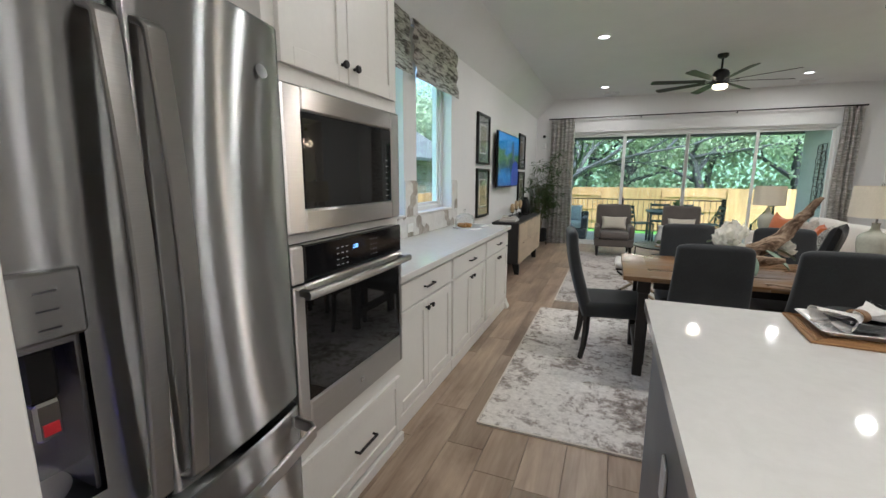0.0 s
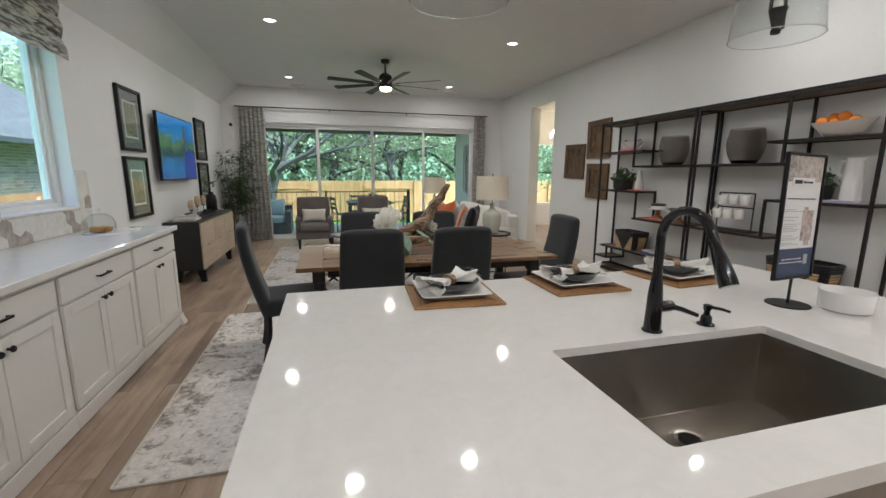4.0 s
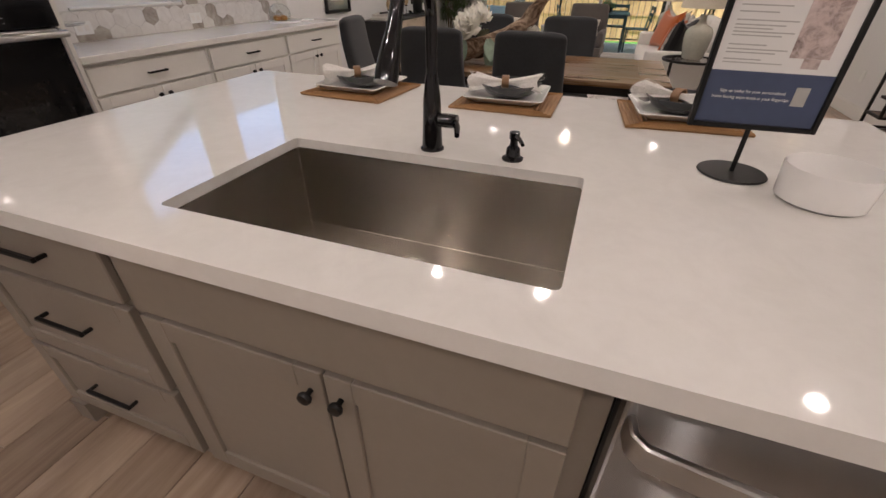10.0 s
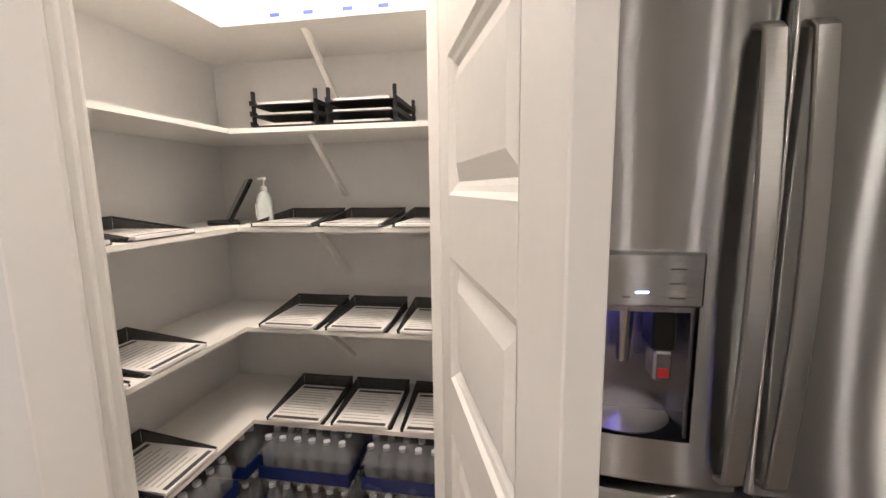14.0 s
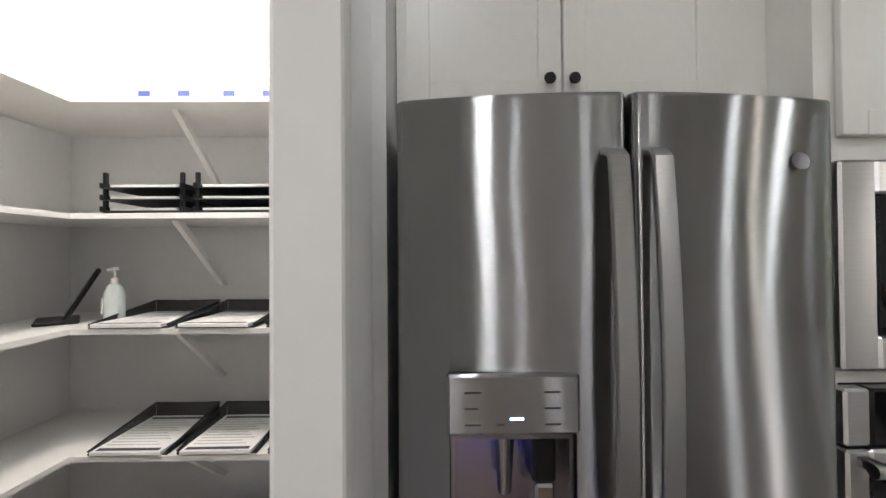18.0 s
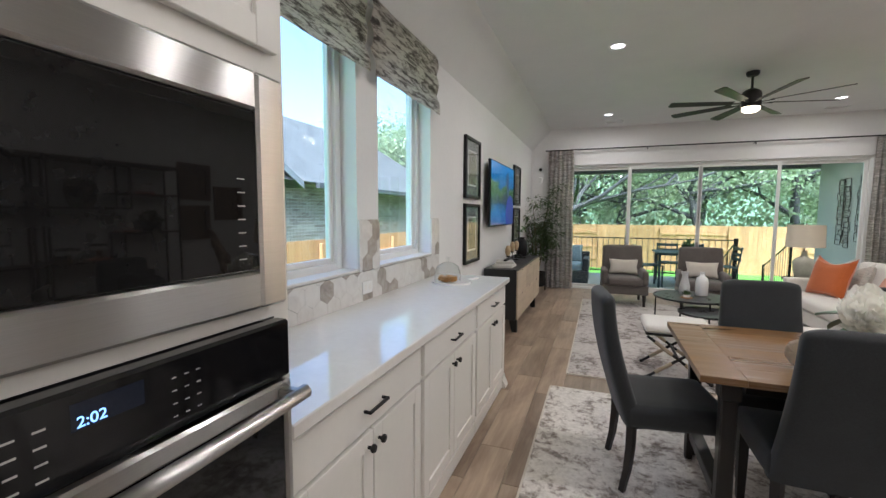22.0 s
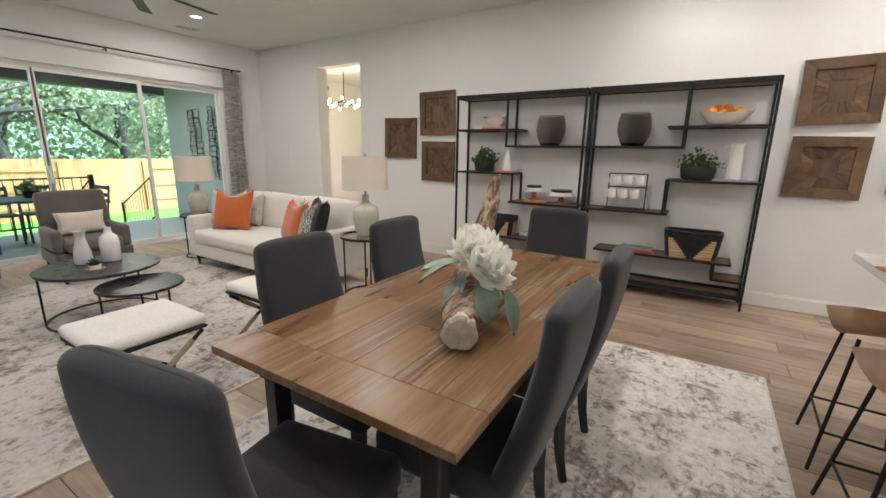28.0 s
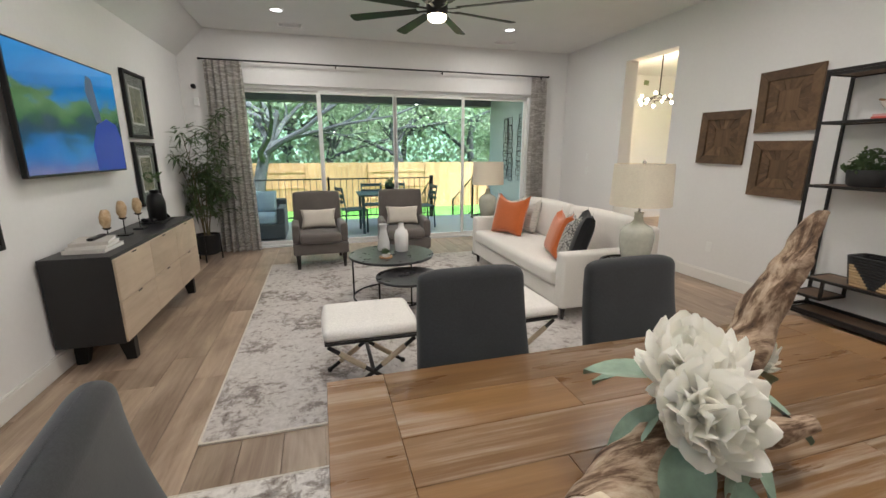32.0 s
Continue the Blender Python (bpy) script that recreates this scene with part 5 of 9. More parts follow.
part("latch_plate", bm, CHROME, pd)
for z in (0.35, 1.0, 1.648, 2.296):
    bm = B()
    for j in range(5):
        lathe(bm, [(0.0, 0.0), (0.007, 0.0), (0.007, 0.017), (0.0, 0.017)], 10, -0.006, 0.020, z - 0.045 + 0.018 * j)
    box(bm, -0.004, 0.0178, z - 0.045, 0.030, 0.020, z + 0.045)
    part("hinge", bm, TRIM, pd, "painted butt hinge")

SHX, SHY = -0.955, -0.730
for z in (2.02, 1.645, 1.275, 0.872, 0.472):
    bm = B()
    prism(bm, [(X0 - 0.158, -1.078), (0.55, -1.078), (0.20, SHY), (SHX, SHY), (SHX, 0.219), (X0 - 0.158, 0.219)], z - 0.018, z)
    sh = tagged(part("pantry_shelf", bm, TRIM), "white painted corner shelf in the pantry", "shelf", "pantry shelves", "structure")
    for yb in (-0.45, 0.05):
        bm = B()
        prism(bm, [(X0 - 0.155, z - 0.26), (X0 - 0.125, z - 0.26), (SHX - 0.06, z - 0.02), (SHX - 0.10, z - 0.02)], yb, yb + 0.02, Matrix(((1, 0, 0, 0), (0, 0, 1, 0), (0, 1, 0, 0), (0, 0, 0, 1))))
        part("bracket", bm, TRIM, sh)
MESH = plain("black_wire_mesh", (0.02, 0.02, 0.022), 0.5, metal=0.4)
NETTING = netting("dark_netting", (0.025, 0.025, 0.027), 0.42)


def paper_tray(m):
    t = thing("paper_tray", "black wire letter tray holding printed sheets", "tray", m, "pantry trays")
    bm = B()
    pts = [(-0.125, -0.16, 0.012), (-0.125, 0.16, 0.055), (0.125, 0.16, 0.055), (0.125, -0.16, 0.012)]
    sweep(bm, pts, 0.0035, 6)
    sweep(bm, [(-0.125, -0.16, 0.003), (-0.125, 0.16, 0.003), (0.125, 0.16, 0.003), (0.125, -0.16, 0.003), (-0.125, -0.16, 0.003)], 0.003, 6)
    part("rim", bm, MESH, t)
    bm = B()
    box(bm, -0.124, -0.159, 0.001, 0.124, 0.159, 0.0035)
    part("base", bm, MESH, t)
    for s in (-1, 1):
        bm = B()
        prism(bm, [(-0.158, 0.003), (0.158, 0.003), (0.158, 0.054), (-0.158, 0.014)], s * 0.125 - 0.0008, s * 0.125 + 0.0008, Matrix(((0, 0, 1, 0), (1, 0, 0, 0), (0, 1, 0, 0), (0, 0, 0, 1))))
        part("side_mesh", bm, NETTING, t, "fine dark wire mesh")
    bm = B()
    box(bm, -0.124, 0.1592, 0.003, 0.124, 0.1608, 0.054)
    part("back_mesh", bm, NETTING, t, "fine dark wire mesh")
    bm = B()
    box(bm, -0.112, -0.172, 0.004, 0.112, 0.128, 0.016, 0.001)
    pp = part("paper", bm, PAPER, t, "stack of white printed sheets")
    for y in (0.092, -0.163):
        bm = B()
        box(bm, -0.100, y, 0.0162, 0.100, y + 0.018, 0.0167)
        part("print_band", bm, INK, pp)
    for i in range(10):
        bm = B()
        box(bm, -0.095, 0.074 - 0.022 * i, 0.0162, 0.045 + 0.05 * ((i * 37) % 5) / 5, 0.080 - 0.022 * i, 0.0166)
        part("print_line", bm, GREYINK, pp)
    return t


first = paper_tray(pose(-1.12, -0.55, 1.2755, 0, 0, 90))
for z in (1.2755, 0.8725, 0.4725):
    for y in (-0.55, -0.27, 0.02):
        if (z, y) != (1.2755, -0.55):
            copy_thing(first, pose(-1.12 + 0.01 * wobble(y, z), y, z, 0, 0, 90 + 3 * wobble(z, y)))
    for x in (-0.62, -0.32):
        copy_thing(first, pose(x, -0.90, z, 0, 0, 180 + 3 * wobble(x, z)))
for y, k in ((-0.52, 0), (-0.22, 1)):
    t = thing("letter_tray", "stacked dark plastic letter trays with sheets", "tray", pose(-1.13, y, 1.6455, 0, 0, 90), "letter trays")
    for j in range(3):
        bm = B()
        z = 0.005 + 0.038 * j
        box(bm, -0.13, -0.16, z, 0.13, 0.16, z + 0.004, 0.001)
        box(bm, -0.13, 0.155, z + 0.004, 0.13, 0.16, z + 0.03)
        for s in (-0.13, 0.126):
            box(bm, s, -0.16, z + 0.004, s + 0.004, 0.155, z + 0.018)
        tr = part("tray", bm, MESH, t)
        bm = B()
        box(bm, -0.108, -0.145, z + 0.005, 0.108, 0.14, z + 0.014, 0.001)
        part("paper", bm, PAPER, tr)
    for s in (-0.125, 0.125):
        for q in (-0.14, 0.14):
            bm = B()
            box(bm, s - 0.006, q - 0.006, 0.0, s + 0.006, q + 0.006, 0.135, 0.001)
            part("post", bm, MESH, t)
bt = thing("sanitizer_bottle", "clear hand sanitizer bottle with white pump", "bottle", pose(-1.10, -0.70, 1.2755))
bm = B()
lathe(bm, [(0.0, 0.0), (0.030, 0.0), (0.032, 0.01), (0.032, 0.10), (0.022, 0.125), (0.012, 0.135), (0.0, 0.135)], 20)
part("bottle", bm, plain("gel_plastic", (0.62, 0.68, 0.66), 0.2), bt, "", True)
bm = B()
lathe(bm, [(0.0, 0.135), (0.013, 0.135), (0.013, 0.155), (0.004, 0.157), (0.004, 0.18), (0.012, 0.182), (0.012, 0.192), (0.0, 0.192)], 14)
sweep(bm, [(0, 0, 0.187), (0.04, 0, 0.184)], [0.006, 0.004], 8)
part("pump", bm, CERAM, bt, "", True)
bm = B()
box(bm, -0.02, -0.0332, 0.03, 0.02, -0.030, 0.085, 0.001)
part("label", bm, PAPER, bt)
ph = thing("desk_stand", "black tablet stand leaning on the pantry shelf", "stand", pose(-1.10, -0.90, 1.2755, 0, 0, 40))
bm = B()
box(bm, -0.09, -0.06, 0.0, 0.09, 0.06, 0.012, 0.004)
part("base", bm, BLACK, ph)
bm = B()
box(bm, -0.10, -0.008, 0.0, 0.10, 0.008, 0.20, 0.006, pose(0, 0.02, 0.012, -28, 0, 0))
part("panel", bm, GLOSSBLACK, ph)
for i, y in enumerate((-0.60, -0.46, -0.30, -0.16)):
    c = thing("canister", "white canister with a small printed label", "canister", pose(-1.15, y, 2.0205), "pantry canisters")
    bm = B()
    lathe(bm, [(0.0, 0.0), (0.045, 0.0), (0.048, 0.008), (0.048, 0.12), (0.0, 0.12)], 20)
    part("body", bm, CERAM, c, "", True)
    bm = B()
    lathe(bm, [(0.0, 0.121), (0.050, 0.121), (0.050, 0.135), (0.0, 0.138)], 20)
    part("lid", bm, CERAM, c, "", True)
    bm = B()
    box(bm, 0.0462, -0.02, 0.045, 0.0492, 0.02, 0.075)
    part("label", bm, plain("blue_print", (0.08, 0.12, 0.4), 0.6), c)
bm = B()
box(bm, -1.05, -0.66, 2.0205, -1.0, -0.50, 2.035, 0.004)
solid("wooden_board", bm, SEATWOOD, "small orange wooden board on the top shelf", "board")

# packs of water bottles on the pantry floor
BOTT = netting("clear_bottle", (0.45, 0.49, 0.53), 0.72, 0.05)
SHRINK = netting("clear_shrink_film", (0.55, 0.58, 0.62), 0.86, 0.06)
CAPM = plain("white_cap", (0.45, 0.48, 0.52), 0.4)
WRAP = plain("blue_wrap", (0.008, 0.022, 0.12), 0.25, var=0.4, bump=0.3, bscale=25)
for x, y, nx, ny in ((-1.10, -0.50, 6, 6), (-1.10, -0.06, 6, 6), (-0.62, -0.88, 6, 5), (-1.08, -0.90, 6, 5)):
    for lev in (0, 1):
        pk = thing("bottle_pack", "shrink-wrapped pack of clear water bottles with blue film", "water bottles", pose(x, y, 0.001 + 0.215 * lev), "water packs")
        for i in range(nx):
            for j in range(ny):
                if lev == 0 and 0 < i < nx - 1 and 0 < j < ny - 1:
                    continue
                bm = B()
                px, py = (i - (nx - 1) / 2) * 0.064, (j - (ny - 1) / 2) * 0.064
                lathe(bm, [(0.0, 0.0), (0.026, 0.0), (0.030, 0.012), (0.030, 0.06), (0.027, 0.07), (0.030, 0.08), (0.030, 0.13), (0.022, 0.165), (0.013, 0.185), (0.0, 0.187)], 10, px, py)
                b_ = part("bottle", bm, BOTT, pk, "", True)
                bm = B()
                lathe(bm, [(0.0, 0.187), (0.014, 0.187), (0.014, 0.201), (0.0, 0.202)], 10, px, py)
                part("cap", bm, CAPM, b_)
        bm = B()
        hx, hy = nx * 0.032 + 0.002, ny * 0.032 + 0.002
        for a in ((-hx, -hy, hx, -hy + 0.001), (-hx, hy - 0.001, hx, hy), (-hx, -hy + 0.001, -hx + 0.001, hy - 0.001), (hx - 0.001, -hy + 0.001, hx, hy - 0.001)):
            box(bm, a[0], a[1], 0.03, a[2], a[3], 0.085)
        part("film", bm, WRAP, pk, "blue printed film")
        if lev:
            bm = B()
            grid(bm, lambda u, v: (hx * (2 * u - 1), hy * (2 * v - 1), 0.2028 - 0.07 * max(0.0, max(abs(2 * u - 1), abs(2 * v - 1)) - 0.8) / 0.2 + 0.012 * abs(wobble(40 * u + x, 37 * v + y))), 26, 26)
            part("shrink_film", bm, SHRINK, pk, "crumpled clear film", True)
        if lev and (x, y) == (-1.10, -0.50):
            bm = B()
            box(bm, -0.06, -0.11, 0.2165, 0.10, 0.08, 0.2175)
            lb = part("label", bm, plain("dark_label", (0.045, 0.038, 0.034), 0.35, bump=0.05), pk, "dark printed label")
            bm = B()
            prism(bm, [(0.035 * math.cos(k * 0.35) - 0.02, 0.05 + 0.022 * math.sin(k * 0.35)) for k in range(18)], 0.2177, 0.2182)
            part("emblem", bm, plain("blue_emblem", (0.03, 0.12, 0.55), 0.35), lb, "blue oval emblem")
            bm = B()
            box(bm, 0.075, -0.10, 0.2177, 0.098, 0.07, 0.2182)
            part("print_band", bm, PAPER, lb)
# ---- dining ----
for nm, (x0, y0, x1, y1) in (("dining_rug", (-0.235, 2.455, 3.03, 4.84)), ("living_rug", (-0.13, 5.17, 3.05, 8.72))):
    bm = B()
    prism(bm, rounded(x0, y0, x1, y1, 0.02, 2), 0.001, 0.011)
    rg = solid(nm, bm, RUG if nm == "dining_rug" else RUG2, "distressed grey and cream area rug on the plank floor", "rug")
    bm = B()
    ring(bm, rounded(x0 - 0.004, y0 - 0.004, x1 + 0.004, y1 + 0.004, 0.02, 2), rounded(x0 - 0.004, y0 - 0.004, x1 + 0.004, y1 + 0.004, 0.02, 2), 0.001, 0.012)
    ring(bm, rounded(x0 - 0.004, y0 - 0.004, x1 + 0.004, y1 + 0.004, 0.02, 2), rounded(x0 + 0.008, y0 + 0.008, x1 - 0.008, y1 - 0.008, 0.02, 2), 0.012, 0.0125)
    part("binding", bm, CREAMFAB, rg, "pale bound edge")

TX0, TX1, TYA, TYB, TZ = 0.524, 2.445, 3.328, 4.270, 0.768
tb = thing("dining_table", "brown plank dining table with dark legs", "table")
boards = [(TX0, TYA, TX0 + 0.17, TYB), (TX1 - 0.17, TYA, TX1, TYB)]
w = (TYB - TYA) / 6
for k in range(6):
    cut = (1.35, 1.75, 1.05, 1.60, 1.20, 1.85)[k]
    for a, b in ((TX0 + 0.17, cut), (cut, TX1 - 0.17)):
        boards.append((a, TYA + w * k, b, TYA + w * (k + 1)))
for x0, y0, x1, y1 in boards:
    bm = B()
    box(bm, -(x1 - x0) / 2 + 0.0003, -(y1 - y0) / 2 + 0.0003, -0.015, (x1 - x0) / 2 - 0.0003, (y1 - y0) / 2 - 0.0003, 0.015, 0.0018)
    part("board", bm, TABLEWOOD, tb, "", False, pose((x0 + x1) / 2, (y0 + y1) / 2, TZ - 0.015))
LEGM = woody("dark_leg_wood", (0.009, 0.008, 0.007), (0.024, 0.019, 0.017), 2, 0.4, random_tone=0.1)
for x in (TX0 + 0.14, TX1 - 0.14):
    for y in (TYA + 0.14, TYB - 0.14):
        bm = B()
        box(bm, -0.032, -0.032, 0.0, 0.032, 0.032, 0.62, 0.006)
        box(bm, -0.042, -0.042, 0.62, 0.042, 0.042, TZ - 0.0435, 0.006)
        part("leg", bm, LEGM, tb, "", False, pose(x, y, 0.0125))
for y in (TYA + 0.14, TYB - 0.14):
    bm = B()
    box(bm, TX0 + 0.2, y - 0.015, 0.665, TX1 - 0.2, y + 0.015, 0.7375, 0.002)
    part("apron", bm, LEGM, tb)
for x in (TX0 + 0.14, TX1 - 0.14):
    bm = B()
    box(bm, x - 0.015, TYA + 0.2, 0.665, x + 0.015, TYB - 0.2, 0.7375, 0.002)
    part("apron", bm, LEGM, tb)
    bm = B()
    box(bm, x - 0.03, TYA + 0.186, 0.14, x + 0.03, TYB - 0.186, 0.20, 0.004)
    part("cross_rail", bm, LEGM, tb)


def dining_chair(m):
    c = thing("dining_chair", "charcoal upholstered parsons dining chair with dark legs", "chair", m, "chairs round the table")
    bm = B()
    softbox(bm, -0.235, -0.215, 0.365, 0.235, 0.265, 0.485, 0.03, 0.008)
    part("seat", bm, CHARCOAL, c, "", True)
    bm = B()
    t, low, high = 0.105, 0.37, 1.03

    def lean_at(z):
        k = (z - low) / (high - low)
        return -0.172 - 0.145 * k * (1.5 - 0.5 * k * k)

    def back(u, v):
        # u runs round the cross-section, v from the seat over the rounded top
        tt = t / 2 * (1.0 - 0.25 * min(1.0, v / 0.7))
        q = max(0.0, (v - 0.7) / 0.3) * math.pi / 2
        z = low + (high - tt - low) * min(1.0, v / 0.7) + tt * math.sin(q)
        half = 0.232 - 0.026 * min(1.0, v / 0.7) - 0.022 * (1 - math.cos(q))
        a = 2 * math.pi * u
        cx, cy = math.copysign(abs(math.cos(a)) ** 0.35, math.cos(a)), math.copysign(abs(math.sin(a)) ** 0.5, math.sin(a))
        return (half * cx, lean_at(z) + tt * cy * max(0.04, math.cos(q)), z - 0.014 * (abs(cx) ** 6) * min(1.0, v / 0.7))

    grid(bm, back, 32, 20)
    bmesh.ops.remove_doubles(bm, verts=bm.verts[:], dist=0.0005)
    bmesh.ops.holes_fill(bm, edges=[e for e in bm.edges if len(e.link_faces) == 1])
    bk = part("backrest", bm, CHARCOAL, c, "", True)
    for s in (-1, 1):
        bm = B()
        zs = [0.40 + 0.57 * k / 8 for k in range(9)]
        sweep(bm, [(s * (0.217 - 0.027 * k / 8), lean_at(z) - 0.031 + 0.008 * k / 8, z) for k, z in enumerate(zs)], 0.004, 6)
        part("piping", bm, CHARCOAL, bk)
    for sx in (-1, 1):
        bm = B()
        prism(bm, [(-0.022, -0.022), (0.022, -0.022), (0.022, 0.022), (-0.022, 0.022)], 0, 0.36)
        for v in bm.verts:
            k = 1 - v.co.z / 0.36
            v.co.x *= 1 - 0.25 * k
            v.co.y *= 1 - 0.25 * k
        part("leg", bm, LEGM, c, "", False, pose(sx * 0.20, 0.225, 0.0135))
        bm = B()
        sweep(bm, [(0, 0, 0.36), (0, -0.002, 0.24), (0, -0.012, 0.12), (0, -0.035, 0.0)], [0.026, 0.025, 0.022, 0.019], 4)
        part("leg", bm, LEGM, c, "", False, pose(sx * 0.195, -0.185, 0.0135))
    return c


ch = dining_chair(pose(0.448, 3.83, 0, 0, 0, -81))
for m in (pose(1.015, 3.535, 0, 0, 0, 0), pose(1.635, 3.525, 0, 0, 0, 0), pose(1.06, 4.165, 0, 0, 0, 180), pose(1.735, 4.13, 0, 0, 0, 180), pose(2.465, 3.80, 0, 0, 0, 90)):
    copy_thing(ch, m)

# driftwood centrepiece with white flowers
cp = thing("centrepiece", "driftwood log with large white artificial flowers", "decoration")
bm = B()
pts = [(0.935, 3.555, 0.838), (1.00, 3.59, 0.838), (1.10, 3.64, 0.845), (1.20, 3.69, 0.865), (1.31, 3.725, 0.90), (1.41, 3.745, 0.955), (1.50, 3.76, 1.03), (1.58, 3.775, 1.13), (1.64, 3.785, 1.23), (1.694, 3.792, 1.30)]
rad = [0.056, 0.060, 0.062, 0.062, 0.060, 0.055, 0.046, 0.038, 0.028, 0.012]
fine, fr = [], []
for i in range(len(pts) - 1):
    for k in range(8):
        s = k / 8
        fine.append(Vector(pts[i]).lerp(Vector(pts[i + 1]), s))
        fr.append(rad[i] * (1 - s) + rad[i + 1] * s)
fine.append(Vector(pts[-1]))
fr.append(rad[-1])
sweep(bm, fine, fr, 30)
for v in bm.verts:
    a_, b_, c_ = 8 * v.co.x, 30 * v.co.y, 30 * v.co.z - 14 * v.co.x
    v.co += Vector((wobble(a_, b_, c_), wobble(a_ + 7, b_, c_), wobble(a_, b_ + 9, c_))) * 0.011
    v.co += Vector((wobble(9 * v.co.x, 9 * v.co.y, 12 * v.co.z), wobble(9 * v.co.x + 7, 9 * v.co.y, 12 * v.co.z), wobble(9 * v.co.x, 9 * v.co.y + 9, 12 * v.co.z))) * 0.016
    v.co.z = max(v.co.z, TZ + 0.003)
part("log", bm, DRIFT, cp, "weathered driftwood log", True)
bm = B()
sweep(bm, [(1.22, 3.72, 0.86), (1.31, 3.66, 0.87), (1.40, 3.62, 0.885), (1.49, 3.60, 0.90)], [0.045, 0.038, 0.032, 0.012], 12)
for v in bm.verts:
    v.co += Vector((0, 1, 1)) * 0.012 * wobble(20 * v.co.x, 20 * v.co.y, 20 * v.co.z)
    v.co.z = max(v.co.z, TZ + 0.003)
part("branch", bm, DRIFT, cp, "", True)
bm = B()
d0 = (Vector(pts[0]) - Vector(pts[1])).normalized()
u = d0.cross(Vector((0, 0, 1))).normalized()
w_ = d0.cross(u)


def sawn(k):
    a = 2 * math.pi * k / 40
    rr = 0.060 * (1 + 0.04 * math.sin(3 * a + 0.5) + 0.03 * math.sin(7 * a))
    return rr * (math.cos(a) * u + math.sin(a) * w_)


for k in range(40):
    c0 = Vector(pts[0]) + d0 * 0.014
    dip = (0.005 if k % 9 == 0 else 0.0, 0.005 if (k + 1) % 9 == 0 else 0.0)
    p_, q_ = sawn(k), sawn(k + 1)
    face(bm, [c0, c0 + 0.8 * p_ - d0 * dip[0], c0 + 0.8 * q_ - d0 * dip[1]])
    face(bm, [c0 + 0.8 * p_ - d0 * dip[0], c0 + p_ - d0 * (0.007 + dip[0]), c0 + q_ - d0 * (0.007 + dip[1]), c0 + 0.8 * q_ - d0 * dip[1]])
    face(bm, [c0 + p_ - d0 * (0.007 + dip[0]), c0 + 0.97 * p_ - d0 * 0.04, c0 + 0.97 * q_ - d0 * 0.04, c0 + q_ - d0 * (0.007 + dip[1])])
for v in bm.verts:
    v.co.z = max(v.co.z, TZ + 0.002)
part("cut_end", bm, plain("pale_cut_wood", (0.60, 0.50, 0.38), 0.8, var=0.25, scale=14, bump=0.5, bscale=40), cp, "pale sawn end")
PETAL = leafy("cream_petal", (0.93, 0.91, 0.82), (0.96, 0.95, 0.90), 0.6)
for fx, fy, fz, r, tilt, turn in ((1.195, 3.645, 1.052, 0.108, 14, 200), (1.150, 3.560, 1.012, 0.108, 50, 245), (1.53, 3.79, 0.950, 0.085, 45, 30)):
    fl = part("flower", B(), PETAL, cp)
    bm = B()
    rnd = random.Random(int(fx * 1000))
    for rn, (cnt, rr, open_) in enumerate(((6, 0.60, 8), (8, 0.78, 24), (11, 0.92, 42), (13, 1.0, 60), (14, 1.0, 80), (11, 0.95, 100))):
        for k in range(cnt):
            a = 2 * math.pi * (k + 0.5 * (rn % 2)) / cnt + rnd.uniform(-0.14, 0.14)
            op = radians(open_ + rnd.uniform(-9, 9))
            L = r * (0.70 + 0.38 * rr) * rnd.uniform(0.86, 1.12)
            wd = r * (0.25 + 0.07 * rr) * rnd.uniform(0.85, 1.2)
            tw = rnd.uniform(-0.25, 0.25)
            cl = rnd.uniform(0.16, 0.42)
            m = Matrix.Rotation(a, 4, "Z") @ Matrix.Rotation(op, 4, "Y")

            def petal(u, v, m=m, L=L, wd=wd, tw=tw, cl=cl):
                half = wd * (0.35 + 1.3 * v) * max(0.10, 1 - v ** 5) / 1.25
                s = 2 * u - 1
                curl = -cl * L * v ** 3 + 0.22 * L * v
                ruf = 0.05 * wd * math.sin(9 * v + 5 * s)
                return m @ Vector((0.55 * half * s * s + curl + ruf + tw * half * s * v, s * half, L * v * 0.94 - 0.015))

            grid(bm, petal, 4, 8)
    fl.data.materials.clear()
    for f in bm.faces:
        f.smooth = True
    bm.to_mesh(fl.data)
    bm.free()
    fl.data.materials.append(PETAL)
    fl.matrix_basis = pose(fx, fy, fz, 0, tilt, turn)
    bm = B()
    lathe(bm, [(0.0, -0.03), (0.02, -0.02), (0.03, 0.02), (0.0, 0.05)], 10)
    part("core", bm, PETAL, fl, "", True)
LEAFM = plain("dusty_leaf", (0.24, 0.33, 0.25), 0.55, var=0.3, scale=8, bump=0.2)
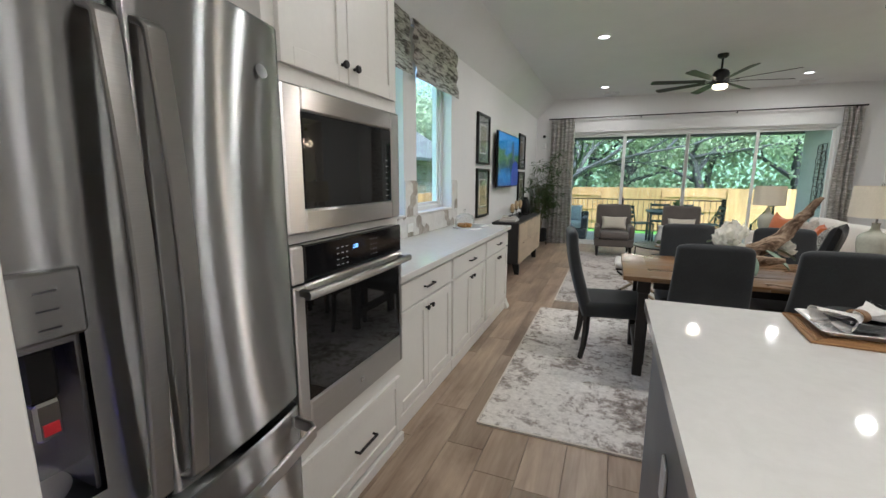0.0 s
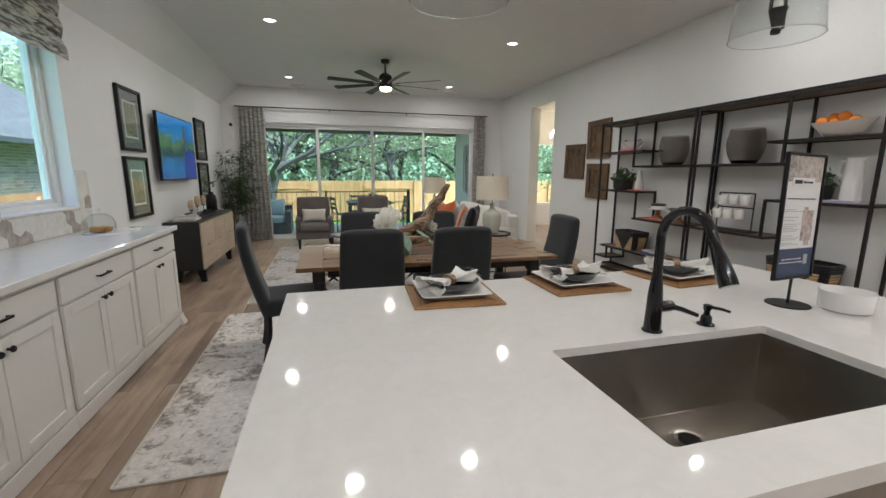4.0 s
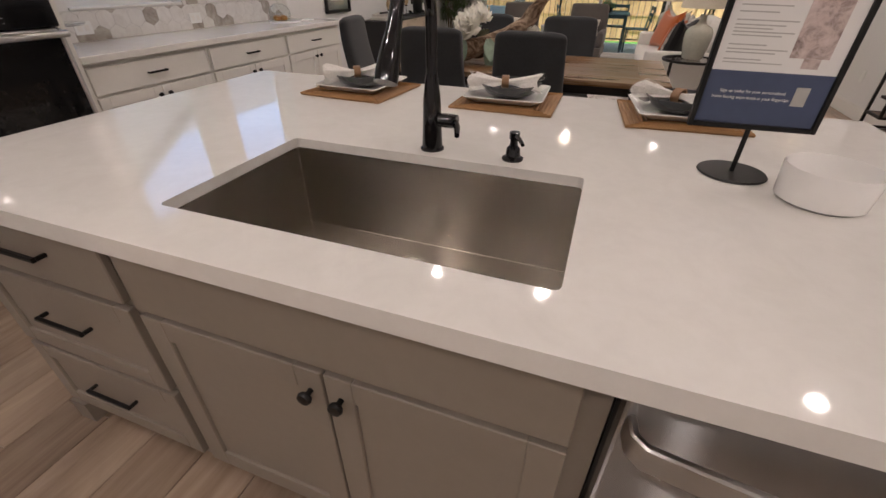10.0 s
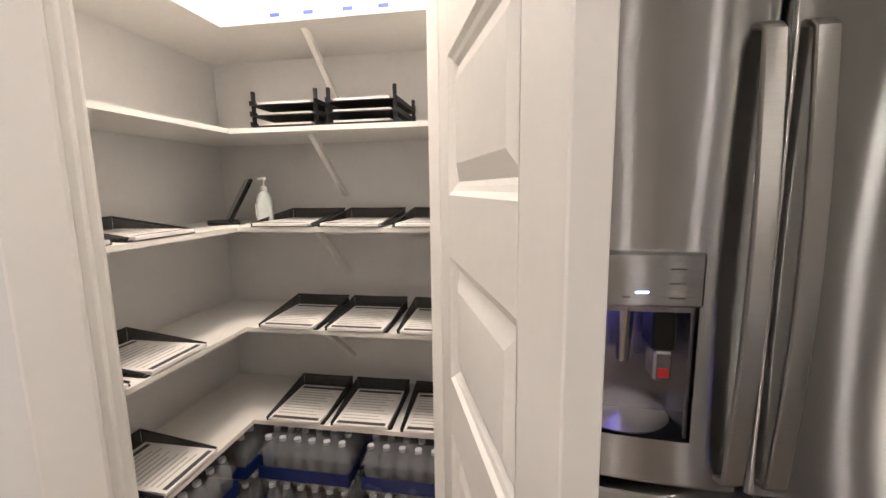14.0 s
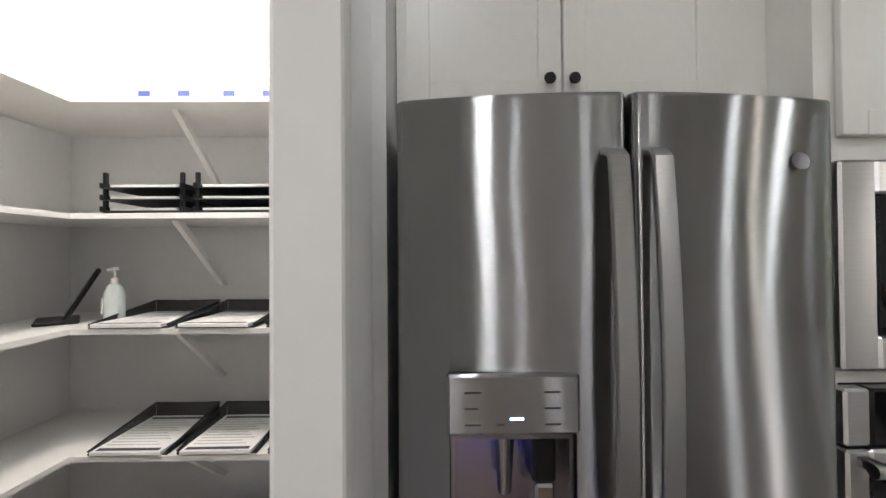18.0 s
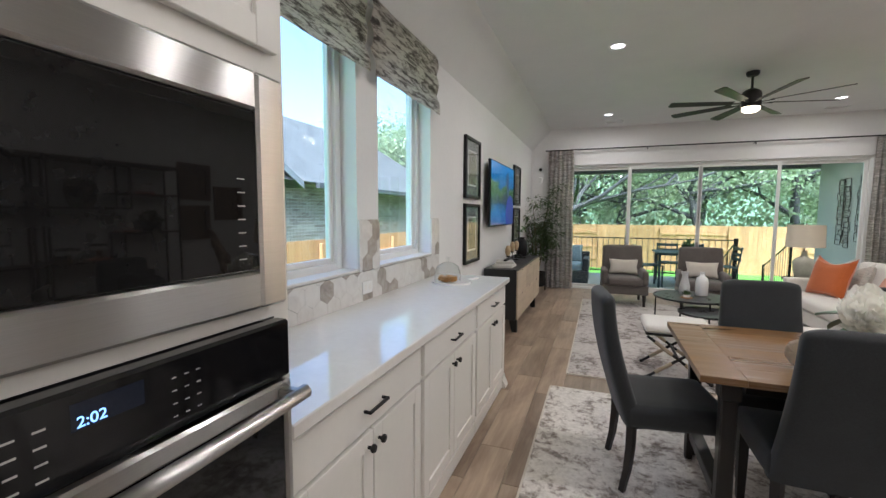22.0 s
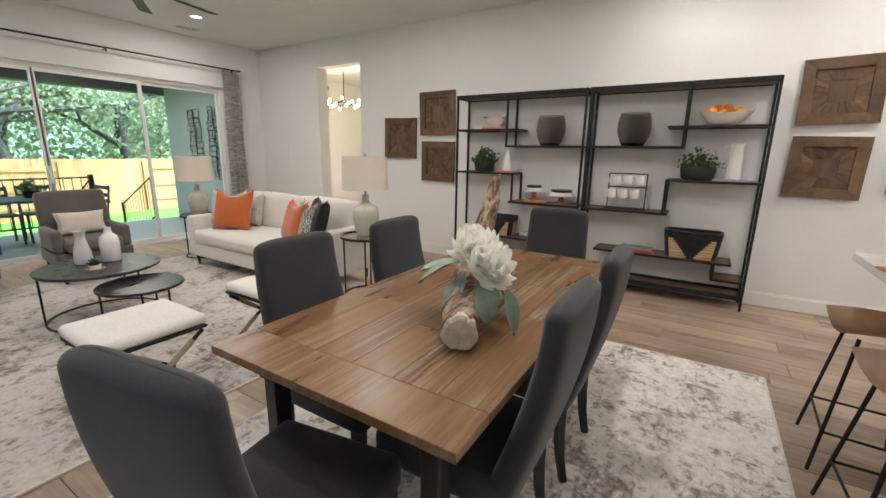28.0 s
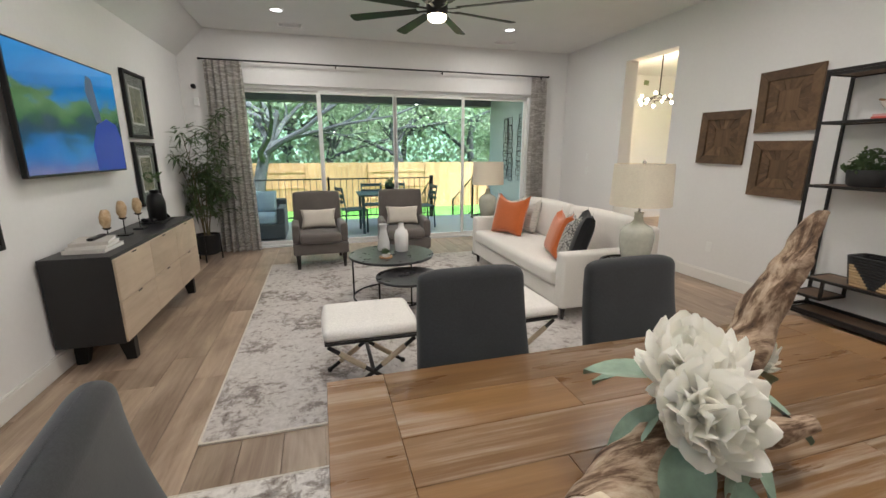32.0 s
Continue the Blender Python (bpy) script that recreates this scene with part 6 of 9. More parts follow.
for i, (lx, ly, lz, a, dn, L) in enumerate(((1.14, 3.57, 0.97, 215, 55, 0.17), (1.16, 3.66, 0.95, 160, 40, 0.16), (1.20, 3.70, 0.99, 140, -5, 0.16), (1.15, 3.50, 0.93, 260, 60, 0.16), (1.28, 3.62, 0.93, 300, 45, 0.16), (1.40, 3.68, 0.94, 330, 25, 0.17), (1.36, 3.78, 0.97, 30, 10, 0.16), (1.22, 3.76, 0.97, 120, 20, 0.15), (1.30, 3.62, 0.90, 275, 75, 0.16), (1.46, 3.76, 0.95, 0, 15, 0.15))):
    bm = B()

    def blade(u, v, L=L):
        half = 0.043 * math.sin(math.pi * (0.06 + 0.94 * v)) ** 0.8
        s = 2 * u - 1
        return (L * v, half * s, 0.012 * abs(s) - 0.25 * L * v * v)

    grid(bm, blade, 4, 8)
    part("leaf", bm, LEAFM, cp, "", True, pose(lx, ly, lz, 0, dn, a))

# ---- bar stools at the island ----
def bar_stool(m):
    s = thing("bar_stool", "saddle wood bar stool on black rod legs", "stool", m, "island stools")
    bm = B()

    def top(u, v):
        x, y = 0.21 * (2 * u - 1), 0.165 * (2 * v - 1)
        return (x, y, 0.665 + 0.035 * (x / 0.21) ** 2 - 0.012 * (y / 0.165) ** 2)

    grid(bm, top, 12, 10)
    bmesh.ops.solidify(bm, geom=bm.faces[:], thickness=0.04)
    part("seat", bm, SEATWOOD, s, "carved brown wood saddle seat", True)
    for sx in (-1, 1):
        for sy in (-1, 1):
            bm = B()
            sweep(bm, [(sx * 0.12, sy * 0.09, 0.645), (sx * 0.20, sy * 0.17, 0.009)], 0.008, 8)
            part("leg", bm, IRON, s)
    bm = B()
    q = [(-0.176, -0.146, 0.20), (0.176, -0.146, 0.20), (0.176, 0.146, 0.20), (-0.176, 0.146, 0.20)]
    for a, b in zip(q, q[1:] + q[:1]):
        sweep(bm, [a, b], 0.006, 6)
    part("footrest", bm, IRON, s)
    return s


st = bar_stool(pose(1.22, 2.20, 0))
copy_thing(st, pose(1.76, 2.21, 0, 0, 0, 2))
copy_thing(st, pose(2.32, 2.20, 0, 0, 0, -3))

# ---- living room ----
def armchair(m):
    a = thing("armchair", "grey tweed armchair with dark tapered legs", "armchair", m, "armchairs")
    bm = B()
    softbox(bm, -0.335, -0.33, 0.19, 0.335, 0.30, 0.335, 0.02, 0.0)
    part("base", bm, TAUPE, a, "", True)
    bm = B()
    softbox(bm, -0.245, -0.375, 0.335, 0.245, 0.18, 0.455, 0.035, 0.012)
    part("seat_cushion", bm, TAUPE, a, "", True)
    bm = B()
    softbox(bm, -0.30, -0.07, 0.0, 0.30, 0.06, 0.60, 0.035, 0.01)
    part("backrest", bm, TAUPE, a, "", True, pose(0, 0.225, 0.325, -9, 0, 0))
    for s in (-1, 1):
        bm = B()
        softbox(bm, s * 0.247, -0.31, 0.335, s * 0.335, 0.22, 0.565, 0.03, 0.004)
        part("armrest", bm, TAUPE, a, "", True)
        for sy, y in ((-1, -0.29), (1, 0.26)):
            bm = B()
            sweep(bm, [(0, 0, 0.19), (0, 0.01 * sy, 0.0)], [0.030, 0.017], 4)
            part("leg", bm, LEGM, a, "", False, pose(s * 0.28, y, 0.0125))
    return a


def throw_pillow(nm, label, mat, w, h, m, fringe=None, horns=False):
    p = thing(nm, label, "pillow", m)
    bm = B()
    cushion(bm, w, h, 0.15, 14, 0.12, 0.10, pose(0, 0, h / 2, 90, 0, 0))
    if horns:
        for v in bm.verts:
            k = abs(v.co.x) / (w / 2)
            if v.co.z > h * 0.6:
                v.co.z += 0.085 * (k ** 2 - 0.5) * (v.co.z - h * 0.6) / (h * 0.4)
    part("cover", bm, mat, p, "", True)
    return p


ac = armchair(pose(0.485, 8.70, 0, 0, 0, 3))
copy_thing(ac, pose(1.595, 8.70, 0, 0, 0, -4))
for x, r in ((0.485, 3), (1.595, -4)):
    throw_pillow("lumbar_pillow", "cream ribbed lumbar pillow on the armchair", CREAMFAB, 0.44, 0.25, pose(x, 8.72, 0.468, -14, 0, r))

sf = thing("sofa", "white linen sofa with dark tapered feet", "sofa", pose(2.90, 7.11, 0, 0, 0, 0))
bm = B()
softbox(bm, -0.46, -1.08, 0.13, 0.46, 1.08, 0.30, 0.025, 0.0)
part("base", bm, WHITEFAB, sf, "", True)
bm = B()
softbox(bm, -0.485, -0.965, 0.30, 0.28, 0.965, 0.455, 0.045, 0.012, 10)
part("seat_cushion", bm, WHITEFAB, sf, "", True)
for s in (-1, 1):
    bm = B()
    softbox(bm, -0.465, s * 0.97, 0.13, 0.46, s * 1.10, 0.615, 0.028, 0.003)
    part("armrest", bm, WHITEFAB, sf, "", True)
    bm = B()
    softbox(bm, -0.10, s * 0.005, 0.0, 0.09, s * 0.955, 0.44, 0.05, 0.02)
    part("back_cushion", bm, WHITEFAB, sf, "", True, pose(0.27, 0, 0.425, 0, 12, 0))
bm = B()
softbox(bm, 0.34, -1.095, 0.13, 0.50, 1.095, 0.80, 0.04, 0.0)
part("backrest", bm, WHITEFAB, sf, "", True)
for x in (-0.40, 0.36):
    for y in (-1.03, 1.03):
        bm = B()
        sweep(bm, [(0, 0, 0.13), (0, 0, 0.0)], [0.028, 0.016], 4)
        part("foot", bm, LEGM, sf, "", False, pose(x, y, 0.0125))
STRIPE = mottled("striped_cover", [(0.35, (0.30, 0.29, 0.27)), (0.5, (0.58, 0.55, 0.50)), (0.7, (0.68, 0.65, 0.60))], 22.0, (1, 0.25, 3.5), 0.9, 4, 60)
CHECK = mottled("checked_cover", [(0.44, (0.03, 0.03, 0.03)), (0.5, (0.35, 0.34, 0.32)), (0.56, (0.70, 0.67, 0.62))], 70.0, (1, 1, 1), 0.9, 2, 90)
throw_pillow("throw_pillow", "grey woven throw pillow in the sofa corner", STRIPE, 0.46, 0.44, pose(2.78, 7.93, 0.462, -16, 0, -62), horns=True)
throw_pillow("throw_pillow", "rust orange throw pillow leaning on the sofa", ORANGE, 0.50, 0.46, pose(2.68, 7.70, 0.462, -18, 0, -68), horns=True)
throw_pillow("throw_pillow", "grey woven throw pillow against the sofa back", STRIPE, 0.42, 0.40, pose(2.98, 7.80, 0.462, -14, 0, -85), horns=True)
throw_pillow("throw_pillow", "rust orange throw pillow near the sofa arm", ORANGE, 0.44, 0.42, pose(2.66, 6.60, 0.462, -18, 0, -108), horns=True)
throw_pillow("throw_pillow", "black and white checked throw pillow", CHECK, 0.44, 0.42, pose(2.68, 6.47, 0.462, -18, 0, -114), horns=True)
throw_pillow("throw_pillow", "black velvet throw pillow on the sofa end", BLACKFAB, 0.48, 0.46, pose(2.72, 6.33, 0.462, -16, 0, -120), horns=True)


def round_table(nm, label, cx, cy, z, r, glass=False):
    t = thing(nm, label, "table", pose(cx, cy, 0))
    bm = B()
    if glass:
        lathe(bm, [(r - 0.02, 0), (r, 0), (r, 0.022), (r - 0.02, 0.022)], 40, cz=z - 0.022, close=True)
        part("rim", bm, IRON, t, "", True)
        bm = B()
        lathe(bm, [(0, 0), (r - 0.021, 0), (r - 0.021, 0.006), (0, 0.006)], 40, cz=z - 0.012)
        part("tabletop", bm, SMOKE, t, "smoked glass top", True)
    else:
        lathe(bm, [(0, 0), (r - 0.004, 0), (r, 0.004), (r, 0.018), (r - 0.004, 0.022), (0, 0.022)], 48, cz=z - 0.022)
        part("tabletop", bm, plain("black_table_top", (0.025, 0.025, 0.027), 0.3, var=0.3, scale=9), t, "black stained round top", True)
    for k in range(3 if not glass else 4):
        a = 2 * math.pi * (k + 0.4) / (3 if not glass else 4)
        c, s = math.cos(a), math.sin(a)
        bm = B()
        sweep(bm, [(c * (r - 0.03), s * (r - 0.03), z - 0.022), (c * (r - 0.03), s * (r - 0.03), 0.0135)], 0.008, 8)
        part("leg", bm, IRON, t)
    bm = B()
    lathe(bm, [(r - 0.038, 0), (r - 0.022, 0), (r - 0.022, 0.010), (r - 0.038, 0.010)], 40, cz=0.0135, close=True)
    part("base_ring", bm, IRON, t, "", True)
    return t


round_table("coffee_table", "round black coffee table with thin metal legs", 1.18, 7.13, 0.45, 0.42)
round_table("nesting_table", "lower black nesting table beside the coffee table", 1.24, 6.58, 0.375, 0.29)
round_table("side_table", "round glass side table with dark metal frame", 2.84, 5.67, 0.61, 0.26, True)
round_table("side_table", "round glass side table at the far sofa end", 2.80, 8.55, 0.56, 0.25, True)


def table_lamp(x, y, z):
    l = thing("table_lamp", "table lamp with pale glazed base and cream drum shade", "lamp", pose(x, y, z), "sofa lamps")
    bm = B()
    lathe(bm, [(0.0, 0.0), (0.085, 0.0), (0.095, 0.01), (0.115, 0.10), (0.125, 0.18), (0.122, 0.235), (0.10, 0.275), (0.05, 0.300), (0.032, 0.33), (0.030, 0.37), (0.036, 0.385), (0.0, 0.385)], 32)
    part("base", bm, CELADON, l, "pale celadon glazed base", True)
    bm = B()
    lathe(bm, [(0.0, 0.385), (0.010, 0.385), (0.010, 0.45), (0.016, 0.455), (0.016, 0.50), (0.0, 0.50)], 12)
    part("socket", bm, CHROME, l, "", True)
    bm = B()
    lathe(bm, [(0.215, 0.44), (0.218, 0.44), (0.206, 0.745), (0.203, 0.745)], 48, close=True)
    part("shade", bm, SHADEFAB, l, "cream linen drum shade", True)
    bm = B()
    for k in range(3):
        a = 2 * math.pi * k / 3
        sweep(bm, [(0, 0, 0.735), (0.204 * math.cos(a), 0.204 * math.sin(a), 0.74)], 0.002, 5)
    sweep(bm, [(0, 0, 0.50), (0.055, 0, 0.55), (0.055, 0, 0.65), (0, 0, 0.735)], 0.002, 5)
    part("harp", bm, CHROME, l)
    bm = B()
    lathe(bm, [(0, 0.735), (0.010, 0.738), (0.013, 0.76), (0.007, 0.775), (0, 0.777)], 12)
    part("finial", bm, CHROME, l, "", True)
    bm = B()
    lathe(bm, [(0, 0.50), (0.014, 0.51), (0.028, 0.56), (0.022, 0.60), (0, 0.612)], 14)
    part("bulb", bm, CERAM, l, "", True)
    return l


tl = table_lamp(2.85, 5.69, 0.6105)
copy_thing(tl, pose(2.785, 8.56, 0.5605))


def x_bench(m):
    b = thing("x_stool", "white cushioned stool on crossed rope-wrapped legs", "stool", m, "crossed-leg stools")
    bm = B()
    softbox(bm, -0.265, -0.235, 0.425, 0.265, 0.235, 0.49, 0.025, 0.01)
    part("seat", bm, WHITEFAB, b, "", True)
    bm = B()
    box(bm, -0.262, -0.232, 0.405, 0.262, 0.232, 0.424, 0.004)
    part("seat_frame", bm, IRON, b)
    ROPE = fabric("rope_wrap", (0.42, 0.34, 0.24), weave=300, bump=0.8)
    for y in (-0.205, 0.205):
        for s in (-1, 1):
            a, c = Vector((s * 0.245, y, 0.39)), Vector((-s * 0.245, y * 1.06, 0.03))
            bm = B()
            sweep(bm, [a, c], 0.012, 10)
            lg = part("leg", bm, IRON, b, "black metal leg", True)
            for k0, k1 in ((0.12, 0.40), (0.60, 0.86)):
                bm = B()
                sweep(bm, [a.lerp(c, k0), a.lerp(c, k1)], 0.0165, 10)
                part("wrap", bm, ROPE, lg, "tan rope wrapping", True)
            bm = B()
            lathe(bm, [(0, -0.018), (0.014, -0.012), (0.018, 0), (0.014, 0.012), (0, 0.018)], 12)
            part("foot", bm, IRON, lg, "", True, pose(c.x, c.y, 0.0305))
    bm = B()
    sweep(bm, [(0, -0.2, 0.21), (0, 0.2, 0.21)], 0.012, 10)
    part("stretcher", bm, IRON, b)
    return b


xb = x_bench(pose(0.77, 5.50, 0))
copy_thing(xb, pose(1.68, 5.50, 0, 0, 0, 1))

# vases and a small plant on the coffee table
v = thing("vase", "matte white ceramic bottle vase on the coffee table", "vase", pose(1.30, 7.22, 0.4505))
bm = B()
lathe(bm, [(0, 0), (0.062, 0), (0.070, 0.01), (0.072, 0.17), (0.060, 0.215), (0.032, 0.24), (0.026, 0.27), (0.030, 0.29), (0.024, 0.29), (0.0, 0.27)], 32)
part("body", bm, CERAM, v, "", True)
v = thing("glass_vase", "clear flared glass vase on the coffee table", "vase", pose(1.125, 7.28, 0.4505))
bm = B()
lathe(bm, [(0, 0.004), (0.055, 0.0), (0.066, 0.02), (0.060, 0.10), (0.036, 0.20), (0.034, 0.235), (0.050, 0.275), (0.047, 0.275), (0.031, 0.235), (0.033, 0.20), (0.056, 0.10), (0.0, 0.012)], 32)
part("body", bm, plain("frosted_glass", (0.62, 0.62, 0.60), 0.15, var=0.05, bump=0), v, "", True)
v = thing("succulent", "small green succulent on a wooden coaster", "plant", pose(1.10, 6.98, 0.4505))
bm = B()
lathe(bm, [(0, 0), (0.065, 0), (0.065, 0.012), (0, 0.012)], 24)
part("coaster", bm, SEATWOOD, v, "round wooden coaster", True)
bm = B()
lathe(bm, [(0, 0.012), (0.038, 0.012), (0.042, 0.04), (0, 0.04)], 18)
part("pot", bm, CERAM, v, "", True)
bm = B()
for k in range(26):
    a, t = 2.4 * k, radians(10 + 3 * k)
    L = 0.05 + 0.02 * ((k * 7) % 5) / 5
    dv = Vector((math.sin(t) * math.cos(a), math.sin(t) * math.sin(a), math.cos(t)))
    sweep(bm, [Vector((0, 0, 0.04)), Vector((0, 0, 0.04)) + 0.6 * L * dv, Vector((0, 0, 0.04)) + L * dv], [0.007, 0.006, 0.001], 5)
part("leaves", bm, HOUSELEAF, v, "", True)

# credenza
cr = thing("credenza", "black credenza with pale oak drawer fronts", "credenza")
CX0, CX1, CY0, CY1 = -1.18, -0.785, 6.17, 8.0
bm = B()
box(bm, CX0, CY0, 0.185, CX1, CY1, 0.785, 0.004)
part("body", bm, plain("black_lacquer", (0.009, 0.009, 0.010), 0.4, var=0.2), cr)
w = (CY1 - CY0 - 0.02) / 3
for k in range(3):
    for z0, z1 in ((0.190, 0.474), (0.478, 0.763)):
        y0 = CY0 + 0.008 + k * (w + 0.002)
        bm = B()
        box(bm, 0.0, -w / 2 + 0.001, -(z1 - z0) / 2, 0.016, w / 2 - 0.001, (z1 - z0) / 2, 0.002)
        dr = part("drawer_front", bm, OAK, cr, "pale oak drawer front", False, pose(CX1 + 0.001, y0 + w / 2, (z0 + z1) / 2))
        bm = B()
        box(bm, 0.0155, -0.035, (z1 - z0) / 2 - 0.014, 0.0175, 0.035, (z1 - z0) / 2 - 0.004)
        part("finger_pull", bm, BLACK, dr)
for y in (CY0 + 0.18, CY1 - 0.18):
    for x0, x1, x2 in ((-1.16, -1.10, -1.05), (-0.80, -0.86, -0.91)):
        bm = B()
        prism(bm, [(x0, 0.0), (x1, 0.0), (x2, 0.185), (x0, 0.185)], y - 0.03, y + 0.03, Matrix(((1, 0, 0, 0), (0, 0, 1, 0), (0, 1, 0, 0), (0, 0, 0, 1))))
        part("foot", bm, BLACK, cr)
for i, (w_, d_, h_, c_) in enumerate(((0.30, 0.24, 0.026, (0.62, 0.60, 0.56)), (0.28, 0.22, 0.022, (0.70, 0.68, 0.64)), (0.27, 0.21, 0.024, (0.55, 0.52, 0.48)))):
    z = 0.7855 + sum((0.026, 0.022, 0.024)[:i])
    bk = thing("book", "pale hardback book in a stack on the credenza", "book", pose(-0.985, 6.45, z, 0, 0, 90 + 6 * i), "credenza books")
    bm = B()
    box(bm, -w_ / 2, -d_ / 2, 0.0, w_ / 2, d_ / 2, 0.003, 0.001)
    box(bm, -w_ / 2, -d_ / 2, h_ - 0.0035, w_ / 2, d_ / 2, h_ - 0.0005, 0.001)
    box(bm, -w_ / 2, -d_ / 2, 0.003, -w_ / 2 + 0.003, d_ / 2, h_ - 0.0035)
    part("cover", bm, plain("book_cover", c_, 0.6), bk)
    bm = B()
    box(bm, -w_ / 2 + 0.004, -d_ / 2 + 0.004, 0.0032, w_ / 2 - 0.004, d_ / 2 - 0.004, h_ - 0.0037)
    part("pages", bm, PAPER, bk)
bm = B()
box(bm, -0.985, 6.36, 0.8585, -0.945, 6.56, 0.877, 0.006)
solid("remote_control", bm, BLACK, "black remote control on the stacked books", "remote control")
for y, hgt in ((6.70, 0.235), (6.98, 0.27), (7.28, 0.265)):
    s = thing("stone_sculpture", "carved amber stone on a thin black stand", "sculpture", pose(-1.00, y, 0.7855), "credenza sculptures")
    bm = B()
    box(bm, -0.04, -0.05, 0.0, 0.04, 0.05, 0.012, 0.003)
    part("plinth", bm, BLACK, s)
    bm = B()
    sweep(bm, [(0, 0, 0.012), (0, 0, hgt - 0.13)], 0.004, 8)
    lathe(bm, [(0, 0), (0.02, 0.006), (0.03, 0.02), (0, 0.012)], 14, cz=hgt - 0.145)
    part("stem", bm, BLACK, s)
    bm = B()
    lathe(bm, [(0, 0), (0.03, 0.01), (0.052, 0.05), (0.055, 0.09), (0.042, 0.125), (0.03, 0.14), (0, 0.138)], 18, cz=hgt - 0.135)
    for vv in bm.verts:
        vv.co.x *= 0.6
        vv.co += Vector((0.3, 1, 0.4)) * 0.010 * wobble(14 * vv.co.x + y, 14 * vv.co.y, 14 * vv.co.z)
    part("stone", bm, mottled("amber_stone", [(0.3, (0.30, 0.18, 0.08)), (0.5, (0.52, 0.38, 0.22)), (0.75, (0.66, 0.56, 0.42))], 14, rough=0.5, world=False), s, "", True)
# vase and sprigs stand in for a dark sculpted head; pebbles lie beside it
hd = thing("branch_vase", "dark vase with sprigs standing in for a head sculpture, beside black pebbles", "vase", pose(-1.00, 7.72, 0.7855))
bm = B()
lathe(bm, [(0, 0.012), (0.06, 0.012), (0.075, 0.03), (0.08, 0.18), (0.065, 0.25), (0.035, 0.275), (0.045, 0.30), (0.0, 0.29)], 20)
part("vase", bm, BLACK, hd, "", True)
bm = B()
box(bm, -0.09, -0.19, 0.0, 0.09, 0.19, 0.012, 0.004)
part("tray", bm, BLACK, hd)
for k in range(7):
    bm = B()
    lathe(bm, [(0, -0.018), (0.022, -0.012), (0.03, 0), (0.022, 0.012), (0, 0.018)], 12)
    part("pebble", bm, BLACK, hd, "", True, pose(-0.06 + 0.03 * (k % 4), (-0.15, 0.13, -0.12, 0.15, -0.16, 0.12, 0.16)[k], 0.0305, 10 * k, 0, 40 * k))
bm = B()
for k in range(40):
    a, L = 2.4 * k, 0.10 + 0.10 * ((k * 13) % 7) / 7
    dv = Vector((0.35 * math.cos(a), 0.35 * math.sin(a), 1.0)).normalized()
    p = Vector((0, 0, 0.28)) + dv * L
    for q in range(2):
        e = p + Vector((0.03 * math.cos(a + q * 2), 0.03 * math.sin(a + q * 2), 0.015))
        face(bm, [p, p.lerp(e, 0.5) + Vector((0, 0, 0.009)), e, p.lerp(e, 0.5) - Vector((0, 0, 0.009))])
part("sprig", bm, HOUSELEAF, hd)

# television
TVY0, TVY1, TVZ0, TVZ1 = 6.14, 7.48, 1.285, 2.08
tv = thing("television", "wall-mounted flat television showing a blue lake scene", "television")
bm = B()
box(bm, -1.135, TVY0, TVZ0, -1.100, TVY1, TVZ1, 0.004)
part("frame", bm, BLACK, tv, "thin black frame")
bm = B()
box(bm, -1.199, 6.55, 1.50, -1.136, 7.15, 1.85, 0.003)
part("wall_mount", bm, BLACK, tv)
mt, nt, bs = mat_new("screen_picture")
vv = coords(nt, (1, 1, 1), shift=False)
sep = nt.nodes.new("ShaderNodeSeparateXYZ")
nt.links.new(vv, sep.inputs[0])
mr = nt.nodes.new("ShaderNodeMapRange")
mr.inputs[1].default_value, mr.inputs[2].default_value = TVZ0, TVZ1
nt.links.new(sep.outputs[2], mr.inputs[0])
nz = noisy(nt, coords(nt, (1, 2.2, 6), shift=False), 1.6, 5, 0.6, 0.6)
mx = nt.nodes.new("ShaderNodeMath")
mx.operation, mx.inputs[1].default_value = "MULTIPLY_ADD", 0.55
sb = nt.nodes.new("ShaderNodeMath")
sb.operation, sb.inputs[1].default_value = "SUBTRACT", 0.28
nt.links.new(mr.outputs[0], sb.inputs[0])
nt.links.new(nz, mx.inputs[0])
nt.links.new(sb.outputs[0], mx.inputs[2])
pic = ramp(nt, mx.outputs[0], [(0.02, (0.02, 0.10, 0.40)), (0.20, (0.01, 0.22, 0.60)), (0.34, (0.01, 0.07, 0.14)), (0.44, (0.02, 0.05, 0.09)), (0.50, (0.05, 0.16, 0.05)), (0.62, (0.13, 0.26, 0.08)), (0.70, (0.01, 0.22, 0.55)), (0.98, (0.02, 0.36, 0.80))])
bs.inputs["Base Color"].default_value = (0.01, 0.01, 0.012, 1)
bs.inputs["Roughness"].default_value = 0.12
nt.links.new(pic, bs.inputs["Emission Color"])
bs.inputs["Emission Strength"].default_value = 0.11
bm = B()
box(bm, -1.0998, TVY0 + 0.012, TVZ0 + 0.018, -1.0985, TVY1 - 0.012, TVZ1 - 0.012)
screen = part("screen", bm, mt, tv, "lit screen with blue water and trees")
TVM = Matrix(((0, 0, 1, 0), (1, 0, 0, 0), (0, 1, 0, 0), (0, 0, 0, 1)))
bm = B()
prism(bm, [(6.98, 1.30), (7.46, 1.30), (7.47, 1.52), (7.40, 1.66), (7.24, 1.70), (7.06, 1.64), (6.97, 1.50)], -1.0984, -1.0979, TVM)
part("picture_shape", bm, glow("screen_violet", (0.010, 0.035, 0.24), 0.10), screen, "deep blue shape on the screen")
bm = B()
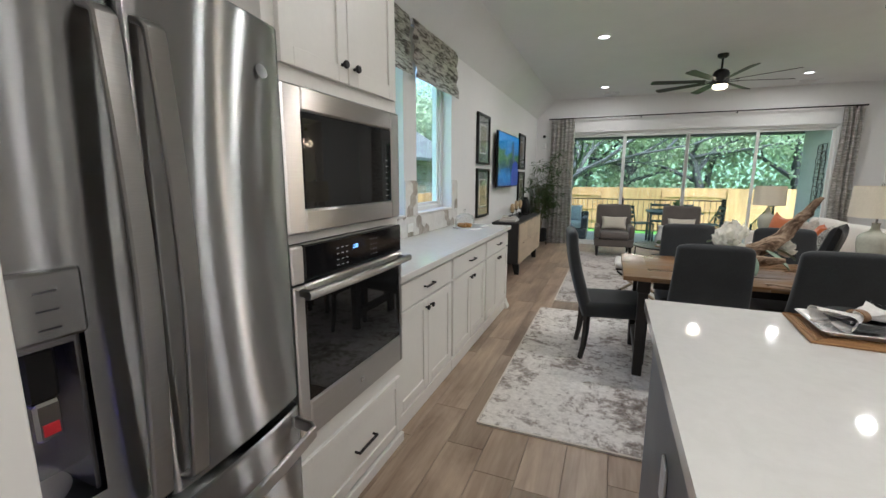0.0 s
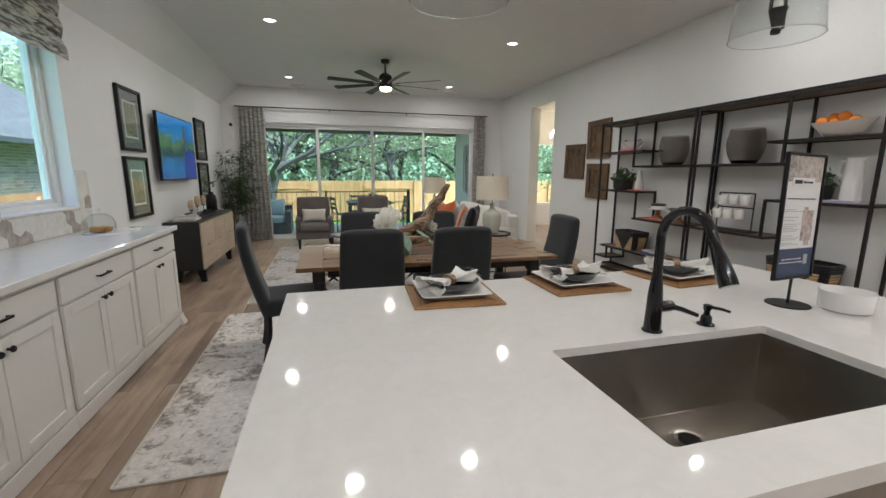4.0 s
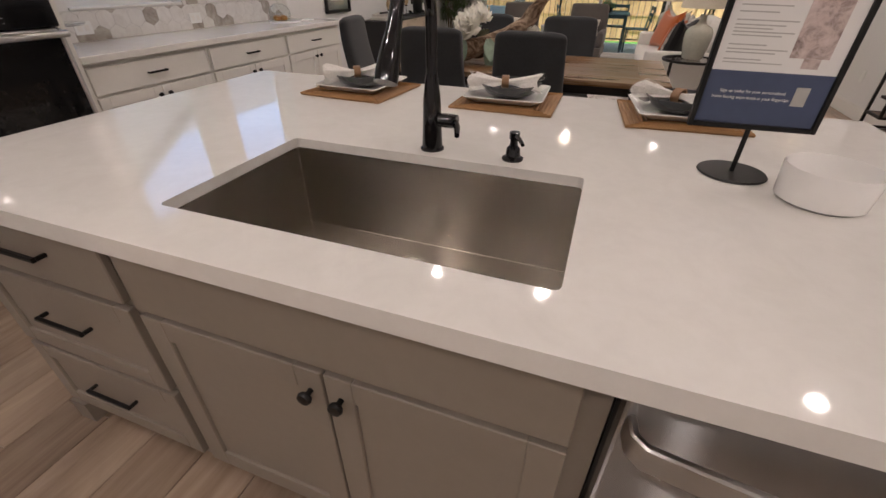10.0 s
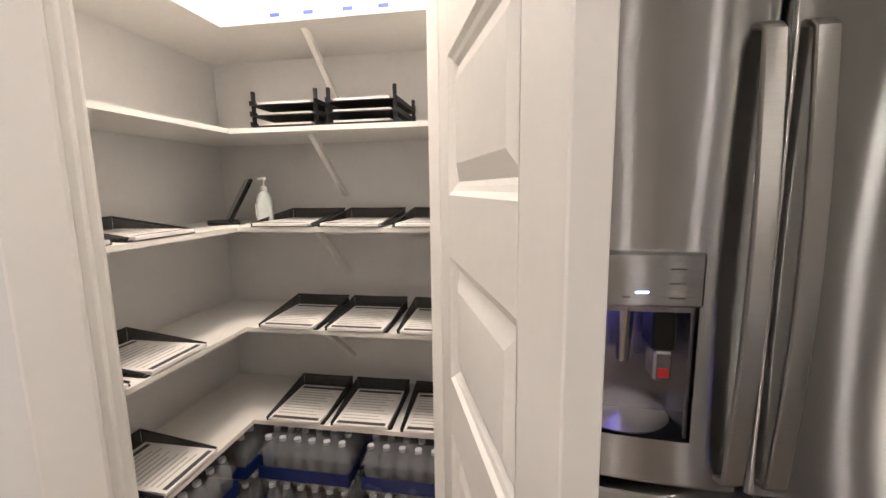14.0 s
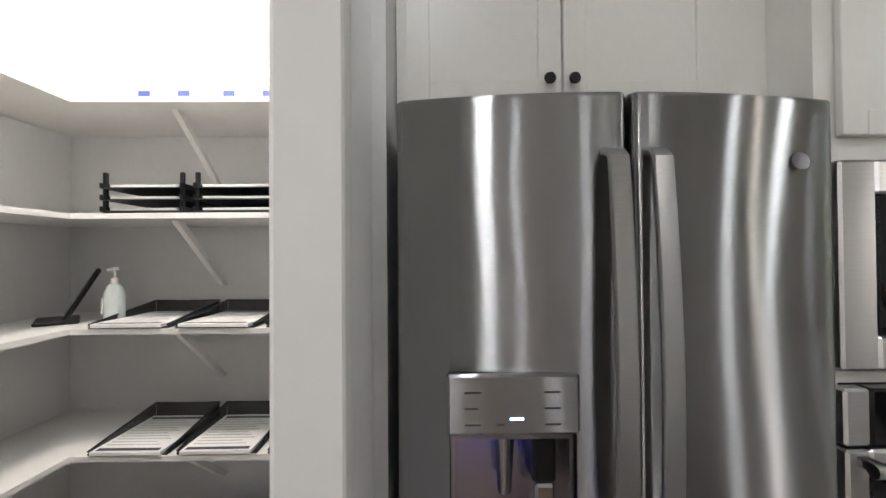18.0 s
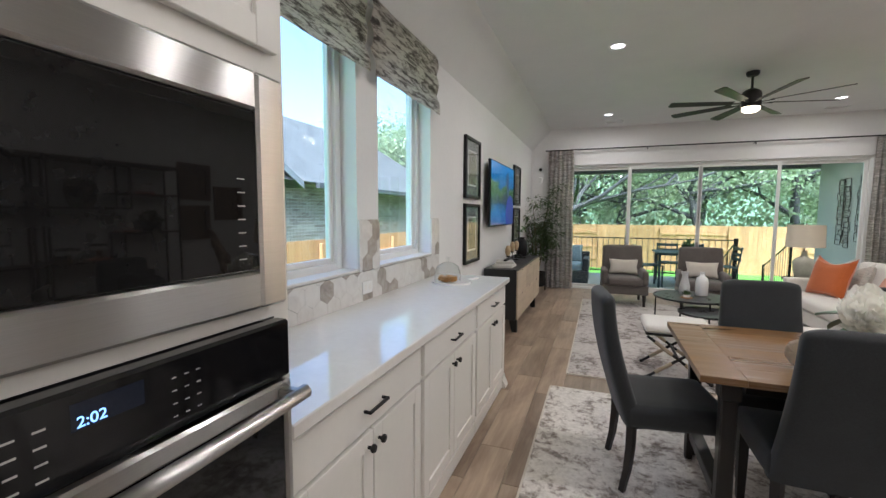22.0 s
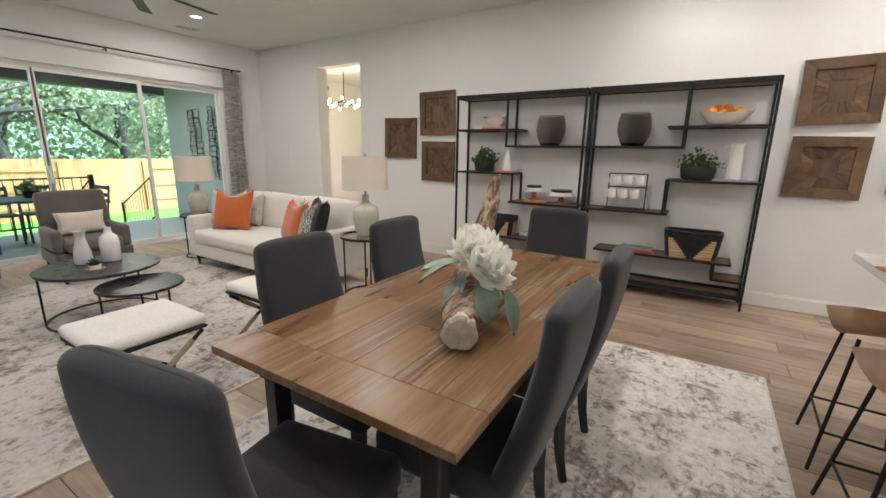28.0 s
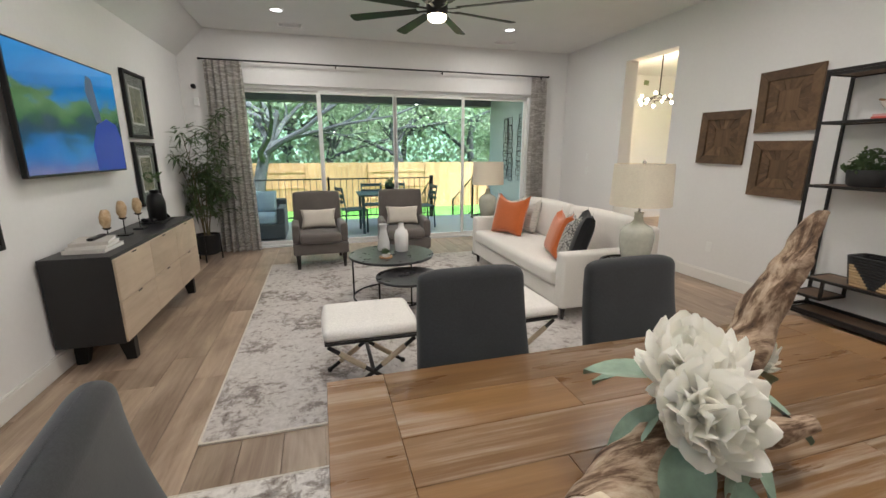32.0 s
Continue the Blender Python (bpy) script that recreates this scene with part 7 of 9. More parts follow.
prism(bm, [(7.08, 1.66), (7.16, 1.67), (7.10, 1.98), (7.02, 2.00), (6.98, 1.88)], -1.0984, -1.0979, TVM)
part("picture_shape", bm, glow("screen_grey", (0.05, 0.08, 0.13), 0.10), screen, "grey shape on the screen")

# framed prints
PRINT = mottled("print_sheet", [(0.3, (0.08, 0.10, 0.08)), (0.5, (0.28, 0.28, 0.20)), (0.7, (0.50, 0.45, 0.30))], 5.0, (1, 1, 2), 0.6, 5, 20, world=False)
MATBOARD = plain("grey_mat_board", (0.22, 0.235, 0.225), 0.8)
for y0, z0 in ((5.405, 1.598), (5.405, 0.910), (7.90, 1.575), (7.90, 0.905)):
    y1, z1 = y0 + 0.54, z0 + 0.63
    p = thing("picture_frame", "black framed print under glass on the wall", "picture", group="framed prints")
    bm = B()
    for a0, a1, c0, c1 in ((y0, y0 + 0.032, z0, z1), (y1 - 0.032, y1, z0, z1), (y0 + 0.032, y1 - 0.032, z0, z0 + 0.032), (y0 + 0.032, y1 - 0.032, z1 - 0.032, z1)):
        box(bm, X0 + 0.001, a0, c0, X0 + 0.035, a1, c1, 0.003)
    part("frame", bm, BLACK, p, "black frame")
    bm = B()
    box(bm, X0 + 0.002, y0 + 0.033, z0 + 0.033, X0 + 0.014, y1 - 0.033, z1 - 0.033)
    part("mat_board", bm, MATBOARD, p)
    bm = B()
    box(bm, X0 + 0.0145, y0 + 0.12, z0 + 0.13, X0 + 0.016, y1 - 0.12, z1 - 0.13)
    part("border", bm, PAPER, p)
    bm = B()
    box(bm, X0 + 0.0165, y0 + 0.14, z0 + 0.15, X0 + 0.018, y1 - 0.14, z1 - 0.15)
    part("print", bm, PRINT, p)
    bm = B()
    box(bm, X0 + 0.022, y0 + 0.033, z0 + 0.033, X0 + 0.024, y1 - 0.033, z1 - 0.033)
    part("pane", bm, CLEAR, p)

# curtains and rod
rd = thing("curtain_rod", "long black curtain rod over the sliding door", "curtain rod")
bm = B()
sweep(bm, [(-0.90, 9.69, 2.648), (4.27, 9.69, 2.648)], 0.011, 12)
part("rod", bm, BLACK, rd, "", True)
for x in (-0.912, 4.282):
    bm = B()
    lathe(bm, [(0, -0.016), (0.014, -0.012), (0.016, 0), (0.014, 0.012), (0, 0.016)], 12)
    part("finial", bm, BLACK, rd, "", True, pose(x, 9.69, 2.648, 0, 90, 0))
for x in (-0.80, 0.85, 2.45, 4.15):
    bm = B()
    box(bm, x - 0.008, 9.69, 2.628, x + 0.008, 9.798, 2.638, 0.002)
    box(bm, x - 0.008, 9.683, 2.600, x + 0.008, 9.697, 2.637, 0.002)
    part("bracket", bm, BLACK, rd)
CURT = mottled("curtain_weave", [(0.42, (0.40, 0.38, 0.35)), (0.50, (0.55, 0.53, 0.49)), (0.56, (0.80, 0.78, 0.75))], 9.0, (0.9, 0.9, 6.0), 0.9, 5, 60, 0.3, 0.3, 300)
for x0, x1, folds in ((-0.87, -0.40, 6), (3.98, 4.26, 4)):
    c = thing("curtain", "grey textured curtain panel drawn aside", "curtain", group="door curtains")
    bm = B()

    def cloth(u, v, x0=x0, x1=x1, folds=folds):
        z = 2.635 - 2.625 * v
        spread = 1 + 0.12 * v
        xm = (x0 + x1) / 2
        return (xm + (u - 0.5) * (x1 - x0) * spread + 0.01 * wobble(3 * v, u), 9.69 + (0.028 + 0.02 * v) * math.sin(2 * math.pi * folds * u + 0.5 * math.sin(3 * v)), z)

    grid(bm, cloth, folds * 10, 16)
    bmesh.ops.solidify(bm, geom=bm.faces[:], thickness=0.003)
    part("panel", bm, CURT, c, "", True)

# tall plant in a black pot
pl = thing("potted_tree", "slim bamboo-like plant in a black footed pot", "plant", pose(-0.98, 9.28, 0))
bm = B()
lathe(bm, [(0, 0.09), (0.12, 0.09), (0.145, 0.11), (0.15, 0.36), (0.142, 0.36), (0.135, 0.33), (0, 0.33)], 28)
part("pot", bm, BLACK, pl, "black cylinder pot", True)
for k in range(3):
    a = 2 * math.pi * k / 3 + 0.5
    bm = B()
    sweep(bm, [(0.150 * math.cos(a), 0.150 * math.sin(a), 0.36), (0.165 * math.cos(a), 0.165 * math.sin(a), 0.001)], 0.010, 6)
    part("pot_foot", bm, IRON, pl)
bm = B()
rnd = random.Random(4)
tips = []
for k in range(5):
    a = 2 * math.pi * k / 5 + 0.4
    q = [Vector((0.03 * math.cos(a), 0.03 * math.sin(a), 0.33))]
    h = 0.75 + 0.16 * k
    for s in range(1, 7):
        q.append(Vector((0.03 * math.cos(a) + 0.22 * (s / 6) ** 1.6 * math.cos(a + 0.3), 0.03 * math.sin(a) + 0.18 * (s / 6) ** 1.6 * math.sin(a + 0.3), 0.33 + h * s / 6)))
    sweep(bm, q, [0.010 - 0.001 * s for s in range(7)], 6)
    for s in range(2, 7):
        for _ in range(3):
            b = rnd.uniform(0, 6.28)
            e = q[s] + Vector((0.26 * math.cos(b), 0.26 * math.sin(b), rnd.uniform(0.0, 0.22)))
            sweep(bm, [q[s], (q[s] + e) / 2 + Vector((0, 0, 0.03)), e], [0.004, 0.003, 0.001], 4)
            tips.append((q[s], e))
part("stem", bm, plain("plant_stem", (0.12, 0.10, 0.05), 0.7), pl, "thin brown stems")
bm = B()
for a, e in tips:
    for j in range(15):
        p = a.lerp(e, 0.25 + 0.75 * j / 10) + Vector((rnd.uniform(-1, 1), rnd.uniform(-1, 1), rnd.uniform(-1, 1))) * 0.015
        d = Vector((rnd.uniform(-1, 1), rnd.uniform(-1, 1), rnd.uniform(-0.7, 0.35))).normalized()
        L = rnd.uniform(0.10, 0.18)
        s = d.cross(Vector((0, 0, 1))).normalized() * 0.014
        t = p + d * L - Vector((0, 0, 0.02))
        face(bm, [p, p + 0.45 * L * d + s, t, p + 0.45 * L * d - s])
for v_ in bm.verts:
    v_.co.x = max(v_.co.x, -0.20)
    v_.co.y = min(v_.co.y, 0.36)
part("leaves", bm, HOUSELEAF, pl, "narrow green leaves")

# ceiling fan
fn = thing("ceiling_fan", "black eight-blade ceiling fan with a warm light", "ceiling fan", pose(1.66, 7.13, 0))
bm = B()
lathe(bm, [(0, 3.049), (0.065, 3.049), (0.065, 3.02), (0.05, 3.0), (0.0, 2.99)], 24)
part("canopy", bm, IRON, fn, "", True)
bm = B()
sweep(bm, [(0, 0, 3.0), (0, 0, 2.84)], 0.013, 10)
part("downrod", bm, IRON, fn)
bm = B()
lathe(bm, [(0, 2.86), (0.04, 2.86), (0.085, 2.83), (0.098, 2.80), (0.098, 2.68), (0.09, 2.655), (0, 2.655)], 28)
part("motor", bm, IRON, fn, "", True)
bm = B()
lathe(bm, [(0, 2.60), (0.06, 2.605), (0.085, 2.625), (0.088, 2.654), (0, 2.654)], 28)
part("light", bm, SOFTGLOW, fn, "frosted warm light", True)
for k in range(8):
    bm = B()
    m = pose(0, 0, 2.70, 0, 0, 45 * k + 12) @ pose(0, 0, 0, 11, 0, 0)
    box(bm, 0.09, -0.012, -0.004, 0.22, 0.012, 0.004, 0.002, m)
    o = [(0.19, -0.04), (0.84, -0.058), (0.865, -0.04), (0.865, 0.04), (0.84, 0.058), (0.19, 0.04)]
    prism(bm, o, 0.004, 0.011, m)
    part("blade", bm, IRON, fn)

# recessed lights, vents and small wall fittings
CANT = plain("can_trim", (0.82, 0.82, 0.81), 0.5)
for px, py in CANS + KITCHEN_CANS:
    c = thing("recessed_light", "round white recessed ceiling light, lit", "ceiling light", pose(px, py, 0), "ceiling lights")
    bm = B()
    lathe(bm, [(0.062, 3.049), (0.088, 3.049), (0.086, 3.044), (0.064, 3.040)], 28, close=True)
    part("trim", bm, CANT, c, "", True)
    bm = B()
    lathe(bm, [(0, 3.0475), (0.061, 3.0475), (0.061, 3.049), (0, 3.049)], 28)
    part("lens", bm, LAMPGLOW, c)
for px, py in ((0.28, 9.35), (3.35, 9.4), (-0.27, 3.73)):
    c = thing("ceiling_vent", "white slatted ceiling air vent", "vent", pose(px, py, 3.049), "ceiling vents")
    bm = B()
    for a in ((-0.15, -0.08, 0.15, -0.062), (-0.15, 0.062, 0.15, 0.08), (-0.15, -0.062, -0.132, 0.062), (0.132, -0.062, 0.15, 0.062)):
        box(bm, a[0], a[1], -0.008, a[2], a[3], 0.0, 0.001)
    part("frame", bm, CANT, c)
    bm = B()
    box(bm, -0.131, -0.061, -0.001, 0.131, 0.061, 0.0)
    part("backing", bm, INK, c)
    for k in range(7):
        bm = B()
        box(bm, -0.131, -0.012, -0.001, 0.131, 0.010, 0.001, 0, pose(0, -0.052 + 0.0175 * k, -0.005, 30, 0, 0))
        part("slat", bm, CANT, c)
for nm, lab, x, y, z, w_, h_ in (("light_switch", "white wall switch plate by the opening", X1, 9.05, 1.14, 0.075, 0.115), ("wall_outlet", "white wall outlet above the baseboard", X1, 6.65, 0.40, 0.07, 0.115), ("light_switch", "white wall switch plate above another", X1, 9.05, 1.36, 0.075, 0.115)):
    s = thing(nm, lab, "switch")
    bm = B()
    box(bm, x - 0.007, y - w_ / 2, z - h_ / 2, x - 0.001, y + w_ / 2, z + h_ / 2, 0.002)
    part("plate", bm, VINYL, s)
    bm = B()
    box(bm, x - 0.010, y - 0.016, z - 0.032, x - 0.0072, y + 0.016, z + 0.032, 0.001)
    part("rocker", bm, VINYL, s)
cm = thing("security_camera", "small black and white camera on the wall", "camera", pose(-1.02, Y1, 2.30))
bm = B()
lathe(bm, [(0, 0), (0.03, 0), (0.03, 0.01), (0.012, 0.014), (0.012, 0.05), (0, 0.05)], 16)
part("mount", bm, VINYL, cm, "", True, pose(0, -0.001, 0, 90, 0, 0))
bm = B()
lathe(bm, [(0, 0), (0.028, 0), (0.032, 0.03), (0.028, 0.06), (0, 0.06)], 16)
part("head", bm, BLACK, cm, "", True, pose(0, -0.05, 0.0, 90, 0, 0))
bm = B()
box(bm, -1.055, Y1 - 0.03, 2.05, -0.99, Y1 - 0.001, 2.16, 0.008)
solid("alarm_sensor", bm, VINYL, "small white alarm sensor on the wall", "sensor")

# pendants over the island
GLASSLIP = plain("glass_lip", (0.50, 0.53, 0.54), 0.08, var=0.05, bump=0.0)
for px in (1.085, 2.13):
    p = thing("pendant_light", "clear glass cone pendant with dark metal candle arms", "pendant", pose(px, 1.60, 0), "island pendants")
    bm = B()
    lathe(bm, [(0, 3.049), (0.06, 3.049), (0.06, 3.035), (0, 3.03)], 24)
    part("canopy", bm, IRON, p, "", True)
    bm = B()
    sweep(bm, [(0, 0, 3.035), (0, 0, 2.185)], 0.005, 8)
    part("stem", bm, IRON, p)
    bm = B()
    lathe(bm, [(0.124, 1.815), (0.126, 1.815), (0.092, 2.14), (0.090, 2.14)], 40, close=True)
    sh = part("shade", bm, CLEAR, p, "clear glass cone shade", True)
    for rr, zz in ((0.125, 1.815), (0.091, 2.14)):
        bm = B()
        lathe(bm, [(rr - 0.0015, zz), (rr, zz - 0.0015), (rr + 0.0015, zz), (rr, zz + 0.0015)], 40, close=True)
        part("rim", bm, GLASSLIP, sh, "polished glass edge", True)
    bm = B()
    for k in range(2):
        a = math.pi * k + 0.5
        c, s_ = math.cos(a), math.sin(a)
        sweep(bm, [(0.0, 0, 1.84), (0.112 * c, 0.112 * s_, 1.868), (0.086 * c, 0.086 * s_, 2.135), (0.0, 0, 2.19)], 0.005, 4)
    part("arms", bm, IRON, p)
    bm = B()
    lathe(bm, [(0, 1.825), (0.013, 1.827), (0.014, 1.838), (0.010, 1.842), (0.026, 1.90), (0.022, 1.90), (0, 1.893)], 18)
    part("candle_cup", bm, IRON, p, "dark cone-shaped candle cup", True)
    bm = B()
    lathe(bm, [(0, 1.90), (0.011, 1.90), (0.011, 1.99), (0, 1.99)], 12)
    part("candle", bm, CERAM, p, "", True)
    bm = B()
    lathe(bm, [(0, 1.991), (0.008, 1.993), (0.015, 2.03), (0.008, 2.07), (0, 2.09)], 12)
    part("bulb", bm, BULB, p, "", True)
# ---- open shelf units on the east wall ----
SXF, SXB = 4.385, 4.685


def shelf_unit(label, y_far, y_near):
    """A metal frame etagere; u runs from its outer side (0) to the side where both units meet (1.54)."""
    L = abs(y_far - y_near)
    s = 1 if y_near > y_far else -1
    Y = lambda u: y_far + s * u
    un = thing("shelf_unit", label, "shelf", group="etageres")
    t = 0.022

    def bar(x0, u0, z0, x1, u1, z1):
        bm = B()
        box(bm, x0, Y(u0), z0, x1, Y(u1), z1, 0.002)
        part("bar", bm, IRON, un)

    for x in (SXF, SXB - t):
        for u in (0, L - t):
            bar(x, u, 0.001, x + t, u + t, 2.06)
        bar(x, t, 2.06 - t, x + t, L - t, 2.06)
        bar(x, t, 0.125, x + t, L - t, 0.125 + t)
        bar(x, 0.645, 1.47 + t, x + t, 0.645 + t, 2.06 - t)
        bar(x, 0.74, 0.835 + t, x + t, 0.74 + t, 1.16)
        bar(x, 0.255, 0.255, x + t, 0.255 + t, 0.41)
    for z0 in (2.06 - t, 0.125):
        for u in (0, L - t):
            bar(SXF + t, u, z0, SXB - t, u + t, z0 + t)

    def shelf(u0, u1, z):
        bm = B()
        for x in (SXF, SXB - t):
            box(bm, x, Y(u0), z - t, x + t, Y(u1), z, 0.002)
        for u in (u0, u1 - t):
            box(bm, SXF + t, Y(u), z - t, SXB - t, Y(u + t), z, 0.002)
        fr = part("shelf_frame", bm, IRON, un)
        bm = B()
        box(bm, SXF + t + 0.001, Y(u0 + t + 0.001), z - 0.014, SXB - t - 0.001, Y(u1 - t - 0.001), z - 0.002, 0.001)
        part("shelf_board", bm, SHELFWOOD, fr, "brown wood shelf board")

    shelf(t, L - t, 2.038 - 0.001)
    shelf(t, 0.80, 1.675)
    shelf(0.645, L - t, 1.492)
    shelf(t, 0.76, 1.182)
    shelf(0.74 - 0.03, L - t, 0.857)
    shelf(0.13, 1.36, 0.432)
    shelf(t, 0.28, 0.277)
    shelf(t, L - t, 0.124)
    return un


shelf_unit("black iron etagere with staggered wood shelves", 2.512, 4.040)
shelf_unit("black iron etagere with staggered shelves beside its twin", 5.592, 4.064)
XM = (SXF + SXB) / 2


def basket(label, y, z, w, h):
    b = thing("basket", label, "basket", pose(XM, y, z), "woven baskets")
    TAN = fabric("seagrass_coil", (0.45, 0.32, 0.18), weave=200, bump=0.8)
    n = 11
    for k in range(n):
        q = k / (n - 1)
        bm = B()
        ww, dd = w / 2 * (0.86 + 0.14 * q), 0.115 * (0.9 + 0.1 * q)
        o = rounded(-dd, -ww, dd, ww, 0.05, 4)
        pts = [(x, y_, 0.012 + (h - 0.02) * q) for x, y_ in o]
        sweep(bm, pts + pts[:1], h / n * 0.56, 6, False)
        part("coil", bm, BLACKFAB, b)
        if q < 0.8:
            zk = 0.012 + (h - 0.02) * q
            e0 = ww * (0.16 + 0.74 * q)
            runs = [[(sd * (dd + 0.002), s * e0, zk), (sd * (dd + 0.002), s * (ww - 0.03), zk)] for sd in (-1, 1) for s in (-1, 1) if e0 < ww - 0.04]
            runs += [[(-dd * 0.5, s * (ww + 0.002), zk), (dd * 0.5, s * (ww + 0.002), zk)] for s in (-1, 1)]
            for run in runs:
                bm = B()
                sweep(bm, run, h / n * 0.58, 6)
                part("strand", bm, TAN, b, "tan woven strand")
    bm = B()
    prism(bm, rounded(-0.10, -w / 2 * 0.85, 0.10, w / 2 * 0.85, 0.05, 4), 0.003, 0.01)
    part("bottom", bm, BLACKFAB, b)


basket("black and tan woven basket on the low shelf", 2.98, 0.4325, 0.48, 0.26)
basket("black and tan woven basket beside books", 5.03, 0.4325, 0.40, 0.23)


def book(label, x, y, z, w, d, h, col, turn=0):
    b = thing("book", label, "book", pose(x, y, z, 0, 0, turn))
    bm = B()
    box(bm, -w / 2, -d / 2, 0.0, w / 2, d / 2, 0.003, 0.001)
    box(bm, -w / 2, -d / 2, h - 0.0035, w / 2, d / 2, h - 0.0005, 0.001)
    box(bm, -w / 2, -d / 2, 0.003, -w / 2 + 0.003, d / 2, h - 0.0035)
    part("cover", bm, plain("cover", col, 0.55), b)
    bm = B()
    box(bm, -w / 2 + 0.004, -d / 2 + 0.004, 0.0032, w / 2 - 0.004, d / 2 - 0.004, h - 0.0037)
    part("pages", bm, PAPER, b)


book("red hardback book lying on the low shelf", XM - 0.04, 3.42, 0.4325, 0.17, 0.24, 0.022, (0.50, 0.06, 0.05), 4)
book("grey-green book on a red one", XM - 0.04, 3.43, 0.4547, 0.16, 0.22, 0.025, (0.20, 0.23, 0.18), -5)
book("navy blue book lying on the shelf", XM, 4.62, 0.4325, 0.17, 0.24, 0.025, (0.05, 0.08, 0.22), 3)
book("pale book on a navy one", XM, 4.62, 0.4577, 0.16, 0.23, 0.02, (0.55, 0.50, 0.45), -6)
book("lilac book under the white pitcher", XM, 2.76, 1.1825, 0.18, 0.27, 0.018, (0.42, 0.38, 0.50), 2)
book("coral book under a cake stand", XM - 0.03, 4.58, 0.8575, 0.17, 0.24, 0.016, (0.62, 0.16, 0.08), -3)
book("coral book in a shelf stack", XM, 5.16, 1.6755, 0.17, 0.25, 0.018, (0.62, 0.12, 0.10), 2)
book("pink book on a coral one", XM, 5.16, 1.6937, 0.16, 0.24, 0.018, (0.62, 0.36, 0.36), -4)
book("coral book under the white vase", XM, 4.97, 1.1825, 0.16, 0.22, 0.016, (0.60, 0.20, 0.14), 0)


SMOKEGLASS = plain("smoked_thick_glass", (0.62, 0.59, 0.56), 0.02, var=0.03, bump=0.0, rvar=0.01)
SMOKEGLASS.node_tree.nodes["Principled BSDF"].inputs["Transmission Weight"].default_value = 1.0
SMOKEGLASS.node_tree.nodes["Principled BSDF"].inputs["IOR"].default_value = 1.35


def lantern(y, z, r):
    b = thing("glass_lantern", "smoked ribbed glass hurricane vase on the shelf", "vase", pose(XM, y, z) @ Matrix.Diagonal((1.12, 1.18, 1.15, 1)), "smoked vases")
    bm = B()
    wall_at = [(0.60, 0.0), (0.72, 0.018), (0.83, 0.05), (0.93, 0.09), (0.99, 0.13), (1.0, 0.16), (0.98, 0.195), (0.93, 0.23), (0.85, 0.275)]
    prof = [(0.0, 0.002)] + [(k * r, z_) for k, z_ in wall_at] + [(k * r - 0.004, max(z_, 0.012)) for k, z_ in wall_at[::-1]] + [(0.0, 0.012)]
    lathe(bm, prof, 36)
    part("body", bm, SMOKEGLASS, b, "", True)
    bm = B()
    lathe(bm, [(0, 0.0125), (0.60 * r, 0.0125), (0.70 * r, 0.024), (0.55 * r, 0.030), (0, 0.026)], 28)
    part("base", bm, GLOSSBLACK, b, "thick dark glass base", True)
    for k in range(9):
        bm = B()
        q = k / 8
        rr = np.interp(0.02 + 0.25 * q, [z_ for k_, z_ in wall_at], [k_ * r for k_, z_ in wall_at]).item()
        lathe(bm, [(rr, -0.0007), (rr + 0.0014, 0), (rr, 0.0007)], 36, cz=0.02 + 0.25 * q, close=True)
        part("rib", bm, IRON, b)


lantern(3.62, 1.4925, 0.135)
lantern(4.47, 1.4925, 0.135)


def leaf_cluster(bm, rnd, c, rx, rz, n, L):
    for _ in range(n):
        d = Vector((rnd.gauss(0, 1), rnd.gauss(0, 1), abs(rnd.gauss(0, 0.9)))).normalized()
        p = c + Vector((d.x * rx * rnd.uniform(0.2, 1), d.y * rx * rnd.uniform(0.2, 1), d.z * rz * rnd.uniform(0.1, 1)))
        e = Vector((rnd.gauss(0, 1), rnd.gauss(0, 1), rnd.gauss(0.1, 0.7))).normalized()
        s = e.cross(Vector((rnd.random(), rnd.random(), 1))).normalized()
        l = L * rnd.uniform(0.7, 1.2)
        face(bm, [p, p + 0.5 * l * e + 0.32 * l * s, p + l * e, p + 0.5 * l * e - 0.32 * l * s])


for y, w_, seed in ((3.02, 0.30, 1), (5.27, 0.25, 2)):
    b = thing("potted_plant", "leafy green plant in a black oval pot", "plant", pose(XM, y, 1.1825), "shelf plants")
    bm = B()
    k = w_ / 2
    lathe(bm, [(0, 0), (0.80 * k, 0), (0.92 * k, 0.02), (k, 0.105), (0.96 * k, 0.128), (0.9 * k, 0.128), (0.85 * k, 0.105), (0, 0.10)], 28)
    part("pot", bm, plain("black_stoneware", (0.02, 0.021, 0.022), 0.6), b, "black stoneware pot", True)
    bm = B()
    rnd = random.Random(seed)
    leaf_cluster(bm, rnd, Vector((0, 0, 0.12)), k * 1.4, 0.18, 260, 0.05)
    part("foliage", bm, HOUSELEAF, b, "small rounded green leaves")
    bm = B()
    for j in range(14):
        a = 2.4 * j
        sweep(bm, [(0.3 * k * math.cos(a), 0.3 * k * math.sin(a), 0.08), (k * math.cos(a), k * math.sin(a), 0.19)], [0.002, 0.001], 4)
    part("stem", bm, plain("green_stem", (0.10, 0.13, 0.04), 0.7), b)

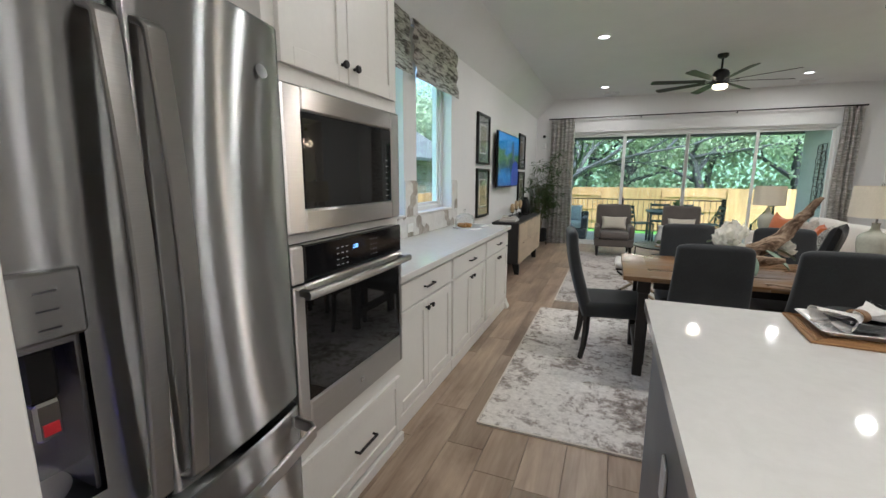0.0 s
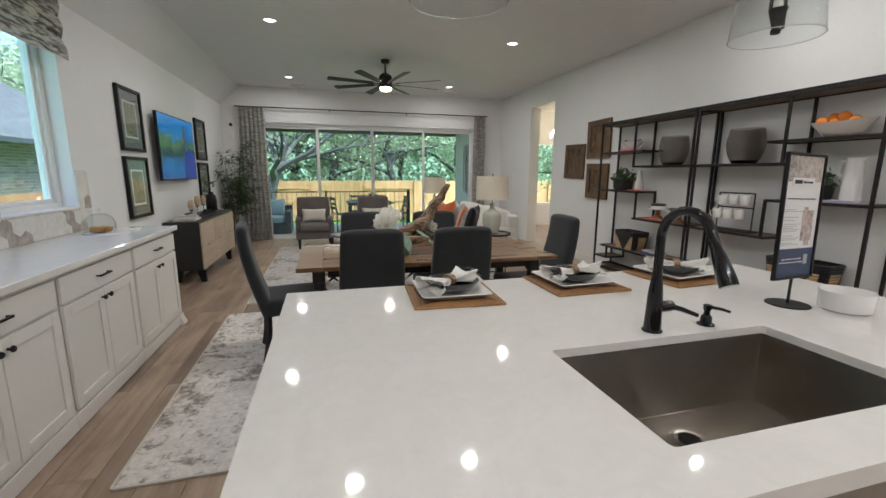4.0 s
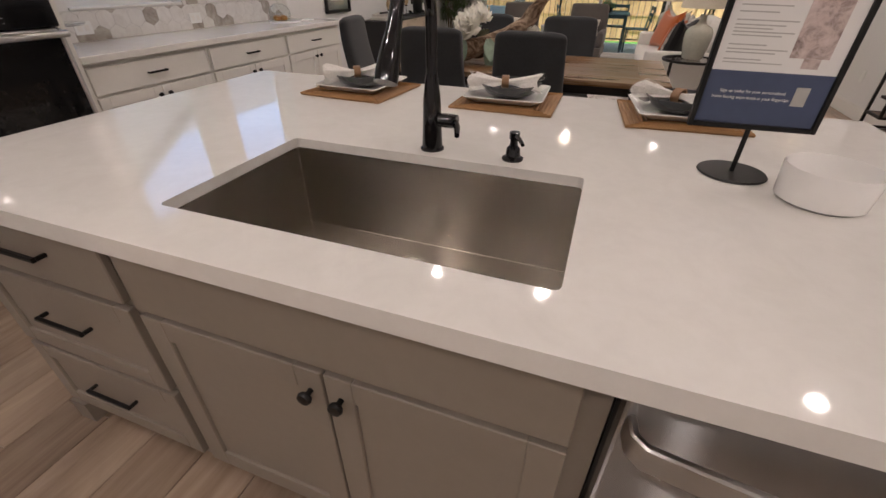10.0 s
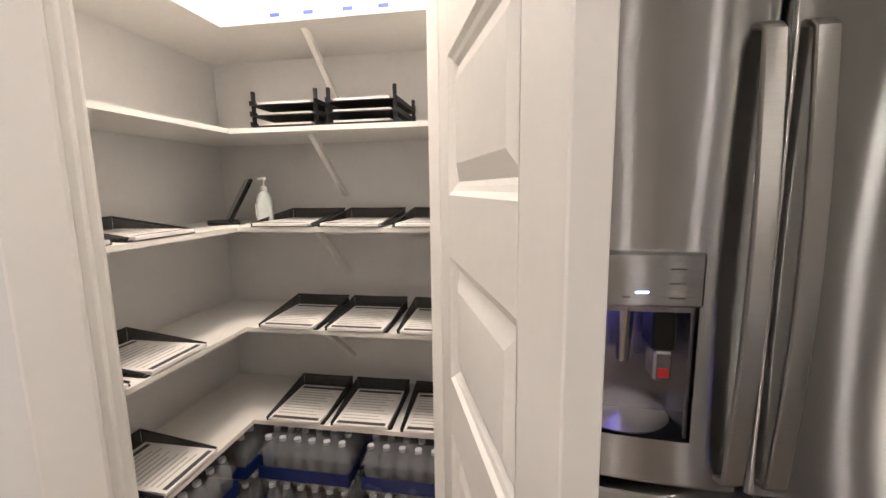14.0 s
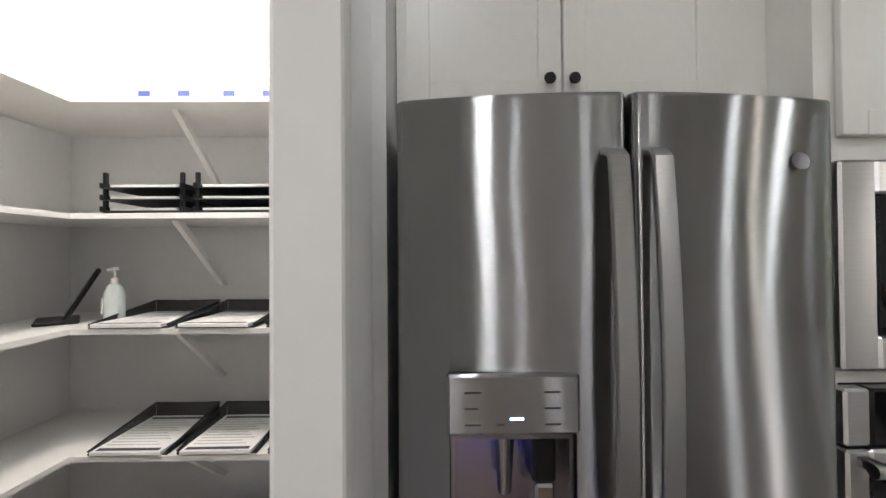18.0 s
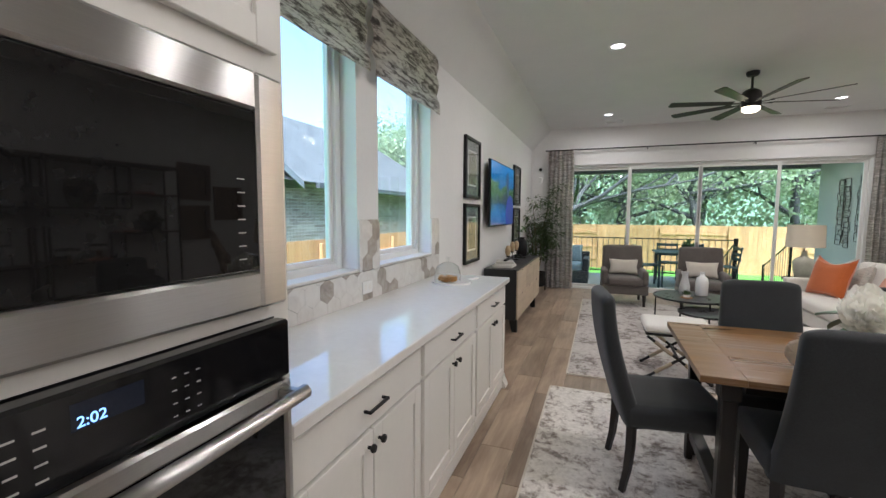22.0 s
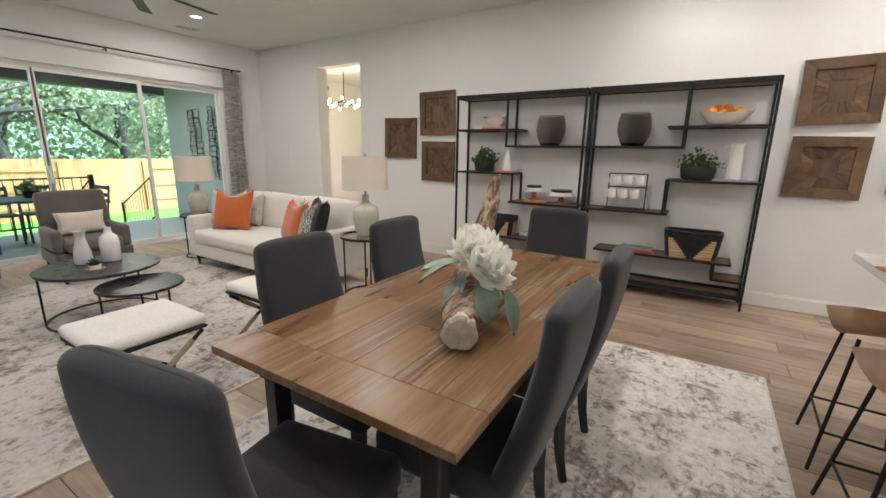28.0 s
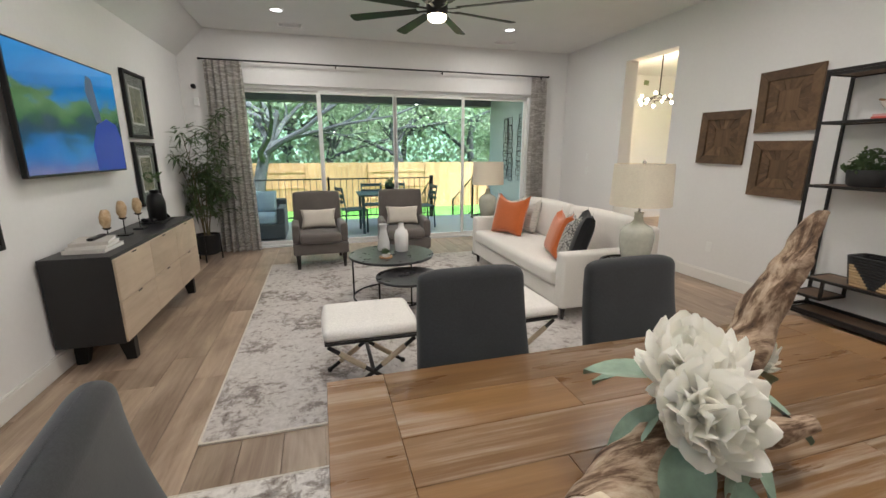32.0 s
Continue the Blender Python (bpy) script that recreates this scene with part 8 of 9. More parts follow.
pt = thing("pitcher", "tall white ceramic pitcher on a book", "pitcher", pose(XM, 2.74, 1.2009) @ Matrix.Diagonal((0.85, 0.85, 1.1, 1)))
bm = B()
lathe(bm, [(0, 0), (0.072, 0), (0.076, 0.01), (0.066, 0.14), (0.058, 0.26), (0.062, 0.285), (0.056, 0.285), (0.052, 0.25), (0, 0.24)], 28)
for v in bm.verts:
    if v.co.z > 0.26 and v.co.y < -0.045:
        v.co.y -= 0.02
part("body", bm, CERAM, pt, "", True)
bm = B()
sweep(bm, [(0, 0.060, 0.26), (0, 0.105, 0.265), (0, 0.120, 0.22), (0, 0.105, 0.17), (0, 0.066, 0.155)], 0.009, 8)
part("handle", bm, CERAM, pt, "", True)
vz = thing("vase", "slender white vase on a coral book", "vase", pose(XM, 4.97, 1.1990))
bm = B()
lathe(bm, [(0, 0), (0.058, 0), (0.060, 0.01), (0.036, 0.16), (0.022, 0.215), (0.026, 0.235), (0.02, 0.235), (0, 0.22)], 24)
part("body", bm, CERAM, vz, "", True)
fb = thing("fruit_bowl", "wide white boat-shaped bowl on the shelf", "bowl", pose(XM, 2.87, 1.6755) @ Matrix.Diagonal((1.15, 1.15, 1.1, 1)))
bm = B()
lathe(bm, [(0.0, 0.0), (0.06, 0.0), (0.11, 0.03), (0.165, 0.095), (0.160, 0.095), (0.10, 0.036), (0.0, 0.012)], 32)
for v in bm.verts:
    v.co.x *= 0.72
    v.co.y *= 1.12
    v.co.z += 0.02 * (v.co.y / 0.18) ** 2 * (v.co.z / 0.095)
part("body", bm, CERAM, fb, "", True)
ORF = plain("orange_peel", (0.78, 0.25, 0.02), 0.45, var=0.1, bump=0.4, bscale=160)
for k, (dx, dy, dz) in enumerate(((-0.03, -0.10, 0.075), (0.03, -0.04, 0.078), (-0.02, 0.03, 0.078), (0.03, 0.09, 0.075), (-0.04, 0.11, 0.085), (0.0, -0.01, 0.115), (0.01, 0.065, 0.112))):
    o = thing("orange", "ripe orange in the white bowl", "fruit", pose(XM + dx, 2.87 + dy, 1.6755 + dz + 0.032, 20 * k, 30 * k, 0) @ Matrix.Scale(1.22, 4), "oranges")
    bm = B()
    lathe(bm, [(0, -0.034), (0.017, -0.031), (0.031, -0.016), (0.036, 0), (0.031, 0.017), (0.017, 0.031), (0, 0.033)], 16)
    part("peel", bm, ORF, o, "", True)
    bm = B()
    lathe(bm, [(0, 0.033), (0.004, 0.033), (0.003, 0.036), (0, 0.036)], 6)
    part("stem", bm, BARK, o)
bw = thing("bowl", "small white bowl with wooden servers on books", "bowl", pose(XM, 5.15, 1.7125) @ Matrix.Diagonal((1.2, 1.35, 1.2, 1)))
bm = B()
lathe(bm, [(0, 0), (0.04, 0), (0.075, 0.03), (0.10, 0.07), (0.096, 0.07), (0.07, 0.034), (0, 0.01)], 28)
part("body", bm, CERAM, bw, "", True)
bm = B()
sweep(bm, [(0, -0.10, 0.085), (0, 0.0, 0.055), (0.01, 0.11, 0.088)], [0.016, 0.012, 0.020], 8, flat=0.4)
part("server", bm, SEATWOOD, bw)
for y, r, h in ((4.62, 0.085, 0.09), (4.30, 0.115, 0.075)):
    z = 0.8575 if y < 4.5 else 0.8737
    s = thing("cake_stand", "white cake stand on a wooden foot with stacked plates", "cake stand", pose(XM, y, z) @ Matrix.Diagonal((1.2, 1.3, 1.15, 1)), "cake stands")
    bm = B()
    lathe(bm, [(0, 0), (0.05, 0), (0.045, 0.012), (0.02, 0.03), (0.024, h - 0.01), (0.04, h), (0, h)], 20)
    part("foot", bm, SEATWOOD, s, "turned wooden foot", True)
    bm = B()
    lathe(bm, [(0, h), (r, h + 0.002), (r + 0.004, h + 0.014), (0, h + 0.012)], 32)
    part("plate", bm, CERAM, s, "", True)
    bm = B()
    lathe(bm, [(0, h + 0.013), (0.8 * r, h + 0.013), (0.84 * r, h + 0.038), (0, h + 0.038)], 28)
    part("plate", bm, CERAM, s, "", True)
    bm = B()
    lathe(bm, [(0, h + 0.0385), (0.74 * r, h + 0.0385), (0.80 * r, h + 0.06), (0, h + 0.055)], 28)
    part("napkin", bm, CHARCOAL, s, "dark folded napkins", True)

mr_ = thing("mug_rack", "black wire rack with hanging white mugs", "rack", pose(XM - 0.03, 3.62, 0.8575))
bm = B()
for y in (-0.18, 0.18):
    sweep(bm, [(0, y, 0.009), (0, y, 0.36)], 0.006, 6)
sweep(bm, [(0, -0.18, 0.36), (0, 0.18, 0.36)], 0.006, 6)
sweep(bm, [(0, -0.18, 0.225), (0, 0.18, 0.225)], 0.006, 6)
box(bm, -0.06, -0.20, 0.001, 0.06, 0.20, 0.010, 0.002)
part("frame", bm, IRON, mr_)
for zt, dy in ((0.345, -0.02), (0.21, 0.02)):
    for k in range(3):
        bm = B()
        sweep(bm, [(0, 0.11 * (k - 1) + dy * 0.5, zt + 0.015), (-0.03, 0.11 * (k - 1) + dy * 0.5, zt + 0.008)], 0.003, 5)
        part("hook", bm, IRON, mr_)
        g = thing("mug", "white ceramic mug hanging on the rack", "mug", pose(XM - 0.075, 3.62 + 0.11 * (k - 1) + dy, 0.8575 + zt - 0.095, 0, 8, 70 + 15 * k) @ Matrix.Diagonal((1.15, 1.15, 1.15, 1)), "white mugs")
        bm = B()
        lathe(bm, [(0, 0), (0.032, 0), (0.038, 0.008), (0.041, 0.078), (0.038, 0.078), (0.034, 0.012), (0, 0.008)], 20)
        part("body", bm, CERAM, g, "", True)
        bm = B()
        sweep(bm, [(0.038, 0, 0.066), (0.062, 0, 0.062), (0.066, 0, 0.04), (0.056, 0, 0.018), (0.038, 0, 0.014)], 0.0045, 6)
        part("handle", bm, CERAM, g, "", True)

# ---- reclaimed wood squares ----
for y0, z0, w_, tilt in ((6.395, 1.315, 0.545, 1.0), (5.78, 1.625, 0.55, -1.2), (5.78, 1.02, 0.52, 0.6), (1.825, 1.68, 0.53, -1.5), (1.83, 1.06, 0.52, 1.2), (1.14, 1.12, 0.54, 0.5)):
    a = thing("wood_panel", "square reclaimed wood wall art with mitred pattern", "wall art", pose(X1 - 0.001, y0 + w_ / 2, z0 + w_ / 2, tilt, 0, 0), "wood wall art")
    h = w_ / 2
    bm = B()
    box(bm, -0.014, -h + 0.01, -h + 0.01, -0.001, h - 0.01, h - 0.01)
    part("backing", bm, ARTWOOD, a)
    for k in range(4):
        bm = B()
        o = [(-h, -h), (h, -h), (h - 0.085, -h + 0.085), (-h + 0.085, -h + 0.085)]
        prism(bm, o, 0.0, 0.022)
        for v in bm.verts:
            v.co.y += 0.008 * wobble(8 * v.co.x, k + y0)
        part("frame_board", bm, ARTWOOD, a, "", False, pose(-0.016, 0, 0, 0, 0, 0) @ Matrix.Rotation(radians(90 * k), 4, "X") @ Matrix(((0, 0, -1, 0), (1, 0, 0, 0), (0, 1, 0, 0), (0, 0, 0, 1))))
        g = h - 0.088
        for j in range(3):
            q0, q1 = j / 3, (j + 1) / 3 - 0.012
            bm = B()
            o = [(-g * (1 - q0), -g * (1 - q0)), (g * (1 - q0) * 0.0, -g * (1 - q0) * 1.0), (0.0, -g * (1 - q1) * 1.0), (-g * (1 - q1), -g * (1 - q1))]
            o = [(-g + 2 * g * q0 * 0.5, -g), (-g + 2 * g * q1 * 0.5, -g), (0, -g * (1 - q1)), (0, -g * (1 - q0) if q0 > 0 else -g * 1.0)]
            o = [(-g * (1 - q0), -g), (-g * (1 - q1), -g), (0.0, -g * q1), (0.0, -g * q0)] if False else [(-g + g * q0, -g), (-g + g * q1, -g), (-0.5 * g + 0.5 * g * q1, -0.5 * g - 0.5 * g * q1 + g * q1 * 0.5), (-0.5 * g + 0.5 * g * q0 - 0.0, -0.5 * g - 0.5 * g * q0 + g * q0 * 0.5)]
            for mir in (1, -1):
                bm2 = B()
                prism(bm2, [(mir * u, w2) for u, w2 in o], 0.0, 0.007 + 0.003 * ((j + k) % 2))
                part("inlay", bm2, ARTWOOD, a, "", False, pose(-0.015, 0, 0) @ Matrix.Rotation(radians(90 * k), 4, "X") @ Matrix(((0, 0, -1, 0), (1, 0, 0, 0), (0, 1, 0, 0), (0, 0, 0, 1))))
            bm.free()

# ---- island settings ----
RATTAN = fabric("rattan_weave", (0.36, 0.20, 0.085), weave=160, bump=0.9, var=0.25)
NAPKIN = fabric("white_napkin", (0.78, 0.76, 0.72), var=0.04)
for k, (x, y, r) in enumerate(((1.205, 2.035, -4), (1.772, 2.065, 0), (2.315, 2.06, 5))):
    pm = thing("placemat", "rectangular tan rattan placemat on the island", "placemat", pose(x, y, 0.9145, 0, 0, r), "place settings")
    bm = B()
    box(bm, -0.17, -0.16, 0.0, 0.17, 0.16, 0.005, 0.002)
    part("weave", bm, RATTAN, pm)
    for j in range(12):
        bm = B()
        sx, sy = 0.168 - 0.0135 * j, 0.158 - 0.0127 * j
        q = [(-sx, -sy, 0.0055), (sx, -sy, 0.0055), (sx, sy, 0.0055), (-sx, sy, 0.0055), (-sx, -sy, 0.0055)]
        sweep(bm, q, 0.0032, 4, False)
        part("strand", bm, RATTAN, pm)
    pl = thing("plate", "square white plate with upturned rim", "plate", pose(x - 0.005, y + 0.01, 0.9235, 0, 0, r + 2), "place settings")
    bm = B()
    for a0, a1, z0, z1 in ((0.085, 0.105, 0.0, 0.004), (0.105, 0.135, 0.004, 0.024), (0.135, 0.132, 0.024, 0.026), (0.132, 0.100, 0.026, 0.009)):
        ring(bm, rounded(-a0, -a0, a0, a0, 0.02, 4), rounded(-a1, -a1, a1, a1, 0.02, 4), z0, z1)
    for a0, z0 in ((0.085, 0.0), (0.100, 0.009)):
        bm.faces.new([bm.verts.new((*p, z0)) for p in rounded(-a0, -a0, a0, a0, 0.02, 4)])
    bmesh.ops.remove_doubles(bm, verts=bm.verts[:], dist=0.0002)
    part("body", bm, CERAM, pl, "", True)
    bo = thing("bowl", "shallow dark grey glazed bowl on a square plate", "bowl", pose(x, y + 0.005, 0.9327), "place settings")
    bm = B()
    lathe(bm, [(0, 0), (0.045, 0), (0.085, 0.016), (0.108, 0.046), (0.104, 0.047), (0.080, 0.021), (0, 0.008)], 32)
    part("body", bm, GREYBOWL, bo, "", True)
    na = thing("napkin", "white fringed napkin gathered in a wooden ring", "napkin", pose(x - 0.015, y - 0.005, 0.962, 0, 0, (35, 10, -30)[k]), "place settings")
    bm = B()
    rnd = random.Random(k)

    def cloth(u, v, k=k):
        a = 2 * math.pi * u
        q = abs(2 * v - 1)
        rr = 0.016 + 0.045 * q ** 1.2 + 0.012 * math.sin(5 * a + 3 * v + k) * q
        return (0.115 * (2 * v - 1) + 0.010 * math.sin(4 * a), rr * math.cos(a) * 1.15, 0.018 + 0.45 * rr * math.sin(a) + 0.010 * math.sin(3 * a + k) * q)

    grid(bm, cloth, 28, 14)
    for e in range(90):
        a, s = rnd.uniform(0, 6.28), rnd.choice((-1, 1))
        p = Vector((s * 0.115, 0.06 * math.cos(a), 0.02 + 0.026 * math.sin(a)))
        d = p + Vector((s * rnd.uniform(0.01, 0.028), rnd.uniform(-0.01, 0.01), rnd.uniform(-0.014, 0.010)))
        face(bm, [p, p + Vector((0, 0.003, 0)), d])
    part("cloth", bm, NAPKIN, na, "", True)
    bm = B()
    lathe(bm, [(0.024, -0.012), (0.030, -0.012), (0.030, 0.012), (0.024, 0.012)], 20, close=True)
    part("ring", bm, SEATWOOD, na, "brown wooden ring", True, pose(0, 0, 0.019, 0, 90, 0) @ Matrix.Diagonal((0.7, 1, 1, 1)))

sg = thing("tabletop_sign", "upright black framed leaflet on a round stand", "sign", pose(2.386, 1.612, 0.914))
bm = B()
lathe(bm, [(0, 0), (0.068, 0), (0.070, 0.002), (0.068, 0.005), (0, 0.006)], 36)
part("base", bm, BLACK, sg, "round black base", True)
bm = B()
sweep(bm, [(0, 0, 0.005), (0, 0, 0.11)], 0.005, 10)
part("post", bm, BLACK, sg)
SM = pose(0, 0.0, 0.100, -2, 1.5, 9)
bm = B()
for a in ((-0.124, 0.0, -0.114, 0.452), (0.114, 0.0, 0.124, 0.452), (-0.114, 0.0, 0.114, 0.010), (-0.114, 0.442, 0.114, 0.452)):
    box(bm, a[0], -0.008, a[1], a[2], 0.006, a[3], 0.0015)
box(bm, -0.114, 0.002, 0.010, 0.114, 0.006, 0.442)
fr_ = part("frame", bm, BLACK, sg, "thin black frame", False, SM)
bm = B()
box(bm, -0.1138, -0.001, 0.0102, 0.1138, 0.0015, 0.4418)
part("sheet", bm, PAPER, fr_)
NAVY = plain("navy_print", (0.055, 0.075, 0.14), 0.6, bump=0.0)


def printed(nm, x0, z0, x1, z1, mat, lift=0.0012):
    bm = B()
    box(bm, x0, -lift - 0.0008, z0, x1, -lift, z1)
    return part(nm, bm, mat, fr_)


printed("blue_band", -0.1137, 0.0103, 0.1137, 0.112, NAVY)
PHOTO = mottled("room_photo", [(0.3, (0.12, 0.09, 0.07)), (0.5, (0.50, 0.45, 0.40)), (0.7, (0.75, 0.72, 0.68))], 22, rough=0.6, world=False, second=60)
printed("photo", -0.1137, 0.352, 0.1137, 0.4417, PHOTO)
printed("title_box", -0.075, 0.335, 0.066, 0.366, PAPER, 0.0022)
HOUSEPH = mottled("house_photo", [(0.3, (0.10, 0.06, 0.05)), (0.5, (0.55, 0.45, 0.42)), (0.7, (0.72, 0.62, 0.60))], 26, rough=0.6, world=False, second=70)
printed("photo", 0.018, 0.140, 0.088, 0.250, HOUSEPH)
printed("photo", 0.026, 0.2502, 0.050, 0.262, HOUSEPH)
printed("photo", 0.045, 0.122, 0.075, 0.1398, HOUSEPH)
printed("code_patch", 0.055, 0.052, 0.080, 0.088, GREYINK, 0.0022)
printed("logo_bar", -0.062, 0.345, -0.016, 0.358, INK, 0.0032)
for i, z in enumerate((0.252, 0.246, 0.225, 0.214, 0.200, 0.192, 0.186, 0.180, 0.174, 0.158, 0.150, 0.144, 0.132, 0.126)):
    printed("text_line", -0.098, z, -0.030 + 0.02 * ((i * 5) % 3), z + 0.0022, GREYINK)
TW = pose(0, -0.0045, 0, 90, 0, 0)
words("text", "MyAccount", 0.013, INK, fr_, pose(0.022, -0.0034, 0.351, 90, 0, 0))
words("text", "Your personalized home buying experience at your fingertips", 0.0072, INK, fr_, pose(-0.002, -0.0022, 0.292, 90, 0, 0))
words("text", "Sign up today for your personalized", 0.0085, PAPER, fr_, pose(-0.022, -0.0022, 0.074, 90, 0, 0))
words("text", "home buying experience at your fingertips.", 0.0085, PAPER, fr_, pose(-0.022, -0.0022, 0.062, 90, 0, 0))
wb = thing("bowl", "plain white straight-sided bowl on the island", "bowl", pose(2.520, 1.512, 0.9142))
bm = B()
lathe(bm, [(0, 0), (0.068, 0), (0.076, 0.006), (0.080, 0.068), (0.0785, 0.071), (0.076, 0.068), (0.071, 0.012), (0, 0.008)], 40)
part("body", bm, CERAM, wb, "", True)

# ---- things on the window counter ----
tr = thing("serving_board", "pale marble board with a slim handle on the counter", "tray", pose(-0.93, 4.32, 0.9145, 0, 0, 68))
bm = B()
prism(bm, [(0.15 * math.cos(radians(a)), 0.15 * math.sin(radians(a))) for a in range(15, 346, 10)] + [(0.30, -0.025), (0.30, 0.025)], 0.0, 0.014)
part("board", bm, CERAM, tr)
cl = thing("glass_cloche", "clear glass cloche with a knob over pastries", "cloche", pose(-0.95, 4.28, 0.929))
bm = B()
lathe(bm, [(0.095, 0.0), (0.098, 0.0), (0.098, 0.07), (0.08, 0.115), (0.04, 0.14), (0, 0.146), (0, 0.143), (0.039, 0.137), (0.078, 0.112), (0.095, 0.07)], 32, close=True)
part("dome", bm, CLEAR, cl, "", True)
bm = B()
lathe(bm, [(0, 0.146), (0.010, 0.147), (0.008, 0.156), (0.017, 0.168), (0.012, 0.182), (0, 0.186)], 16)
part("knob", bm, CLEAR, cl, "", True)
for k in range(4):
    pa = thing("pastry", "golden brown pastry under the glass cloche", "pastry", pose(-0.95 + 0.042 * math.cos(1.57 * k), 4.28 + 0.042 * math.sin(1.57 * k), 0.9295, 0, 0, 50 * k), "pastries")
    bm = B()
    lathe(bm, [(0, 0), (0.028, 0.004), (0.036, 0.018), (0.028, 0.036), (0, 0.044)], 14)
    for v in bm.verts:
        v.co += Vector((1, 1, 0.5)) * 0.005 * wobble(40 * v.co.x, 40 * v.co.y, 40 * v.co.z + k)
    part("crust", bm, mottled("pastry_crust", [(0.3, (0.30, 0.12, 0.03)), (0.6, (0.55, 0.30, 0.10)), (0.8, (0.66, 0.45, 0.2))], 30, rough=0.5, world=False), pa, "", True)
ck = thing("cake_stand", "clear glass cake stand on the counter", "cake stand", pose(-0.98, 2.34, 0.9145))
bm = B()
lathe(bm, [(0, 0), (0.07, 0.0), (0.06, 0.01), (0.016, 0.03), (0.014, 0.10), (0.05, 0.118), (0.14, 0.122), (0.15, 0.135), (0.146, 0.136), (0.13, 0.128), (0, 0.126)], 32)
part("body", bm, CLEAR, ck, "", True)
for y in (2.62, 3.52):
    s = thing("wall_outlet", "pale outlet plate set in the tile splashback", "outlet", group="counter outlets")
    bm = B()
    box(bm, X0 + 0.0125, y - 0.057, 0.955, X0 + 0.018, y + 0.057, 1.03, 0.002)
    part("plate", bm, VINYL, s)
    for q in (-0.024, 0.024):
        bm = B()
        box(bm, X0 + 0.0182, y + q - 0.014, 0.975, X0 + 0.0192, y + q + 0.014, 1.01, 0.0004)
        part("socket", bm, TRIM, s)

# ---- chandelier and table beyond the opening ----
cd = thing("chandelier", "black rod chandelier with round glass globes, lit", "chandelier", pose(5.7, 8.75, 0))
bm = B()
sweep(bm, [(0, 0, 2.99), (0, 0, 2.31)], 0.008, 8)
lathe(bm, [(0, 2.99), (0.06, 2.99), (0.06, 2.97), (0, 2.96)], 16)
part("stem", bm, IRON, cd)
bm = B()
q = [(0.20 * math.cos(2 * math.pi * k / 24), 0.20 * math.sin(2 * math.pi * k / 24), 2.24) for k in range(25)]
sweep(bm, q, 0.006, 6)
for k in range(4):
    a = math.pi * k / 2
    sweep(bm, [(0, 0, 2.315), (0.20 * math.cos(a), 0.20 * math.sin(a), 2.24)], 0.005, 6)
part("ring", bm, IRON, cd)
for k in range(14):
    a = 2 * math.pi * k / 14 + 0.2
    c0 = Vector((0.20 * math.cos(a), 0.20 * math.sin(a), 2.24))
    e = Vector((0.27 * math.cos(a), 0.27 * math.sin(a), (2.31, 2.24, 2.17, 2.22)[k % 4]))
    bm = B()
    sweep(bm, [c0, e], 0.005, 6)
    ar = part("arm", bm, IRON, cd)
    bm = B()
    lathe(bm, [(0, -0.024), (0.016, -0.018), (0.024, 0), (0.016, 0.018), (0, 0.024)], 14)
    part("globe", bm, BULB, ar, "warm glowing globe", True, pose(*e))
# ---- outdoors: house next door, fences, patio, trees ----
def brick_mat(name, island):
    m, nt, bs = mat_new(name)
    if island:
        src = nt.nodes.new("ShaderNodeNewGeometry").outputs["Random Per Island"]
    else:
        src = nt.nodes.new("ShaderNodeObjectInfo").outputs["Random"]
    col = ramp(nt, src, [(0.0, (0.16, 0.125, 0.105)), (0.25, (0.30, 0.25, 0.21)), (0.5, (0.36, 0.33, 0.30)), (0.75, (0.22, 0.19, 0.175)), (1.0, (0.50, 0.48, 0.44))])
    v = coords(nt, world=True)
    col = mixed(nt, 0.35, col, ramp(nt, noisy(nt, v, 22, 5), [(0.3, (0.15, 0.13, 0.11)), (0.7, (0.5, 0.47, 0.43))]), "MIX")
    nt.links.new(col, bs.inputs["Base Color"])
    bs.inputs["Roughness"].default_value = 0.9
    bumped(nt, bs, noisy(nt, v, 70, 4), 0.5, 0.004)
    return m


HXW = -6.0
nh = thing("brick_house", "neighbouring grey-brown brick house with shingle roof", "house")
bm = B()
gable = [(-3.0, -0.9), (8.23, -0.9), (8.23, 2.22), (2.6, 5.40), (-3.0, 2.22)]
prism(bm, gable, -9.0, HXW, Matrix(((0, 0, 1, 0), (1, 0, 0, 0), (0, 1, 0, 0), (0, 0, 0, 1))))
box(bm, -11.0, 8.24, -0.9, -6.35, 18.0, 2.15)
part("wall", bm, MORTAR, nh)
for sgn, ya, yb, za, zb in ((1, 8.75, 2.6, 1.98, 5.46), (-1, -3.5, 2.6, 1.98, 5.46)):
    bm = B()
    prism(bm, [(ya, za), (yb, zb), (yb, zb + 0.12), (ya, za + 0.12)], -9.5, HXW + 0.10, Matrix(((0, 0, 1, 0), (1, 0, 0, 0), (0, 1, 0, 0), (0, 0, 0, 1))))
    part("roof", bm, SHINGLE, nh)
    bm = B()
    prism(bm, [(ya, za - 0.02), (yb, zb - 0.02), (yb, zb + 0.13), (ya, za + 0.13)], HXW + 0.101, HXW + 0.13, Matrix(((0, 0, 1, 0), (1, 0, 0, 0), (0, 1, 0, 0), (0, 0, 0, 1))))
    part("rake_board", bm, plain("grey_fascia", (0.20, 0.21, 0.215), 0.7), nh, "grey rake board")
bm = B()
ea, eb, ra, rb = (-5.9, 3.0, 2.12), (-5.9, 18.4, 2.12), (-8.8, 3.0, 4.29), (-8.8, 16.0, 4.29)
wa_, wb_ = (-11.7, 3.0, 2.12), (-11.7, 18.4, 2.12)
